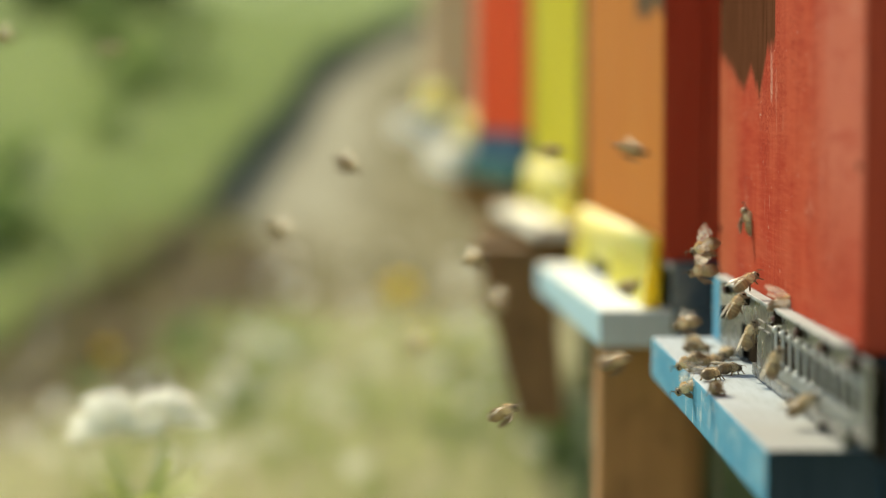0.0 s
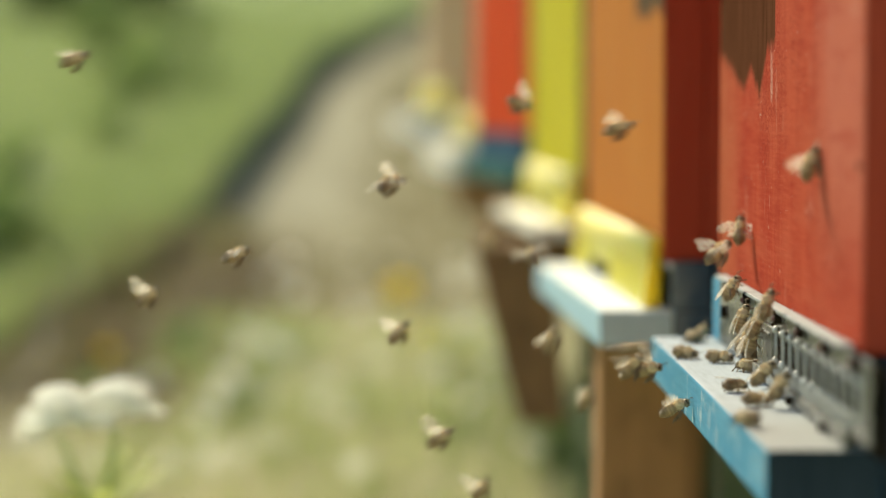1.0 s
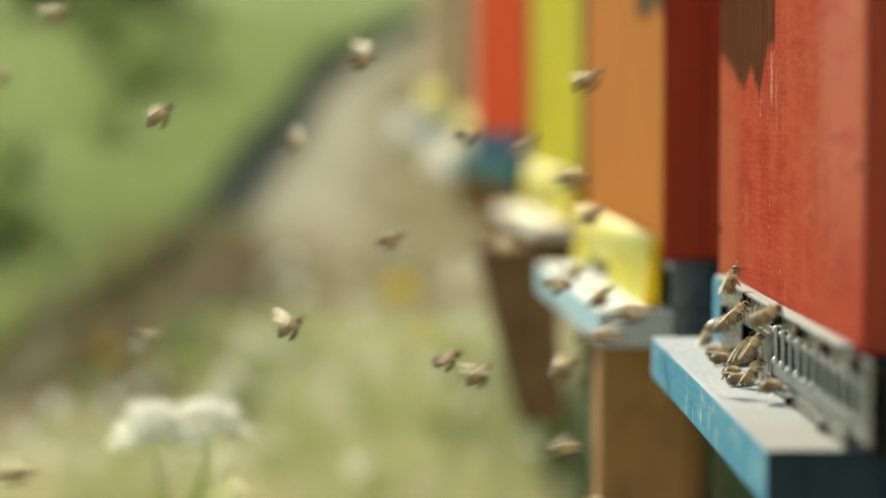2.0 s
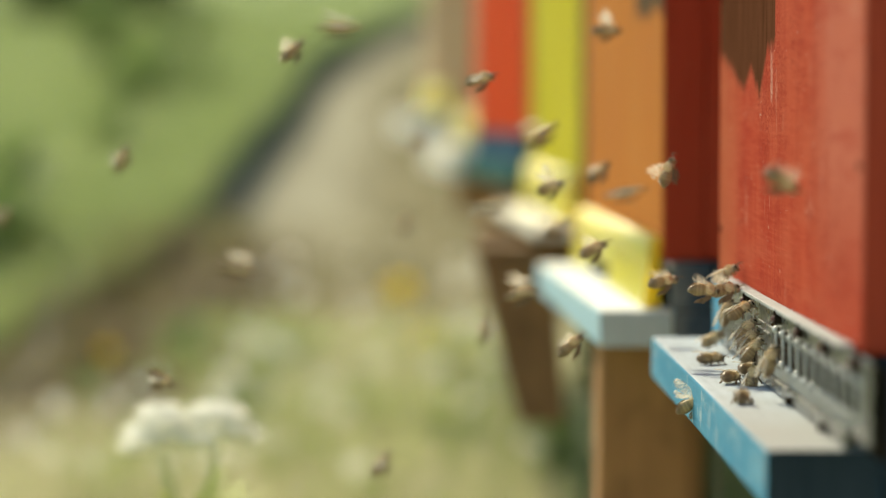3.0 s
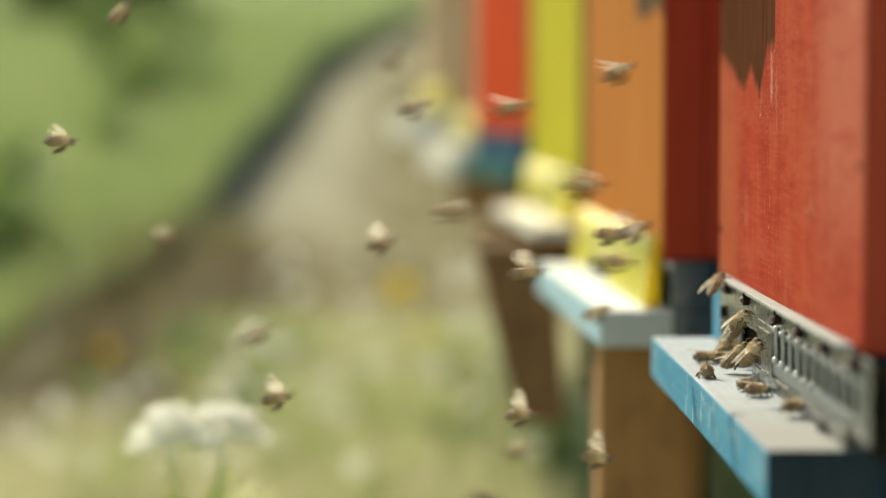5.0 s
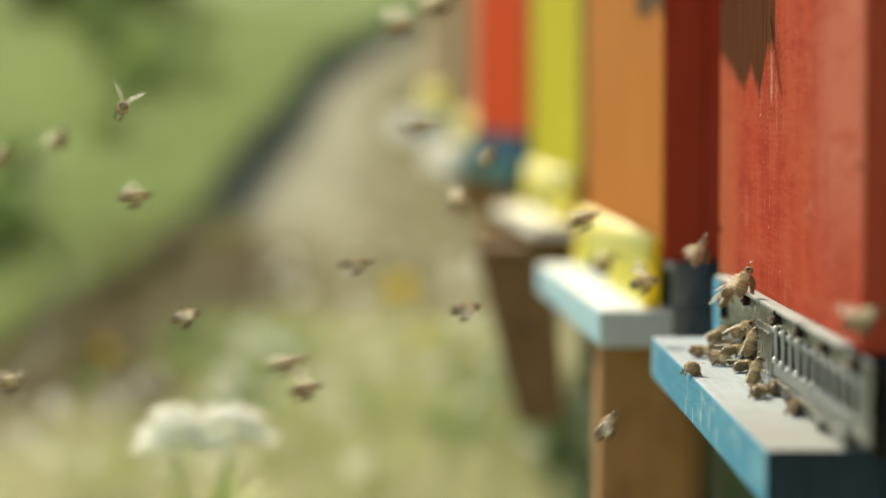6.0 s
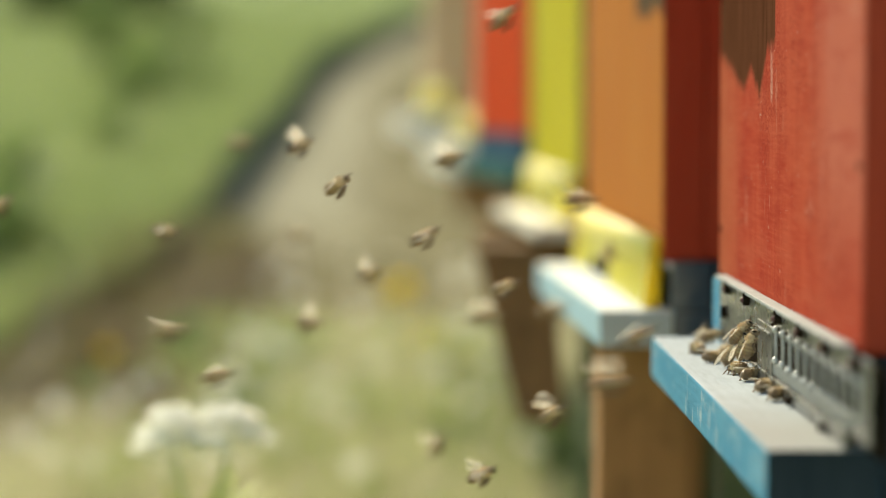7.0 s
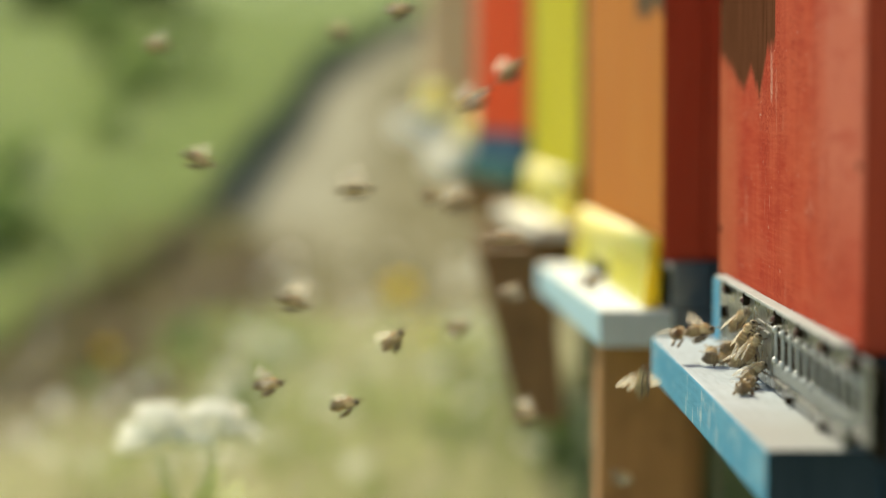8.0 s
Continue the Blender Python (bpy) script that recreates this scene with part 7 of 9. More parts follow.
    fly(21, [
        (0.00, -0.1674, 1.150, 0.0858, -21, 21, -15), (0.07, -0.1492, 1.147, 0.0904, -21, 21, -15), (0.25, -0.1683, 1.143, 0.0925, 15, 11, -9), (0.43, -0.1728, 1.134, 0.0839, 85, 6, 6),
        (0.57, -0.1670, 1.166, 0.0878, 85, 6, 6), (0.75, -0.1435, 1.137, 0.1405, 15, 43, 13), (0.93, -0.1239, 1.149, 0.2076, 14, 43, 14), (1.07, -0.1141, 1.151, 0.2134, 14, 43, 14),
        (1.25, -0.0769, 1.151, 0.2156, 18, 7, -14), (1.43, -0.0712, 1.153, 0.1954, -11, 15, -3), (1.57, -0.0116, 1.147, 0.2054, -11, 15, -3), (1.93, -0.1432, 1.168, 0.1938, -12, -13, 24),
        (2.07, -0.1031, 1.163, 0.1883, -12, -13, 24), (2.43, -0.1402, 1.099, 0.1903, -19, 30, 21), (2.57, -0.0887, 1.090, 0.2095, -19, 30, 21), (2.93, -0.1089, 1.152, 0.2290, -9, -19, -7),
        (3.07, -0.0500, 1.148, 0.2168, -9, -19, -7), (3.25, -0.0922, 1.142, 0.2232, -14, 35, 15), (3.43, -0.1148, 1.130, 0.2111, 1, 32, 12), (3.57, -0.0794, 1.130, 0.2247, 1, 32, 12),
        (3.75, -0.0994, 1.129, 0.1931, 19, 46, -9), (3.93, -0.1259, 1.149, 0.1846, 11, 51, 1), (4.07, -0.1002, 1.151, 0.2043, 11, 51, 1), (4.25, -0.0833, 1.110, 0.1833, 3, 12, -0),
        (4.43, -0.0532, 1.079, 0.1548, 13, 15, 5), (4.57, -0.0401, 1.081, 0.1571, 13, 15, 5), (4.93, -0.0650, 1.097, 0.1702, 12, 12, 6), (5.07, -0.0516, 1.099, 0.1719, 12, 12, 6),
        (5.43, -0.1467, 1.109, 0.1860, -5, 21, 12), (5.57, -0.1207, 1.108, 0.1921, -5, 21, 12), (5.93, -0.1058, 1.099, 0.2058, 20, 16, -7), (6.07, -0.0931, 1.101, 0.2081, 20, 16, -7),
        (6.25, -0.0912, 1.154, 0.2202, 13, 26, -16), (6.43, -0.0921, 1.202, 0.2471, -22, -45, 14), (6.57, -0.0737, 1.198, 0.2352, -22, -45, 14), (6.75, -0.0687, 1.261, 0.2012, -2, -4, 3),
        (6.93, -0.0666, 1.300, 0.1860, 1, -2, -22), (7.07, -0.0386, 1.300, 0.1854, 1, -2, -22), (7.25, -0.0608, 1.289, 0.2172, -11, 4, -0), (7.43, -0.0786, 1.298, 0.2620, 7, 2, 7),
        (7.57, -0.0161, 1.302, 0.2631, 7, 2, 7), (7.75, 0.0018, 1.304, 0.2207, -2, 34, -7), (7.93, 0.0415, 1.298, 0.1988, 24, 34, 14), (8.00, 0.0520, 1.300, 0.2035, 24, 34, 14),
    ])
    fly(22, [
        (0.00, -0.0523, 1.150, 0.3833, 4, 17, -11), (0.07, -0.0389, 1.151, 0.3857, 4, 17, -11), (0.25, -0.0637, 1.163, 0.3715, 2, 22, -4), (0.43, -0.1113, 1.152, 0.3771, -16, 25, -25),
        (0.57, -0.0869, 1.148, 0.3843, -16, 25, -25), (0.75, -0.0991, 1.140, 0.3905, -9, 19, -3), (0.93, -0.1555, 1.149, 0.3727, 4, 25, -24), (1.07, -0.0985, 1.151, 0.3887, 4, 25, -24),
        (1.25, -0.1302, 1.140, 0.3923, -3, 20, 8), (1.43, -0.1672, 1.154, 0.3746, -15, 19, -13), (1.57, -0.1094, 1.146, 0.3868, -15, 19, -13), (1.93, -0.1908, 1.201, 0.3327, -7, 35, -11),
        (2.07, -0.1397, 1.198, 0.3545, -7, 35, -11), (2.43, -0.1256, 1.148, 0.3310, 2, 19, -21), (2.57, -0.1123, 1.148, 0.3336, 2, 19, -21), (2.93, -0.0672, 1.149, 0.3193, 15, 44, -24),
        (3.07, -0.0476, 1.151, 0.3309, 15, 44, -24), (3.25, -0.0655, 1.175, 0.3213, -22, -1, 22), (3.43, -0.0852, 1.198, 0.3200, 20, 5, 13), (3.57, -0.0590, 1.202, 0.3215, 20, 5, 13),
        (3.75, -0.0570, 1.163, 0.2903, -0, 44, -11), (3.93, -0.0919, 1.130, 0.2315, -2, 44, 24), (4.07, -0.0464, 1.130, 0.2576, -2, 44, 24), (4.25, -0.0117, 1.126, 0.2307, -1, -10, -22),
        (4.43, 0.0034, 1.100, 0.2326, 1, -7, -22), (4.57, 0.0451, 1.100, 0.2298, 1, -7, -22), (4.93, -0.0925, 1.082, 0.1915, 9, 34, 22), (5.07, -0.0409, 1.086, 0.2126, 9, 34, 22),
        (5.43, -0.0579, 1.103, 0.2182, -14, 20, 1), (5.57, -0.0324, 1.100, 0.2240, -14, 20, 1), (5.93, -0.0806, 1.076, 0.1838, 18, 22, -12), (6.07, -0.0248, 1.084, 0.1976, 18, 22, -12),
        (6.25, -0.0426, 1.087, 0.2149, -13, -4, 3), (6.43, -0.0625, 1.081, 0.2180, -18, -1, -19), (6.57, -0.0492, 1.079, 0.2178, -18, -1, -19), (6.75, -0.0740, 1.097, 0.1926, 7, 11, 10),
        (6.93, -0.1050, 1.099, 0.1778, 5, 13, -11), (7.07, -0.0642, 1.101, 0.1832, 5, 13, -11), (7.25, -0.0690, 1.091, 0.1459, 12, 3, -15), (7.43, -0.0539, 1.099, 0.1375, 9, -2, 12),
        (7.57, -0.0263, 1.101, 0.1369, 9, -2, 12), (7.75, -0.0418, 1.077, 0.1620, -10, 15, -13), (7.93, -0.0347, 1.080, 0.1696, -7, 13, -5), (8.00, -0.0279, 1.080, 0.1705, -7, 13, -5),
    ])
    fly(23, [
        (0.00, -0.1909, 1.150, 0.0858, -10, 24, -12), (0.07, -0.1783, 1.149, 0.0892, -10, 24, -12), (0.25, -0.2148, 1.162, 0.0928, -4, -1, 19), (0.43, -0.2316, 1.165, 0.0841, -74, 5, 22),
        (0.57, -0.2139, 1.135, 0.0875, -74, 5, 22), (0.75, -0.2260, 1.149, 0.0742, -17, 21, -24), (0.93, -0.2525, 1.151, 0.0733, -5, 20, 23), (1.07, -0.1934, 1.149, 0.0860, -5, 20, 23),
        (1.25, -0.2167, 1.141, 0.0905, -21, 20, -1), (1.43, -0.2456, 1.149, 0.0833, 7, 17, 8), (1.57, -0.2191, 1.151, 0.0884, 7, 17, 8), (1.93, -0.2051, 1.097, 0.1334, 9, 10, 4),
        (2.07, -0.1439, 1.102, 0.1399, 9, 10, 4), (2.43, -0.1568, 1.178, 0.1610, -13, 13, 18), (2.57, -0.1169, 1.173, 0.1668, -13, 13, 18), (2.93, -0.1160, 1.130, 0.1766, -8, -27, 2),
        (3.07, -0.1036, 1.130, 0.1728, -8, -27, 2), (3.25, -0.0822, 1.127, 0.1837, 16, 22, 14), (3.43, -0.0896, 1.129, 0.1664, 6, 22, -6), (3.57, -0.0639, 1.131, 0.1728, 6, 22, -6),
        (3.75, -0.0601, 1.114, 0.1938, -16, 9, -19), (3.93, -0.0412, 1.079, 0.1931, 9, 14, 21), (4.07, -0.0278, 1.081, 0.1951, 9, 14, 21), (4.25, 0.0317, 1.083, 0.1718, 21, 11, 2),
        (4.43, 0.0589, 1.103, 0.1263, -17, 10, 1), (4.57, 0.0984, 1.097, 0.1308, -17, 10, 1), (4.93, 0.0033, 1.103, 0.1282, -6, -9, 16), (5.07, 0.0652, 1.100, 0.1225, -6, -9, 16),
        (5.43, -0.0107, 1.035, 0.1807, -15, 2, 8), (5.57, 0.0163, 1.032, 0.1815, -15, 2, 8), (5.93, -0.0592, 1.078, 0.1749, 11, 16, 17), (6.07, -0.0195, 1.082, 0.1817, 11, 16, 17),
        (6.25, 0.0018, 1.099, 0.1898, 25, 41, 12), (6.43, -0.0093, 1.100, 0.1682, -1, 38, 7), (6.57, 0.0405, 1.100, 0.1913, -1, 38, 7), (6.75, 0.0037, 1.102, 0.2106, 25, 31, -25),
        (6.93, -0.0057, 1.078, 0.2375, 15, 30, -9), (7.07, 0.0178, 1.082, 0.2459, 15, 30, -9), (7.25, 0.0169, 1.090, 0.2382, 14, 6, -10), (7.43, 0.0052, 1.100, 0.2416, -2, 5, 10),
        (7.57, 0.0680, 1.100, 0.2446, -2, 5, 10), (7.75, 0.0278, 1.117, 0.2503, 23, 25, 2), (7.93, -0.0063, 1.150, 0.2479, 2, 23, -20), (8.00, 0.0228, 1.150, 0.2553, 2, 23, -20),
    ])
    fly(24, [
        (0.00, -0.1785, 1.150, 0.3833, 15, 22, -20), (0.07, -0.1597, 1.152, 0.3881, 15, 22, -20), (0.25, -0.1841, 1.163, 0.3706, -3, -0, 16), (0.43, -0.1968, 1.144, 0.3805, 67, 1, -22),
        (0.57, -0.1860, 1.156, 0.3809, 67, 1, -22), (0.75, -0.1915, 1.159, 0.3763, 12, 22, 24), (0.93, -0.2200, 1.147, 0.3731, 12, 24, 23), (1.07, -0.1635, 1.153, 0.3883, 12, 24, 23),
        (1.25, -0.2019, 1.164, 0.3650, -6, 24, -2), (1.43, -0.2070, 1.202, 0.3240, -17, 25, 10), (1.57, -0.1827, 1.198, 0.3311, -17, 25, 10), (1.93, -0.2144, 1.245, 0.2853, 18, -1, 10),
        (2.07, -0.2011, 1.247, 0.2851, 18, -1, 10), (2.43, -0.1961, 1.269, 0.2693, 19, 24, 15), (2.57, -0.1419, 1.278, 0.2849, 19, 24, 15), (2.93, -0.1488, 1.251, 0.2623, -11, 66, 20),
        (3.07, -0.1323, 1.249, 0.2854, -11, 66, 20), (3.25, -0.0906, 1.329, 0.2272, -15, 4, 1), (3.43, -0.0785, 1.398, 0.1553, 17, 3, -5), (3.57, -0.0518, 1.402, 0.1562, 17, 3, -5),
        (3.75, -0.0703, 1.412, 0.1010, -1, 17, 18), (3.93, -0.0878, 1.400, 0.0367, -2, 18, -12), (4.07, -0.0612, 1.400, 0.0418, -2, 18, -12), (4.25, -0.0766, 1.404, 0.0516, 19, 19, 20),
        (4.43, -0.1107, 1.398, 0.0333, 8, 19, 23), (4.57, -0.0516, 1.402, 0.0453, 8, 19, 23), (4.93, -0.1378, 1.435, 0.0619, 21, 7, -19), (5.07, -0.0795, 1.446, 0.0662, 21, 7, -19),
        (5.43, -0.0746, 1.369, 0.0505, 23, 8, 15), (5.57, -0.0619, 1.372, 0.0517, 23, 8, 15), (5.93, -0.0952, 1.401, 0.0381, -11, 17, 9), (6.07, -0.0821, 1.399, 0.0405, -11, 17, 9),
        (6.25, -0.0860, 1.510, 0.0588, -19, 3, -16), (6.43, -0.0796, 1.600, 0.0778, 7, -3, -7), (6.57, -0.0658, 1.600, 0.0774, 7, -3, -7), (6.75, -0.0781, 1.601, 0.1515, 6, -0, -19),
        (6.93, -0.1034, 1.603, 0.2149, -12, 4, 18), (7.07, -0.0420, 1.597, 0.2174, -12, 4, 18), (7.25, -0.0557, 1.493, 0.2962, 10, 10, 13), (7.43, -0.0680, 1.403, 0.3979, -60, 5, 24),
        (7.57, -0.0610, 1.397, 0.3986, -60, 5, 24), (7.75, -0.1110, 1.363, 0.3786, 10, -0, -14), (7.93, -0.1563, 1.352, 0.3317, -12, -3, 18), (8.00, -0.1357, 1.350, 0.3310, -12, -3, 18),
    ])
    fly(25, [
        (0.00, -0.0612, 1.150, 0.0858, 20, 22, -21), (0.07, -0.0338, 1.155, 0.0928, 20, 22, -21), (0.25, -0.0676, 1.153, 0.0977, 0, 26, -2), (0.43, -0.1264, 1.154, 0.0776, -16, 26, -8),
        (0.57, -0.0718, 1.146, 0.0940, -16, 26, -8), (0.75, -0.0589, 1.164, 0.1280, 22, 49, 20), (0.93, -0.0180, 1.149, 0.1863, 14, 49, -2), (1.07, -0.0001, 1.151, 0.1990, 14, 49, -2),
        (1.25, 0.0013, 1.113, 0.1983, -17, 48, -3), (1.43, 0.0195, 1.098, 0.2004, 18, 51, 21), (1.57, 0.0448, 1.102, 0.2199, 18, 51, 21), (1.93, -0.0225, 1.156, 0.2355, 3, 18, -22),
        (2.07, 0.0041, 1.156, 0.2408, 3, 18, -22), (2.43, -0.0152, 1.125, 0.2449, 14, 8, -11), (2.57, 0.0452, 1.133, 0.2503, 14, 8, -11), (2.93, 0.0569, 1.151, 0.2602, -24, 21, 18),
        (3.07, 0.0688, 1.149, 0.2632, -24, 21, 18), (3.25, 0.0022, 1.185, 0.2274, -7, -25, -14), (3.43, -0.0740, 1.200, 0.1974, -1, -25, -21), (3.57, -0.0485, 1.200, 0.1904, -1, -25, -21),
        (3.75, -0.0666, 1.178, 0.2007, -14, 27, -1), (3.93, -0.0894, 1.150, 0.2099, -1, 70, 24), (4.07, -0.0798, 1.150, 0.2256, -1, 70, 24), (4.25, -0.0268, 1.154, 0.2376, 5, -1, 12),
        (4.43, -0.0098, 1.126, 0.2444, 22, 1, -6), (4.57, 0.0291, 1.134, 0.2448, 22, 1, -6), (4.93, -0.0263, 1.141, 0.2351, 15, 15, -12), (5.07, -0.0001, 1.145, 0.2395, 15, 15, -12),
        (5.43, -0.0721, 1.090, 0.2637, -19, 12, -20), (5.57, -0.0136, 1.080, 0.2713, -19, 12, -20), (5.93, -0.0259, 1.126, 0.2862, 13, 6, 17), (6.07, 0.0351, 1.134, 0.2904, 13, 6, 17),
        (6.25, 0.0105, 1.117, 0.2575, -8, 49, -22), (6.43, -0.0141, 1.131, 0.2056, -6, 49, 4), (6.57, 0.0268, 1.129, 0.2343, -6, 49, 4), (6.75, -0.0136, 1.173, 0.2619, 24, 20, 14),
        (6.93, -0.0565, 1.199, 0.2777, 17, 25, -10), (7.07, -0.0444, 1.201, 0.2813, 17, 25, -10), (7.25, -0.0335, 1.176, 0.2485, 7, -4, 21), (7.43, -0.0376, 1.131, 0.2414, -20, 2, 6),
        (7.57, -0.0244, 1.129, 0.2417, -20, 2, 6), (7.75, -0.0133, 1.148, 0.3045, -2, -2, 7), (7.93, -0.0175, 1.152, 0.3426, -20, 4, 0), (8.00, -0.0044, 1.150, 0.3432, -20, 4, 0),
    ])
    fly(26, [
        (0.00, 0.0343, 1.150, 0.3833, 7, 22, -16), (0.07, 0.0473, 1.151, 0.3864, 7, 22, -16), (0.25, 0.0628, 1.146, 0.3353, 4, 20, -5), (0.43, 0.0626, 1.151, 0.2924, -5, 17, -21),
        (0.57, 0.1226, 1.149, 0.3035, -5, 17, -21), (0.75, 0.0837, 1.158, 0.2768, 21, -6, 5), (0.93, 0.0547, 1.141, 0.2258, 91, 29, -18), (1.07, 0.0540, 1.159, 0.2382, 91, 29, -18),
        (1.25, 0.0703, 1.162, 0.2403, 21, 21, 12), (1.43, 0.0604, 1.151, 0.2399, -4, 20, 22), (1.57, 0.1196, 1.149, 0.2525, -4, 20, 22), (1.93, 0.0678, 1.177, 0.2443, -15, 32, -24),
        (2.07, 0.1022, 1.172, 0.2576, -15, 32, -24), (2.43, 0.0376, 1.127, 0.2870, -22, 18, 0), (2.57, 0.0625, 1.122, 0.2921, -22, 18, 0), (2.93, 0.0835, 1.200, 0.2652, -0, 44, -5),
        (3.07, 0.0936, 1.200, 0.2711, -0, 44, -5), (3.25, 0.0906, 1.288, 0.2433, -1, 32, -18), (3.43, 0.0719, 1.352, 0.1994, -10, 32, -20), (3.57, 0.1243, 1.348, 0.2196, -10, 32, -20),
        (3.75, 0.0899, 1.339, 0.2084, -14, 10, -21), (3.93, 0.0762, 1.303, 0.2029, -16, 12, -1), (4.07, 0.1157, 1.297, 0.2082, -16, 12, -1), (4.25, 0.0691, 1.304, 0.1295, 7, 17, -14),
        (4.43, 0.0414, 1.302, 0.0544, -13, 16, 10), (4.57, 0.0807, 1.298, 0.0614, -13, 16, 10), (4.93, 0.0372, 1.337, 0.1116, 15, 10, -14), (5.07, 0.0770, 1.343, 0.1161, 15, 10, -14),
        (5.43, 0.0402, 1.326, 0.1827, 9, 33, 0), (5.57, 0.0748, 1.329, 0.1966, 9, 33, 0), (5.93, 0.1017, 1.350, 0.2148, 3, 28, -13), (6.07, 0.1066, 1.350, 0.2164, 3, 28, -13),
        (6.25, 0.0789, 1.324, 0.1882, -12, -1, -2), (6.43, 0.0520, 1.299, 0.1698, 23, -3, 23), (6.57, 0.0649, 1.301, 0.1694, 23, -3, 23), (6.75, 0.0657, 1.310, 0.1799, -4, 20, -16),
        (6.93, 0.0458, 1.296, 0.1886, 17, 21, -25), (7.07, 0.1022, 1.304, 0.2020, 17, 21, -25), (7.25, 0.0717, 1.238, 0.2428, -9, 23, -2), (7.43, 0.0505, 1.200, 0.2644, -0, 24, -7),
        (7.57, 0.0888, 1.200, 0.2746, -0, 24, -7), (7.75, 0.0825, 1.252, 0.2389, 14, 10, 12), (7.93, 0.0748, 1.297, 0.2054, 15, 14, -4), (8.00, 0.0944, 1.300, 0.2085, 15, 14, -4),
    ])
    fly(27, [
        (0.00, -0.0540, 1.150, 0.3833, 11, 19, -0), (0.07, -0.0475, 1.151, 0.3846, 11, 19, -0), (0.25, -0.0748, 1.140, 0.3700, 5, 18, 11), (0.43, -0.0982, 1.164, 0.3797, -65, 3, 21),
        (0.57, -0.0717, 1.136, 0.3817, -65, 3, 21), (0.75, -0.0573, 1.132, 0.3117, 2, 11, -10), (0.93, -0.0212, 1.111, 0.2611, 72, 22, -14), (1.07, -0.0090, 1.129, 0.2704, 72, 22, -14),
        (1.25, -0.0103, 1.112, 0.2842, 7, -44, -15), (1.43, -0.0421, 1.120, 0.3068, -0, -37, -8), (1.57, 0.0083, 1.120, 0.2841, -0, -37, -8), (1.93, -0.0348, 1.134, 0.3189, 24, 3, 6),
        (2.07, -0.0092, 1.140, 0.3198, 24, 3, 6), (2.43, -0.0655, 1.152, 0.3148, 0, 7, 24), (2.57, -0.0031, 1.153, 0.3197, 0, 7, 24), (2.93, 0.0226, 1.101, 0.3106, -12, 15, -1),
        (3.07, 0.0358, 1.099, 0.3127, -12, 15, -1), (3.25, 0.0110, 1.114, 0.3220, 24, 6, -6), (3.43, -0.0273, 1.150, 0.3043, 5, 70, -17), (3.57, -0.0177, 1.150, 0.3201, 5, 70, -17),
        (3.75, 0.0025, 1.141, 0.3184, 4, -5, 21), (3.93, 0.0345, 1.151, 0.3364, -22, -13, -19), (4.07, 0.0472, 1.149, 0.3345, -22, -13, -19), (4.25, 0.0313, 1.113, 0.3290, 13, 19, -10),
        (4.43, 0.0245, 1.098, 0.3160, 15, 26, -20), (4.57, 0.0611, 1.102, 0.3270, 15, 26, -20), (4.93, -0.0171, 1.102, 0.2954, 12, 21, 11), (5.07, 0.0212, 1.106, 0.3046, 12, 21, 11),
        (5.43, -0.0668, 1.084, 0.3147, -10, 26, -11), (5.57, -0.0297, 1.081, 0.3258, -10, 26, -11), (5.93, -0.0342, 1.102, 0.3278, -7, 17, -6), (6.07, 0.0258, 1.098, 0.3386, -7, 17, -6),
        (6.25, -0.0083, 1.097, 0.3259, 16, -18, 1), (6.43, -0.0133, 1.080, 0.3088, -7, -14, 16), (6.57, 0.0002, 1.080, 0.3068, -7, -14, 16), (6.75, -0.0068, 1.078, 0.2733, 12, 31, 5),
        (6.93, -0.0348, 1.071, 0.2639, -18, 35, 0), (7.07, -0.0239, 1.069, 0.2687, -18, 35, 0), (7.25, -0.0126, 1.063, 0.2484, 15, 25, 18), (7.43, -0.0406, 1.076, 0.2022, 25, 16, -13),
        (7.57, -0.0040, 1.084, 0.2093, 25, 16, -13), (7.75, -0.0267, 1.080, 0.1984, 8, -18, -15), (7.93, -0.0691, 1.078, 0.2177, 11, -18, -20), (8.00, -0.0496, 1.080, 0.2138, 11, -18, -20),
    ])
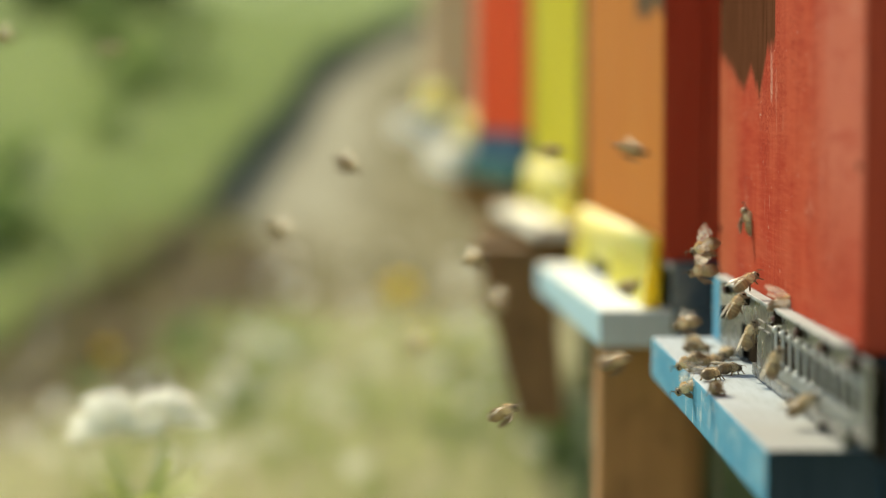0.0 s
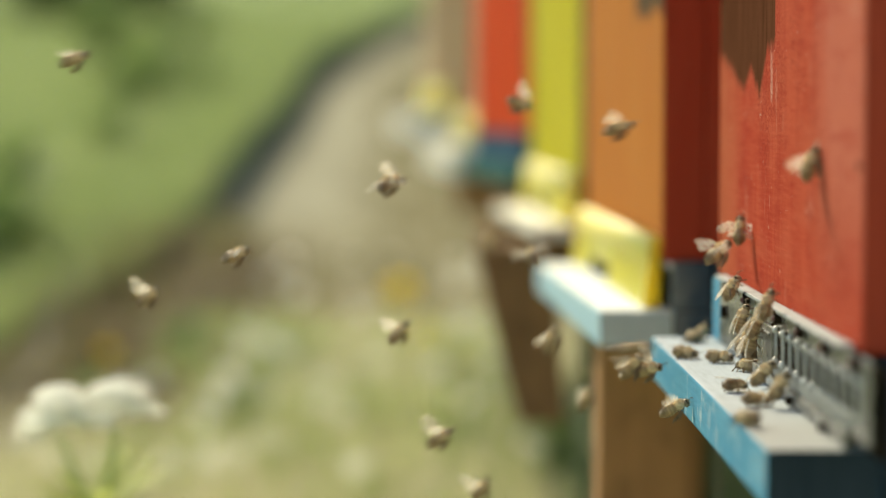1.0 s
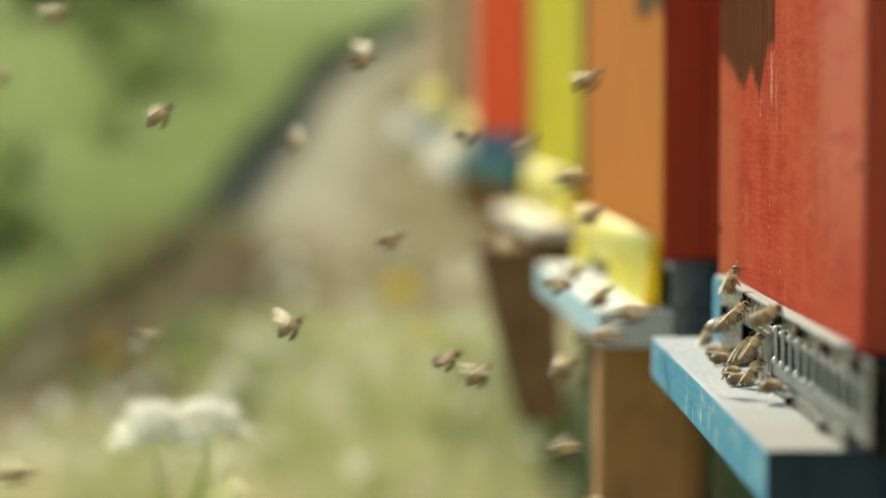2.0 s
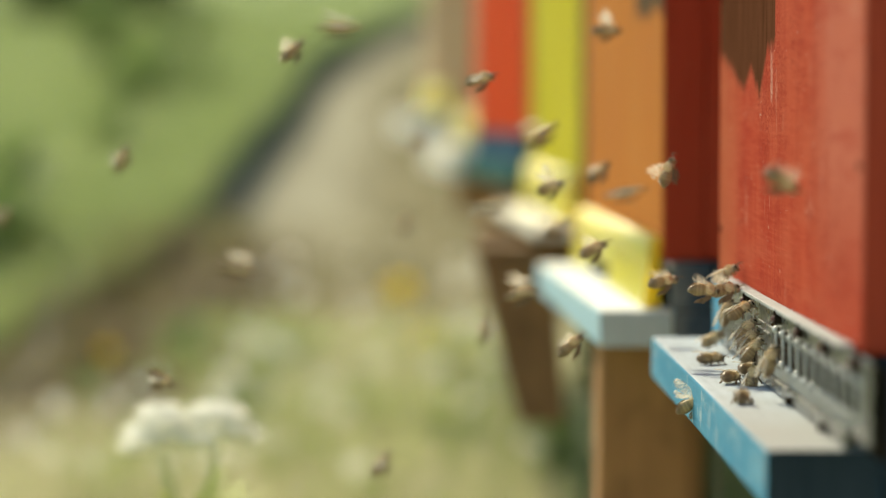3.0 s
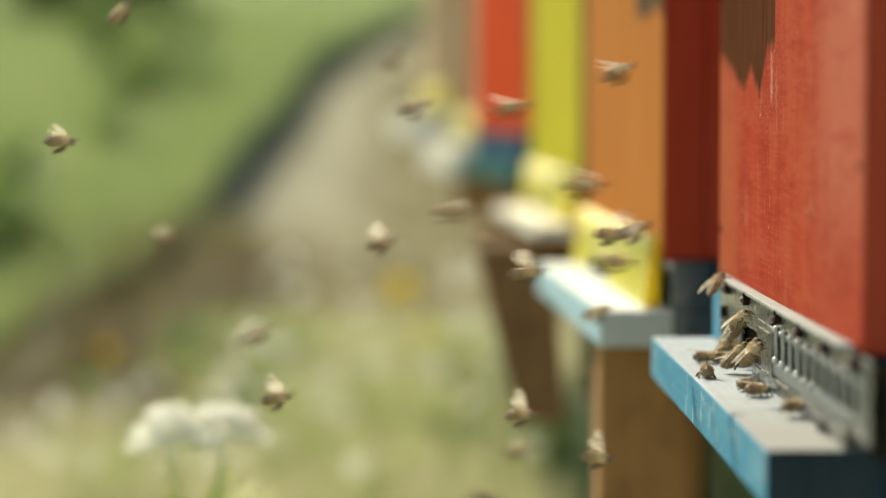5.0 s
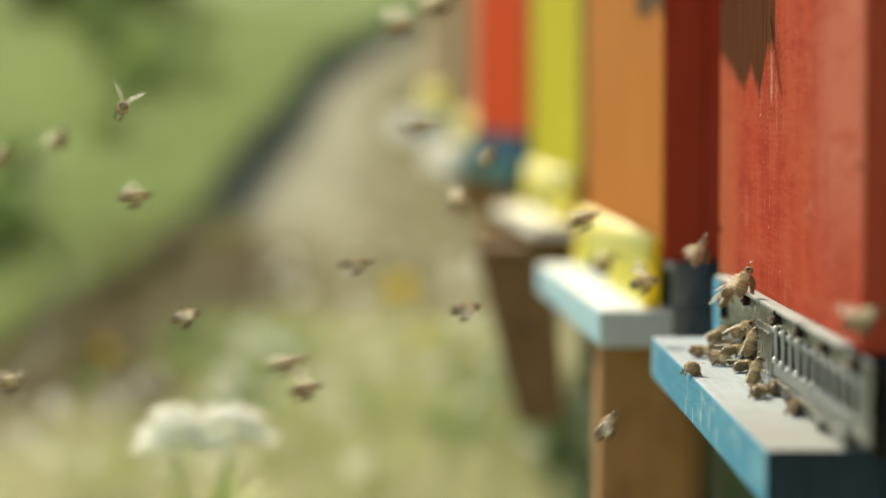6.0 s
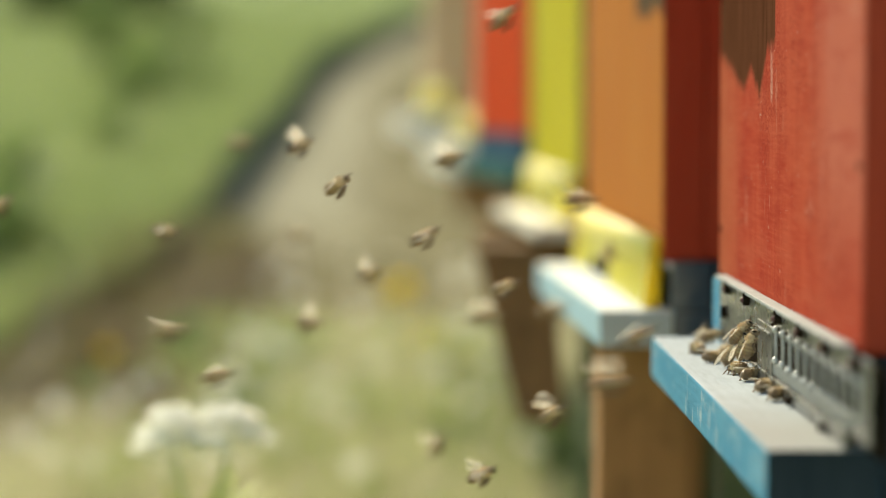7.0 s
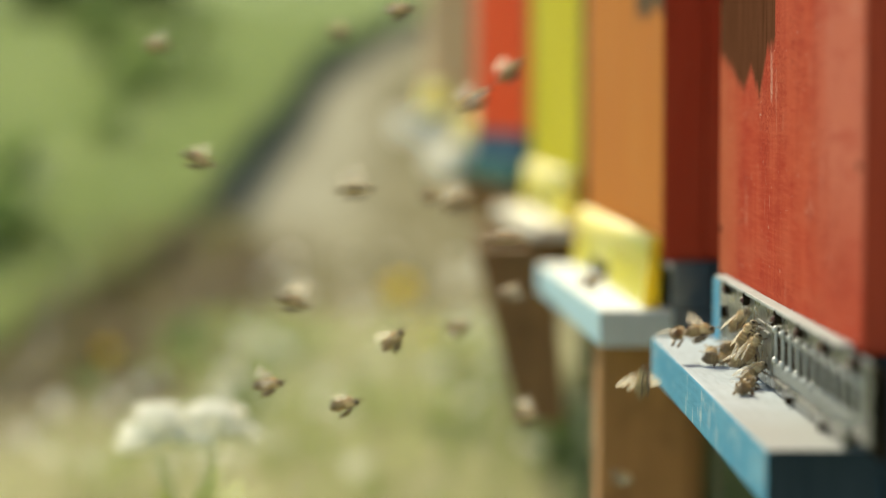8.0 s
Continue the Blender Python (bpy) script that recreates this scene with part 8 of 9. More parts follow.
    fly(28, [
        (0.00, -0.1998, 1.150, 0.3833, -16, 25, 4), (0.07, -0.1937, 1.149, 0.3851, -16, 25, 4), (0.25, -0.2113, 1.163, 0.3776, -25, 17, 16), (0.43, -0.2150, 1.150, 0.3774, 1, 23, -16),
        (0.57, -0.1892, 1.150, 0.3840, 1, 23, -16), (0.75, -0.2398, 1.150, 0.3677, 23, 17, -3), (0.93, -0.2675, 1.146, 0.3753, 25, 26, -24), (1.07, -0.2331, 1.154, 0.3861, 25, 26, -24),
        (1.25, -0.2277, 1.146, 0.3818, 7, 22, 4), (1.43, -0.2245, 1.147, 0.3713, 77, 1, -22), (1.57, -0.2214, 1.153, 0.3715, 77, 1, -22), (1.93, -0.2304, 1.197, 0.3506, 25, 17, -21),
        (2.07, -0.2182, 1.200, 0.3530, 25, 17, -21), (2.43, -0.2683, 1.213, 0.3305, -22, 43, 1), (2.57, -0.2259, 1.205, 0.3565, -22, 43, 1), (2.93, -0.2418, 1.149, 0.3534, 8, 25, -8),
        (3.07, -0.2041, 1.151, 0.3642, 8, 25, -8), (3.25, -0.2147, 1.158, 0.3713, 0, 18, 14), (3.43, -0.2520, 1.154, 0.3618, -14, 18, -4), (3.57, -0.1939, 1.146, 0.3734, -14, 18, -4),
        (3.75, -0.1887, 1.117, 0.3252, 6, 43, -14), (3.93, -0.1723, 1.077, 0.2858, 17, 45, -12), (4.07, -0.1299, 1.083, 0.3127, 17, 45, -12), (4.25, -0.1860, 1.086, 0.2913, -14, -4, -24),
        (4.43, -0.2173, 1.074, 0.3098, 56, 2, -23), (4.57, -0.2015, 1.086, 0.3103, 56, 2, -23), (4.93, -0.1958, 1.041, 0.2809, 18, 17, 13), (5.07, -0.1703, 1.046, 0.2858, 18, 17, 13),
        (5.43, -0.1925, 1.034, 0.2351, 9, 28, -18), (5.57, -0.1680, 1.036, 0.2430, 9, 28, -18), (5.93, -0.1874, 1.103, 0.1763, -25, 12, -6), (6.07, -0.1625, 1.097, 0.1797, -25, 12, -6),
        (6.25, -0.2030, 1.110, 0.1734, 17, 25, -24), (6.43, -0.2318, 1.096, 0.1815, 22, 18, -9), (6.57, -0.1947, 1.104, 0.1892, 22, 18, -9), (6.75, -0.2128, 1.145, 0.2249, -7, 37, 19),
        (6.93, -0.2090, 1.201, 0.2444, -4, 37, 5), (7.07, -0.1754, 1.199, 0.2595, -4, 37, 5), (7.25, -0.1454, 1.126, 0.2746, -19, 0, -14), (7.43, -0.1357, 1.074, 0.3071, -20, -3, -9),
        (7.57, -0.0963, 1.066, 0.3059, -20, -3, -9), (7.75, -0.0958, 1.071, 0.3033, -22, -19, 4), (7.93, -0.1111, 1.100, 0.2798, 1, -25, -20), (8.00, -0.0920, 1.100, 0.2745, 1, -25, -20),
    ])
    fly(29, [
        (0.00, 0.0123, 1.150, 0.3833, 18, 26, 16), (0.07, 0.0243, 1.152, 0.3870, 18, 26, 16), (0.25, 0.0125, 1.137, 0.3820, -23, 16, -20), (0.43, -0.0309, 1.149, 0.3752, 8, 26, 9),
        (0.57, 0.0065, 1.151, 0.3862, 8, 26, 9), (0.75, -0.0133, 1.133, 0.3169, 8, 6, 22), (0.93, -0.0123, 1.121, 0.2648, -9, 13, -0), (1.07, 0.0012, 1.119, 0.2667, -9, 13, -0),
        (1.25, 0.0303, 1.124, 0.3042, 1, 5, 17), (1.43, 0.0541, 1.099, 0.3243, 6, -2, 21), (1.57, 0.0959, 1.101, 0.3237, 6, -2, 21), (1.93, 0.0256, 1.125, 0.2716, 12, 35, 7),
        (2.07, 0.0760, 1.130, 0.2934, 12, 35, 7), (2.43, 0.0437, 1.040, 0.2988, 16, 31, -22), (2.57, 0.0785, 1.045, 0.3116, 16, 31, -22), (2.93, 0.0358, 1.097, 0.2736, 13, 45, 20),
        (3.07, 0.0794, 1.103, 0.3002, 13, 45, 20), (3.25, 0.0456, 1.112, 0.2880, -4, 12, -19), (3.43, 0.0286, 1.096, 0.2640, 16, 9, 15), (3.57, 0.0882, 1.104, 0.2702, 16, 9, 15),
        (3.75, 0.0255, 1.094, 0.2519, 25, 4, 13), (3.93, -0.0183, 1.097, 0.2581, 15, 4, 25), (4.07, 0.0222, 1.103, 0.2597, 15, 4, 25), (4.25, 0.0282, 1.089, 0.2423, 16, 5, -19),
        (4.43, 0.0263, 1.080, 0.2238, -0, 0, 22), (4.57, 0.0893, 1.080, 0.2241, -0, 0, 22), (4.93, 0.0343, 1.027, 0.2291, 9, 7, -7), (5.07, 0.0617, 1.029, 0.2313, 9, 7, -7),
        (5.43, -0.0024, 1.031, 0.2140, 22, 26, 4), (5.57, 0.0326, 1.038, 0.2250, 22, 26, 4), (5.93, -0.0375, 1.083, 0.2281, -14, 11, 20), (6.07, 0.0025, 1.077, 0.2330, -14, 11, 20),
        (6.25, 0.0365, 1.055, 0.2257, 11, 9, -3), (6.43, 0.0674, 1.053, 0.1915, -19, 10, -6), (6.57, 0.1064, 1.047, 0.1960, -19, 10, -6), (6.75, 0.0735, 1.044, 0.1963, 7, 35, -15),
        (6.93, 0.0488, 1.052, 0.1668, -22, 32, 10), (7.07, 0.0707, 1.048, 0.1758, -22, 32, 10), (7.25, 0.0720, 1.078, 0.1880, 18, 11, 12), (7.43, 0.0465, 1.079, 0.2201, 11, 2, 13),
        (7.57, 0.0740, 1.081, 0.2206, 11, 2, 13), (7.75, 0.0514, 1.079, 0.1703, -6, 18, -21), (7.93, -0.0119, 1.082, 0.0907, -8, 25, 7), (8.00, 0.0162, 1.080, 0.0989, -8, 25, 7),
    ])
    # crawling bees: seconds, place, turn, climb (90 on the upright sheet), lean
    crawl(0, [
        (0.00, 0.1345, 0.9917, 0.2280, 22, 35, 0), (0.50, 0.1345, 0.9917, 0.2313, 45, 35, 0), (0.75, 0.1335, 1.0450, 0.1900, -5, 1, 0), (1.00, 0.1520, 1.0450, 0.1900, 6, -2, 0),
        (1.25, 0.1335, 1.0450, 0.1900, 5, 1, 0), (1.50, 0.1334, 1.0445, 0.1900, 63, 0, 0), (2.02, 0.1311, 1.0499, 0.1900, 26, -0, 0), (2.55, 0.1252, 1.0526, 0.1900, 0, 0, 0),
        (3.00, 0.1268, 1.0514, 0.1900, 18, 2, 0), (3.25, 0.1335, 1.0450, 0.1900, -7, 1, 0), (3.50, 0.1520, 1.0450, 0.1900, 8, -1, 0), (3.75, 0.1335, 1.0450, 0.1900, -4, 1, 0),
        (4.00, 0.1160, 1.0678, 0.1900, -11, 2, 0), (4.50, 0.1193, 1.0445, 0.1900, 40, 1, 0), (5.03, 0.1256, 1.0574, 0.1900, 24, -1, 0), (5.55, 0.1273, 1.0663, 0.1900, 4, -0, 0),
        (6.00, 0.1270, 1.0799, 0.1900, -6, -0, 0), (6.50, 0.1346, 1.0922, 0.1900, -33, -3, 0), (7.00, 0.1345, 1.1434, 0.1938, 33, 75, 0), (7.25, 0.1335, 1.0450, 0.1900, -1, -0, 0),
        (7.50, 0.1520, 1.0450, 0.1900, -3, 2, 0), (7.75, 0.1335, 1.0450, 0.1900, 6, -3, 0), (8.00, 0.1364, 1.0678, 0.1900, -56, 1, 0),
    ])
    crawl(1, [
        (0.00, 0.1345, 1.0170, 0.2181, 9, 62, 0), (0.50, 0.1345, 0.9917, 0.2135, -8, 75, 0), (1.00, 0.1345, 1.0000, 0.2150, 7, 75, 0), (1.50, 0.1345, 0.9917, 0.2157, -5, 62, 0),
        (2.02, 0.1325, 0.9975, 0.2159, -19, 50, 0), (2.55, 0.1323, 0.9972, 0.2148, -18, 35, 0), (3.00, 0.1345, 1.0033, 0.2158, 5, 35, 0), (3.50, 0.1345, 1.0000, 0.2060, -9, 75, 0),
        (4.00, 0.1345, 0.9676, 0.2047, -8, 75, 0), (4.50, 0.1345, 0.9676, 0.2014, -1, 35, 0), (5.03, 0.1335, 0.9629, 0.2029, 6, 50, 0), (5.55, 0.1345, 0.9650, 0.1976, 1, 62, 0),
        (6.00, 0.1345, 0.9599, 0.1979, -8, 75, 0), (6.50, 0.1345, 0.9676, 0.1981, 0, 35, 0), (7.00, 0.1339, 0.9511, 0.1900, 64, 1, 0), (7.50, 0.1298, 0.9417, 0.1900, 85, -1, 0),
        (8.00, 0.1245, 0.9417, 0.1900, 74, -1, 0),
    ])
    crawl(2, [
        (0.00, 0.1345, 0.9755, 0.2105, -21, 75, 0), (0.50, 0.1301, 0.9511, 0.1900, 52, 1, 0), (1.00, 0.1259, 0.9060, 0.1900, 27, -2, 0), (1.25, 0.1335, 1.0450, 0.1900, -2, 3, 0),
        (1.50, 0.1520, 1.0450, 0.1900, 3, 3, 0), (2.25, 0.1335, 1.0450, 0.1900, 0, 1, 0), (3.00, 0.1360, 1.0114, 0.1900, 56, 0, 0), (3.50, 0.1182, 1.0050, 0.1900, 21, 1, 0),
        (3.75, 0.1335, 1.0450, 0.1900, 1, -2, 0), (4.00, 0.1520, 1.0450, 0.1900, 4, 1, 0), (4.25, 0.1335, 1.0450, 0.1900, -4, -1, 0), (4.50, 0.1358, 1.0445, 0.1900, -20, -0, 0),
        (5.03, 0.1337, 1.0476, 0.1900, -70, 3, 0), (5.55, 0.1345, 1.0453, 0.1900, -37, 2, 0), (6.00, 0.1299, 1.0445, 0.1900, -43, -2, 0), (6.50, 0.1334, 1.0445, 0.1900, -46, -2, 0),
        (7.00, 0.1343, 1.0799, 0.1900, -126, -0, 0), (7.50, 0.1345, 1.0717, 0.1956, -46, 62, 0), (8.00, 0.1268, 1.0678, 0.1900, -104, -2, 0),
    ])
    crawl(3, [
        (0.00, 0.1345, 0.9088, 0.2064, -23, 75, 0), (0.50, 0.1345, 0.8885, 0.2005, -4, 75, 0), (1.00, 0.1345, 0.8952, 0.1987, -14, 62, 0), (1.50, 0.1345, 0.9158, 0.1964, -11, 35, 0),
        (2.02, 0.1316, 0.9166, 0.1933, 57, 0, 0), (2.55, 0.1286, 0.9183, 0.1946, 81, -2, 0), (3.00, 0.1206, 0.9147, 0.1900, 73, 0, 0), (3.50, 0.1345, 0.9088, 0.1992, -7, 62, 0),
        (4.00, 0.1345, 0.8692, 0.2007, -14, 35, 0), (4.50, 0.1345, 0.8692, 0.1978, -11, 75, 0), (5.03, 0.1337, 0.8754, 0.1914, 58, -1, 0), (5.55, 0.1345, 0.8799, 0.1950, 74, -1, 0),
        (6.00, 0.1344, 0.8810, 0.1900, 85, 0, 0), (6.50, 0.1345, 0.8859, 0.1900, 89, -3, 0), (6.75, 0.1335, 1.0450, 0.1900, 9, -1, 0), (7.00, 0.1520, 1.0450, 0.1900, 7, 1, 0),
        (7.25, 0.1335, 1.0450, 0.1900, 4, -1, 0), (7.50, 0.1334, 1.0445, 0.1900, -11, -1, 0), (8.00, 0.1287, 1.0445, 0.1900, 2, -2, 0),
    ])
    crawl(4, [
        (0.00, 0.1265, 1.1177, 0.1900, -64, 0, 0), (0.50, 0.1345, 1.1500, 0.1945, 16, 75, 0), (1.00, 0.1345, 1.1500, 0.1939, 29, 62, 0), (1.50, 0.1345, 1.1500, 0.1932, 38, 35, 0),
        (2.25, 0.1335, 1.0450, 0.1900, 1, 2, 0), (3.00, 0.1520, 1.0450, 0.1900, 1, 2, 0), (3.25, 0.1335, 1.0450, 0.1900, 7, -0, 0), (3.50, 0.1360, 1.0114, 0.1900, 87, -2, 0),
        (4.00, 0.1225, 1.0222, 0.1900, 101, 1, 0), (4.50, 0.1155, 1.0008, 0.1900, 88, 1, 0), (5.03, 0.1170, 1.0009, 0.1900, 92, 1, 0), (5.55, 0.1170, 1.0085, 0.1900, 90, 1, 0),
        (6.00, 0.1121, 1.0114, 0.1900, 100, 2, 0), (6.50, 0.1212, 1.0114, 0.1900, 92, -1, 0), (7.00, 0.1303, 1.0114, 0.1900, 115, 1, 0), (7.50, 0.1301, 1.0008, 0.1900, 94, 0, 0),
        (8.00, 0.1345, 0.9676, 0.1949, 19, 35, 0),
    ])
    crawl(5, [
        (0.00, 0.1328, 1.0678, 0.1900, -121, -1, 0), (0.50, 0.1145, 1.1414, 0.1900, -120, -1, 0), (1.00, 0.1269, 1.1445, 0.1900, -115, 2, 0), (1.50, 0.1356, 1.1309, 0.1900, -116, 1, 0),
        (2.02, 0.1345, 1.1244, 0.1955, -36, 75, 0), (2.55, 0.1316, 1.1134, 0.1948, -30, 35, 0), (3.00, 0.1345, 1.1013, 0.1947, -36, 35, 0), (3.50, 0.1345, 1.0814, 0.2129, -16, 35, 0),
        (4.00, 0.1346, 1.1445, 0.1900, -96, 0, 0), (4.25, 0.1335, 1.0450, 0.1900, -16, 1, 0), (4.50, 0.1520, 1.0450, 0.1900, 5, -3, 0), (5.25, 0.1335, 1.0450, 0.1900, -5, 3, 0),
        (6.00, 0.1363, 1.0222, 0.1900, 45, 3, 0), (6.50, 0.1345, 1.0170, 0.1952, -31, 75, 0), (7.00, 0.1345, 1.0346, 0.1969, -33, 62, 0), (7.50, 0.1122, 1.0332, 0.1900, -27, -3, 0),
        (8.00, 0.1345, 1.0000, 0.1970, -28, 35, 0),
    ])
    crawl(6, [
        (0.00, 0.1292, 1.0114, 0.1900, 34, 3, 0), (0.50, 0.1345, 0.9755, 0.1973, -28, 75, 0), (1.00, 0.1345, 0.9373, 0.1982, -7, 50, 0), (1.50, 0.1345, 0.9599, 0.1968, -32, 62, 0),
        (2.02, 0.1342, 0.9609, 0.1970, -12, 62, 0), (2.55, 0.1345, 0.9669, 0.1964, -31, 75, 0), (3.00, 0.1345, 0.9676, 0.1949, -32, 75, 0), (3.50, 0.1291, 0.9289, 0.1900, 48, -3, 0),
        (4.00, 0.1330, 0.9417, 0.1900, 65, -1, 0), (4.50, 0.1362, 0.9417, 0.1900, 69, 0, 0), (5.03, 0.1300, 0.9363, 0.1900, 40, -2, 0), (5.55, 0.1337, 0.9357, 0.1900, 49, 2, 0),
        (6.00, 0.1296, 0.9325, 0.1900, 63, 2, 0), (6.50, 0.1330, 0.9417, 0.1900, 73, -0, 0), (7.00, 0.1356, 0.9235, 0.1900, 56, -2, 0), (7.25, 0.1335, 1.0450, 0.1900, 4, -2, 0),
        (7.50, 0.1520, 1.0450, 0.1900, -8, -2, 0), (7.75, 0.1335, 1.0450, 0.1900, -2, -3, 0), (8.00, 0.1345, 1.0084, 0.2120, -33, 50, 0),
    ])
    crawl(7, [
        (0.00, 0.1187, 0.9905, 0.1900, 53, -0, 0), (0.50, 0.1140, 0.9511, 0.1900, 37, 3, 0), (1.00, 0.1236, 0.9511, 0.1900, 39, -1, 0), (1.50, 0.1338, 0.9704, 0.1900, 56, -1, 0),
        (2.02, 0.1275, 0.9730, 0.1900, 43, 2, 0), (2.55, 0.1266, 0.9802, 0.1900, 45, 0, 0), (3.00, 0.1252, 0.9803, 0.1900, 56, -2, 0), (3.50, 0.1203, 0.9417, 0.1900, 51, -2, 0),
        (4.00, 0.1290, 0.9511, 0.1900, 59, 1, 0), (4.50, 0.1292, 0.9606, 0.1900, 71, 3, 0), (5.03, 0.1296, 0.9560, 0.1900, 42, -0, 0), (5.55, 0.1333, 0.9496, 0.1900, 67, -1, 0),
        (6.00, 0.1362, 0.9417, 0.1900, 80, -0, 0), (6.50, 0.1338, 0.9704, 0.1900, 74, -3, 0), (7.00, 0.1343, 0.9905, 0.1900, 54, 1, 0), (7.50, 0.1358, 0.9803, 0.1900, 74, -0, 0),
        (8.00, 0.1292, 0.9606, 0.1900, 71, 2, 0),
    ])
    crawl(8, [
        (0.00, 0.1140, 0.9417, 0.1900, 81, 1, 0), (0.50, 0.1345, 0.9228, 0.2060, 7, 35, 0), (1.00, 0.1345, 0.9300, 0.2262, 3, 75, 0), (1.50, 0.1345, 0.9373, 0.2256, 17, 50, 0),
        (2.02, 0.1345, 0.9287, 0.2195, -1, 35, 0), (2.55, 0.1345, 0.9260, 0.2099, -0, 62, 0), (3.00, 0.1345, 0.9228, 0.2060, 20, 75, 0), (3.50, 0.1345, 0.9088, 0.2064, 5, 35, 0),
        (4.00, 0.1345, 0.9088, 0.2013, 5, 50, 0), (4.50, 0.1345, 0.9228, 0.2018, 12, 62, 0), (5.25, 0.1335, 1.0450, 0.1900, 4, -0, 0), (6.00, 0.1520, 1.0450, 0.1900, -6, -1, 0),
        (6.50, 0.1520, 1.0450, 0.1900, -3, 1, 0), (7.00, 0.1520, 1.0450, 0.1900, 7, 2, 0), (7.50, 0.1520, 1.0450, 0.1900, -1, -0, 0), (8.00, 0.1520, 1.0450, 0.1900, -6, -0, 0),
    ])
    crawl(9, [
        (0.00, 0.1345, 0.8446, 0.1968, 13, 35, 0), (0.50, 0.1319, 0.8651, 0.1900, 92, -1, 0), (1.00, 0.1124, 0.8497, 0.1900, 123, -3, 0), (1.50, 0.1196, 0.8573, 0.1900, 111, -1, 0),
        (2.25, 0.1335, 1.0450, 0.1900, 31, 2, 0), (3.00, 0.1520, 1.0450, 0.1900, 1, 1, 0), (3.25, 0.1335, 1.0450, 0.1900, 4, -0, 0), (3.50, 0.1345, 1.0170, 0.1975, 23, 75, 0),
        (4.00, 0.1345, 1.0000, 0.1970, 20, 35, 0), (4.50, 0.1345, 1.0084, 0.2041, 22, 62, 0), (5.03, 0.1345, 1.0111, 0.2112, 12, 62, 0), (5.55, 0.1331, 1.0168, 0.2192, 32, 50, 0),
        (6.00, 0.1345, 1.0257, 0.2232, 7, 35, 0), (6.50, 0.1345, 1.0084, 0.2052, 29, 35, 0), (7.00, 0.1345, 1.0033, 0.2079, 7, 50, 0), (7.50, 0.1345, 1.0084, 0.2097, 19, 75, 0),
        (8.00, 0.1345, 0.9917, 0.2056, 10, 75, 0),
    ])
    crawl(10, [
        (0.00, 0.1520, 1.0450, 0.1900, -1, 1, 0), (0.25, 0.1335, 1.0450, 0.1900, 0, 2, 0), (0.50, 0.1197, 1.0799, 0.1900, -72, -1, 0), (1.00, 0.1182, 1.0726, 0.1900, -37, 1, 0),
        (1.50, 0.1292, 1.1309, 0.1900, -105, 0, 0), (2.25, 0.1335, 1.0450, 0.1900, -25, 1, 0), (3.00, 0.1520, 1.0450, 0.1900, 5, -0, 0), (3.50, 0.1520, 1.0450, 0.1900, 1, 2, 0),
        (4.00, 0.1520, 1.0450, 0.1900, 7, -0, 0), (4.25, 0.1335, 1.0450, 0.1900, -2, 0, 0), (4.50, 0.1345, 1.0528, 0.1998, -5, 62, 0), (5.03, 0.1345, 1.0606, 0.1962, 8, 62, 0),
        (5.55, 0.1345, 1.0699, 0.1995, 4, 62, 0), (6.00, 0.1345, 1.0717, 0.2000, -8, 35, 0), (6.50, 0.1345, 1.0717, 0.2005, 5, 75, 0), (7.00, 0.1248, 1.0922, 0.1900, -75, 2, 0),
        (7.50, 0.1337, 1.1048, 0.1900, -96, -1, 0), (7.75, 0.1335, 1.0450, 0.1900, -16, -1, 0), (8.00, 0.1520, 1.0450, 0.1900, -7, 3, 0),
    ])
    crawl(11, [
        (0.00, 0.1520, 1.0450, 0.1900, 3, 2, 0), (0.25, 0.1335, 1.0450, 0.1900, -2, 1, 0), (0.50, 0.1314, 1.0560, 0.1900, -20, -1, 0), (1.00, 0.1314, 1.0560, 0.1900, -19, 1, 0),
        (1.50, 0.1345, 1.0717, 0.2017, 35, 62, 0), (2.02, 0.1345, 1.0617, 0.2060, 26, 35, 0), (2.55, 0.1318, 1.0557, 0.2121, 27, 35, 0), (3.00, 0.1345, 1.0528, 0.2133, 24, 75, 0),
        (3.50, 0.1345, 1.0346, 0.1992, 13, 75, 0), (4.00, 0.1345, 1.0717, 0.1980, 25, 35, 0), (4.50, 0.1345, 1.0717, 0.2233, 18, 75, 0), (5.03, 0.1308, 1.0629, 0.2230, 32, 50, 0),
        (5.55, 0.1345, 1.0568, 0.2200, 34, 35, 0), (6.00, 0.1345, 1.0528, 0.2188, 32, 50, 0), (6.25, 0.1335, 1.0450, 0.1900, 6, -2, 0), (6.50, 0.1520, 1.0450, 0.1900, -5, -2, 0),
        (7.00, 0.1520, 1.0450, 0.1900, -8, 1, 0), (7.50, 0.1520, 1.0450, 0.1900, 6, -2, 0), (8.00, 0.1520, 1.0450, 0.1900, -2, -3, 0),
    ])
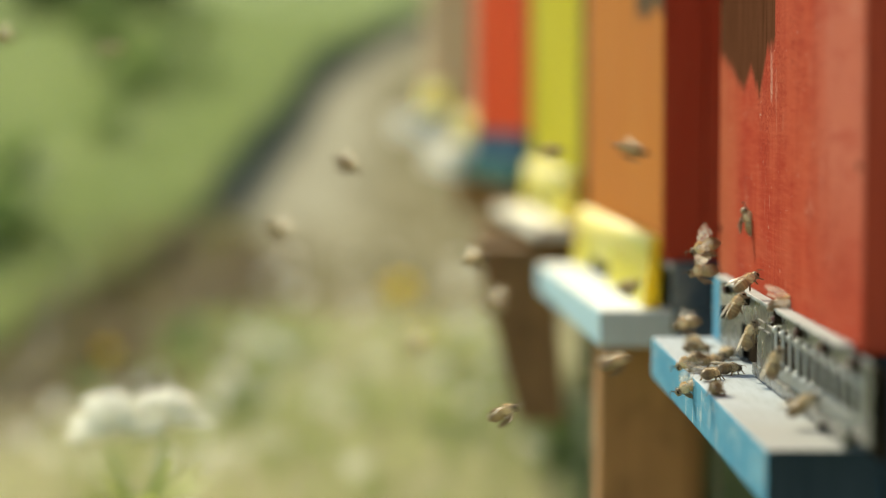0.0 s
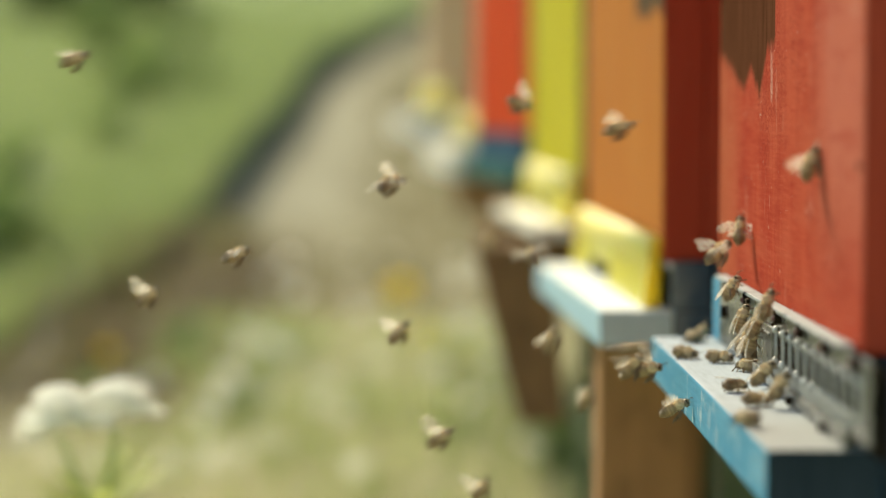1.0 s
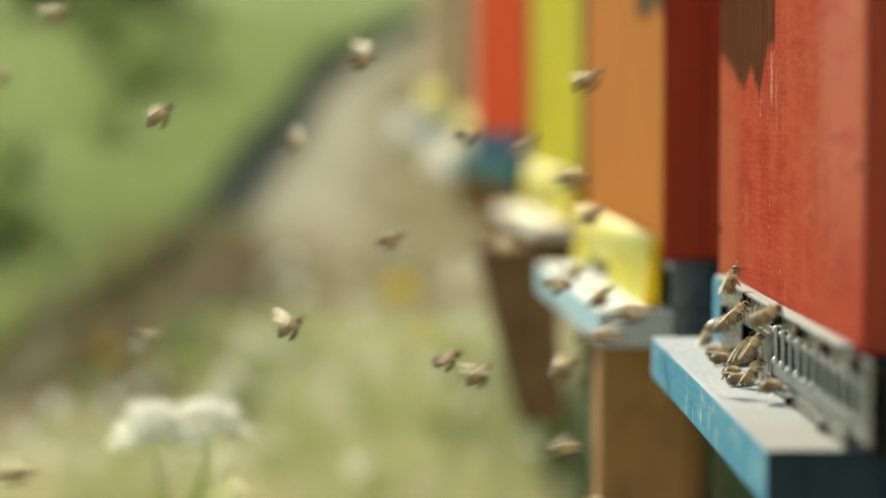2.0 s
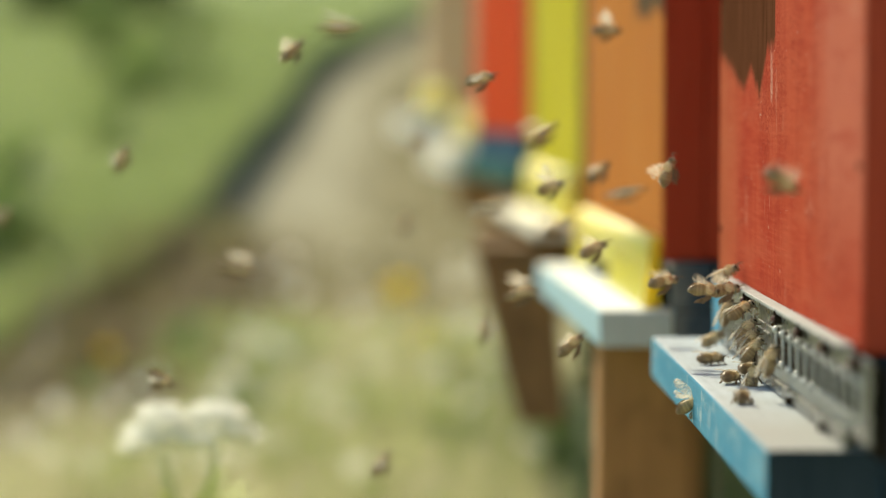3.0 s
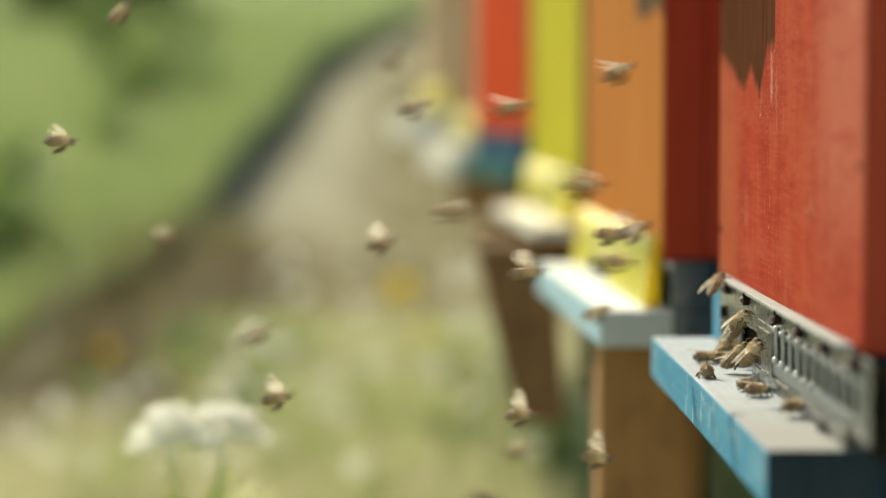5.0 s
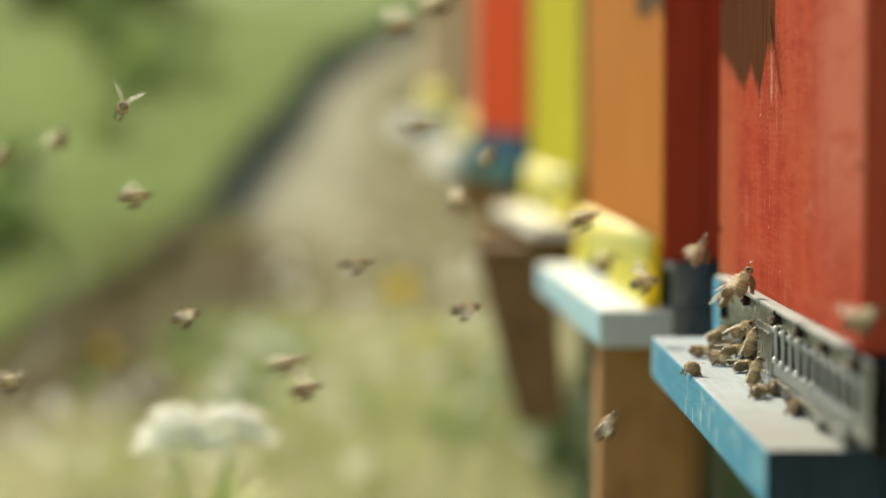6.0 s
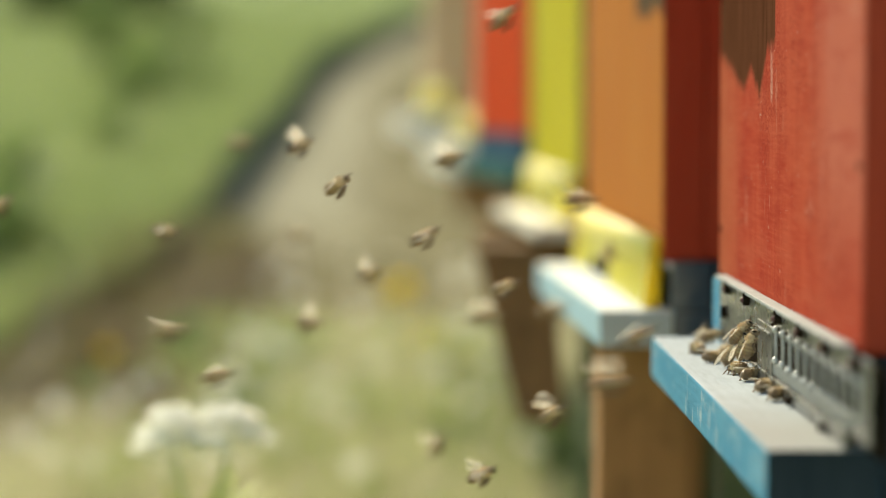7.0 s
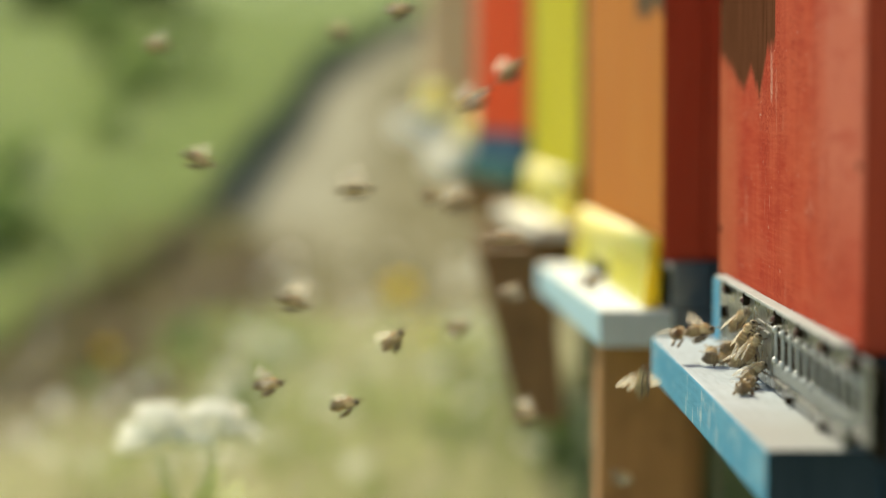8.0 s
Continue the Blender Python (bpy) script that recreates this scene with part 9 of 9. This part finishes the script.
    crawl(12, [
        (0.00, 0.1520, 1.0450, 0.1900, 6, 2, 0), (0.25, 0.1335, 1.0450, 0.1900, 7, -3, 0), (0.50, 0.1145, 1.0326, 0.1900, 50, 1, 0), (1.00, 0.1352, 1.0222, 0.1900, 122, 0, 0),
        (1.25, 0.1335, 1.0450, 0.1900, 42, -2, 0), (1.50, 0.1520, 1.0450, 0.1900, 7, -1, 0), (3.00, 0.1520, 1.0450, 0.1900, 2, -2, 0), (3.50, 0.1520, 1.0450, 0.1900, -2, 2, 0),
        (4.00, 0.1520, 1.0450, 0.1900, -5, 2, 0), (4.50, 0.1520, 1.0450, 0.1900, -6, -0, 0), (6.00, 0.1520, 1.0450, 0.1900, 2, -1, 0), (6.50, 0.1520, 1.0450, 0.1900, 8, 3, 0),
        (7.00, 0.1520, 1.0450, 0.1900, 3, -2, 0), (7.50, 0.1520, 1.0450, 0.1900, -5, -0, 0), (8.00, 0.1520, 1.0450, 0.1900, 2, 2, 0),
    ])
    crawl(13, [
        (0.00, 0.1520, 1.0450, 0.1900, -2, 1, 0), (0.25, 0.1335, 1.0450, 0.1900, 2, -1, 0), (0.50, 0.1345, 1.0170, 0.2204, -37, 62, 0), (1.00, 0.1345, 1.0346, 0.2237, -37, 62, 0),
        (1.50, 0.1345, 1.0257, 0.2232, -47, 35, 0), (2.02, 0.1345, 1.0367, 0.2279, -32, 75, 0), (2.55, 0.1317, 1.0476, 0.2238, -49, 75, 0), (3.00, 0.1345, 1.0528, 0.2271, -20, 35, 0),
        (3.50, 0.1345, 1.0084, 0.2131, -23, 35, 0), (4.00, 0.1345, 0.9917, 0.2090, -26, 75, 0), (4.50, 0.1345, 1.0000, 0.2116, -47, 35, 0), (5.03, 0.1339, 1.0031, 0.2125, -39, 50, 0),
        (5.55, 0.1345, 1.0031, 0.2088, -45, 62, 0), (6.00, 0.1345, 1.0000, 0.2082, -39, 35, 0), (6.50, 0.1345, 0.9835, 0.2086, -30, 35, 0), (7.00, 0.1345, 1.0000, 0.2037, -42, 75, 0),
        (7.50, 0.1345, 1.0000, 0.2060, -40, 62, 0), (8.00, 0.1345, 0.9835, 0.2097, -21, 62, 0),
    ])
    crawl(14, [
        (0.00, 0.1520, 1.0450, 0.1900, 4, -1, 0), (0.25, 0.1335, 1.0450, 0.1900, 0, 2, 0), (0.50, 0.1345, 0.9835, 0.2053, 15, 50, 0), (1.00, 0.1345, 0.9755, 0.2083, 22, 75, 0),
        (1.50, 0.1345, 0.9835, 0.2064, 8, 75, 0), (2.02, 0.1334, 0.9873, 0.2026, 6, 62, 0), (2.55, 0.1345, 0.9798, 0.2066, 17, 35, 0), (3.00, 0.1345, 0.9835, 0.2064, 26, 50, 0),
        (3.50, 0.1345, 0.9522, 0.2041, 29, 75, 0), (4.00, 0.1345, 0.9228, 0.2195, 24, 50, 0), (4.25, 0.1335, 1.0450, 0.1900, -0, 2, 0), (4.50, 0.1520, 1.0450, 0.1900, 4, 0, 0),
        (6.00, 0.1520, 1.0450, 0.1900, 5, -0, 0), (6.50, 0.1520, 1.0450, 0.1900, -2, 2, 0), (7.00, 0.1520, 1.0450, 0.1900, 1, 1, 0), (7.50, 0.1520, 1.0450, 0.1900, -1, -2, 0),
        (8.00, 0.1520, 1.0450, 0.1900, 3, 3, 0),
    ])
    crawl(15, [
        (0.00, 0.1520, 1.0450, 0.1900, 0, 0, 0), (0.50, 0.1416, 1.0228, 0.1900, 80, 5, 0), (1.00, 0.1345, 0.9601, 0.2154, 20, 60, 0), (1.50, 0.1345, 0.9630, 0.2108, -10, 70, 0),
        (3.00, 0.1345, 0.9705, 0.2039, 15, 50, 0), (3.50, 0.1345, 0.9853, 0.2069, 10, 60, 0), (4.00, 0.1345, 0.9628, 0.2064, -15, 55, 0), (4.50, 0.1345, 0.9688, 0.2023, 20, 60, 0),
        (6.00, 0.1345, 0.9723, 0.2081, -5, 72, 0), (6.50, 0.1345, 0.9690, 0.2058, 10, 66, 0), (7.00, 0.1345, 0.9755, 0.2070, -8, 75, 0), (7.50, 0.1345, 0.9755, 0.2065, -12, 70, 0),
        (8.00, 0.1345, 0.9706, 0.2057, 15, 62, 0),
    ])
    crawl(16, [
        (0.00, 0.1261, 1.0967, 0.1900, 8, 2, 0), (0.50, 0.1365, 1.0630, 0.1940, -30, 8, 0), (1.00, 0.1345, 0.9918, 0.2063, 25, 55, 0), (1.50, 0.1387, 1.0501, 0.1900, -20, 4, 0),
        (3.00, 0.1444, 1.0501, 0.1900, 60, 4, 0), (3.50, 0.1417, 1.0482, 0.1940, 20, 10, 0), (4.00, 0.1340, 1.0435, 0.1940, 10, 6, 0), (4.50, 0.1384, 1.0556, 0.1940, -30, 6, 0),
        (6.00, 0.1348, 1.0706, 0.1940, 10, 8, 0), (6.50, 0.1345, 1.0445, 0.2082, 35, 40, 0), (7.00, 0.1353, 1.1152, 0.1940, 20, 14, 0), (7.50, 0.1421, 1.0691, 0.1900, 40, 4, 0),
        (8.00, 0.1397, 1.0363, 0.1900, -20, 3, 0),
    ])
    crawl(17, [
        (0.00, 0.1254, 1.0410, 0.1900, 5, 2, 0), (0.50, 0.1345, 1.0060, 0.2191, 15, 60, 0), (1.00, 0.1439, 1.0386, 0.1940, 50, 10, 0), (1.50, 0.1445, 1.0482, 0.1940, 70, 10, 0),
        (3.00, 0.1345, 0.9871, 0.2101, 10, 55, 0), (3.50, 0.1345, 0.9791, 0.2131, -15, 50, 0), (4.00, 0.1345, 0.9825, 0.2161, 20, 60, 0), (4.50, 0.1345, 0.9952, 0.2060, -10, 66, 0),
        (6.00, 0.1360, 1.0483, 0.1940, 30, 8, 0), (6.50, 0.1394, 1.0630, 0.1940, 0, 8, 0), (7.00, 0.1301, 1.0597, 0.1900, 15, 3, 0), (7.50, 0.1300, 1.0938, 0.1940, -10, 8, 0),
        (8.00, 0.1379, 1.0630, 0.1940, 20, 8, 0),
    ])
    # the white flower leans with the wind: seconds, degrees
    sway([(0.0, -2.7), (0.1, -3.7), (0.2, -4.4), (0.4, -5.6), (0.6, -4.5), (0.8, -6.5), (1.0, -4.7), (1.2, -1.8), (1.4, -1.2), (1.5, -0.9), (1.6, -1.2), (2.2, -0.6), (2.8, -0.1), (3.0, -0.5), (3.2, -0.7), (3.4, -0.1), (3.6, -1.0), (3.8, 0.0), (4.0, -0.0), (4.2, -0.4), (4.5, -0.3), (5.2, -0.1), (5.8, -0.2), (6.0, 0.1), (6.5, 0.0), (7.0, -0.0), (7.5, -0.4), (8.0, -0.6)])


motions()
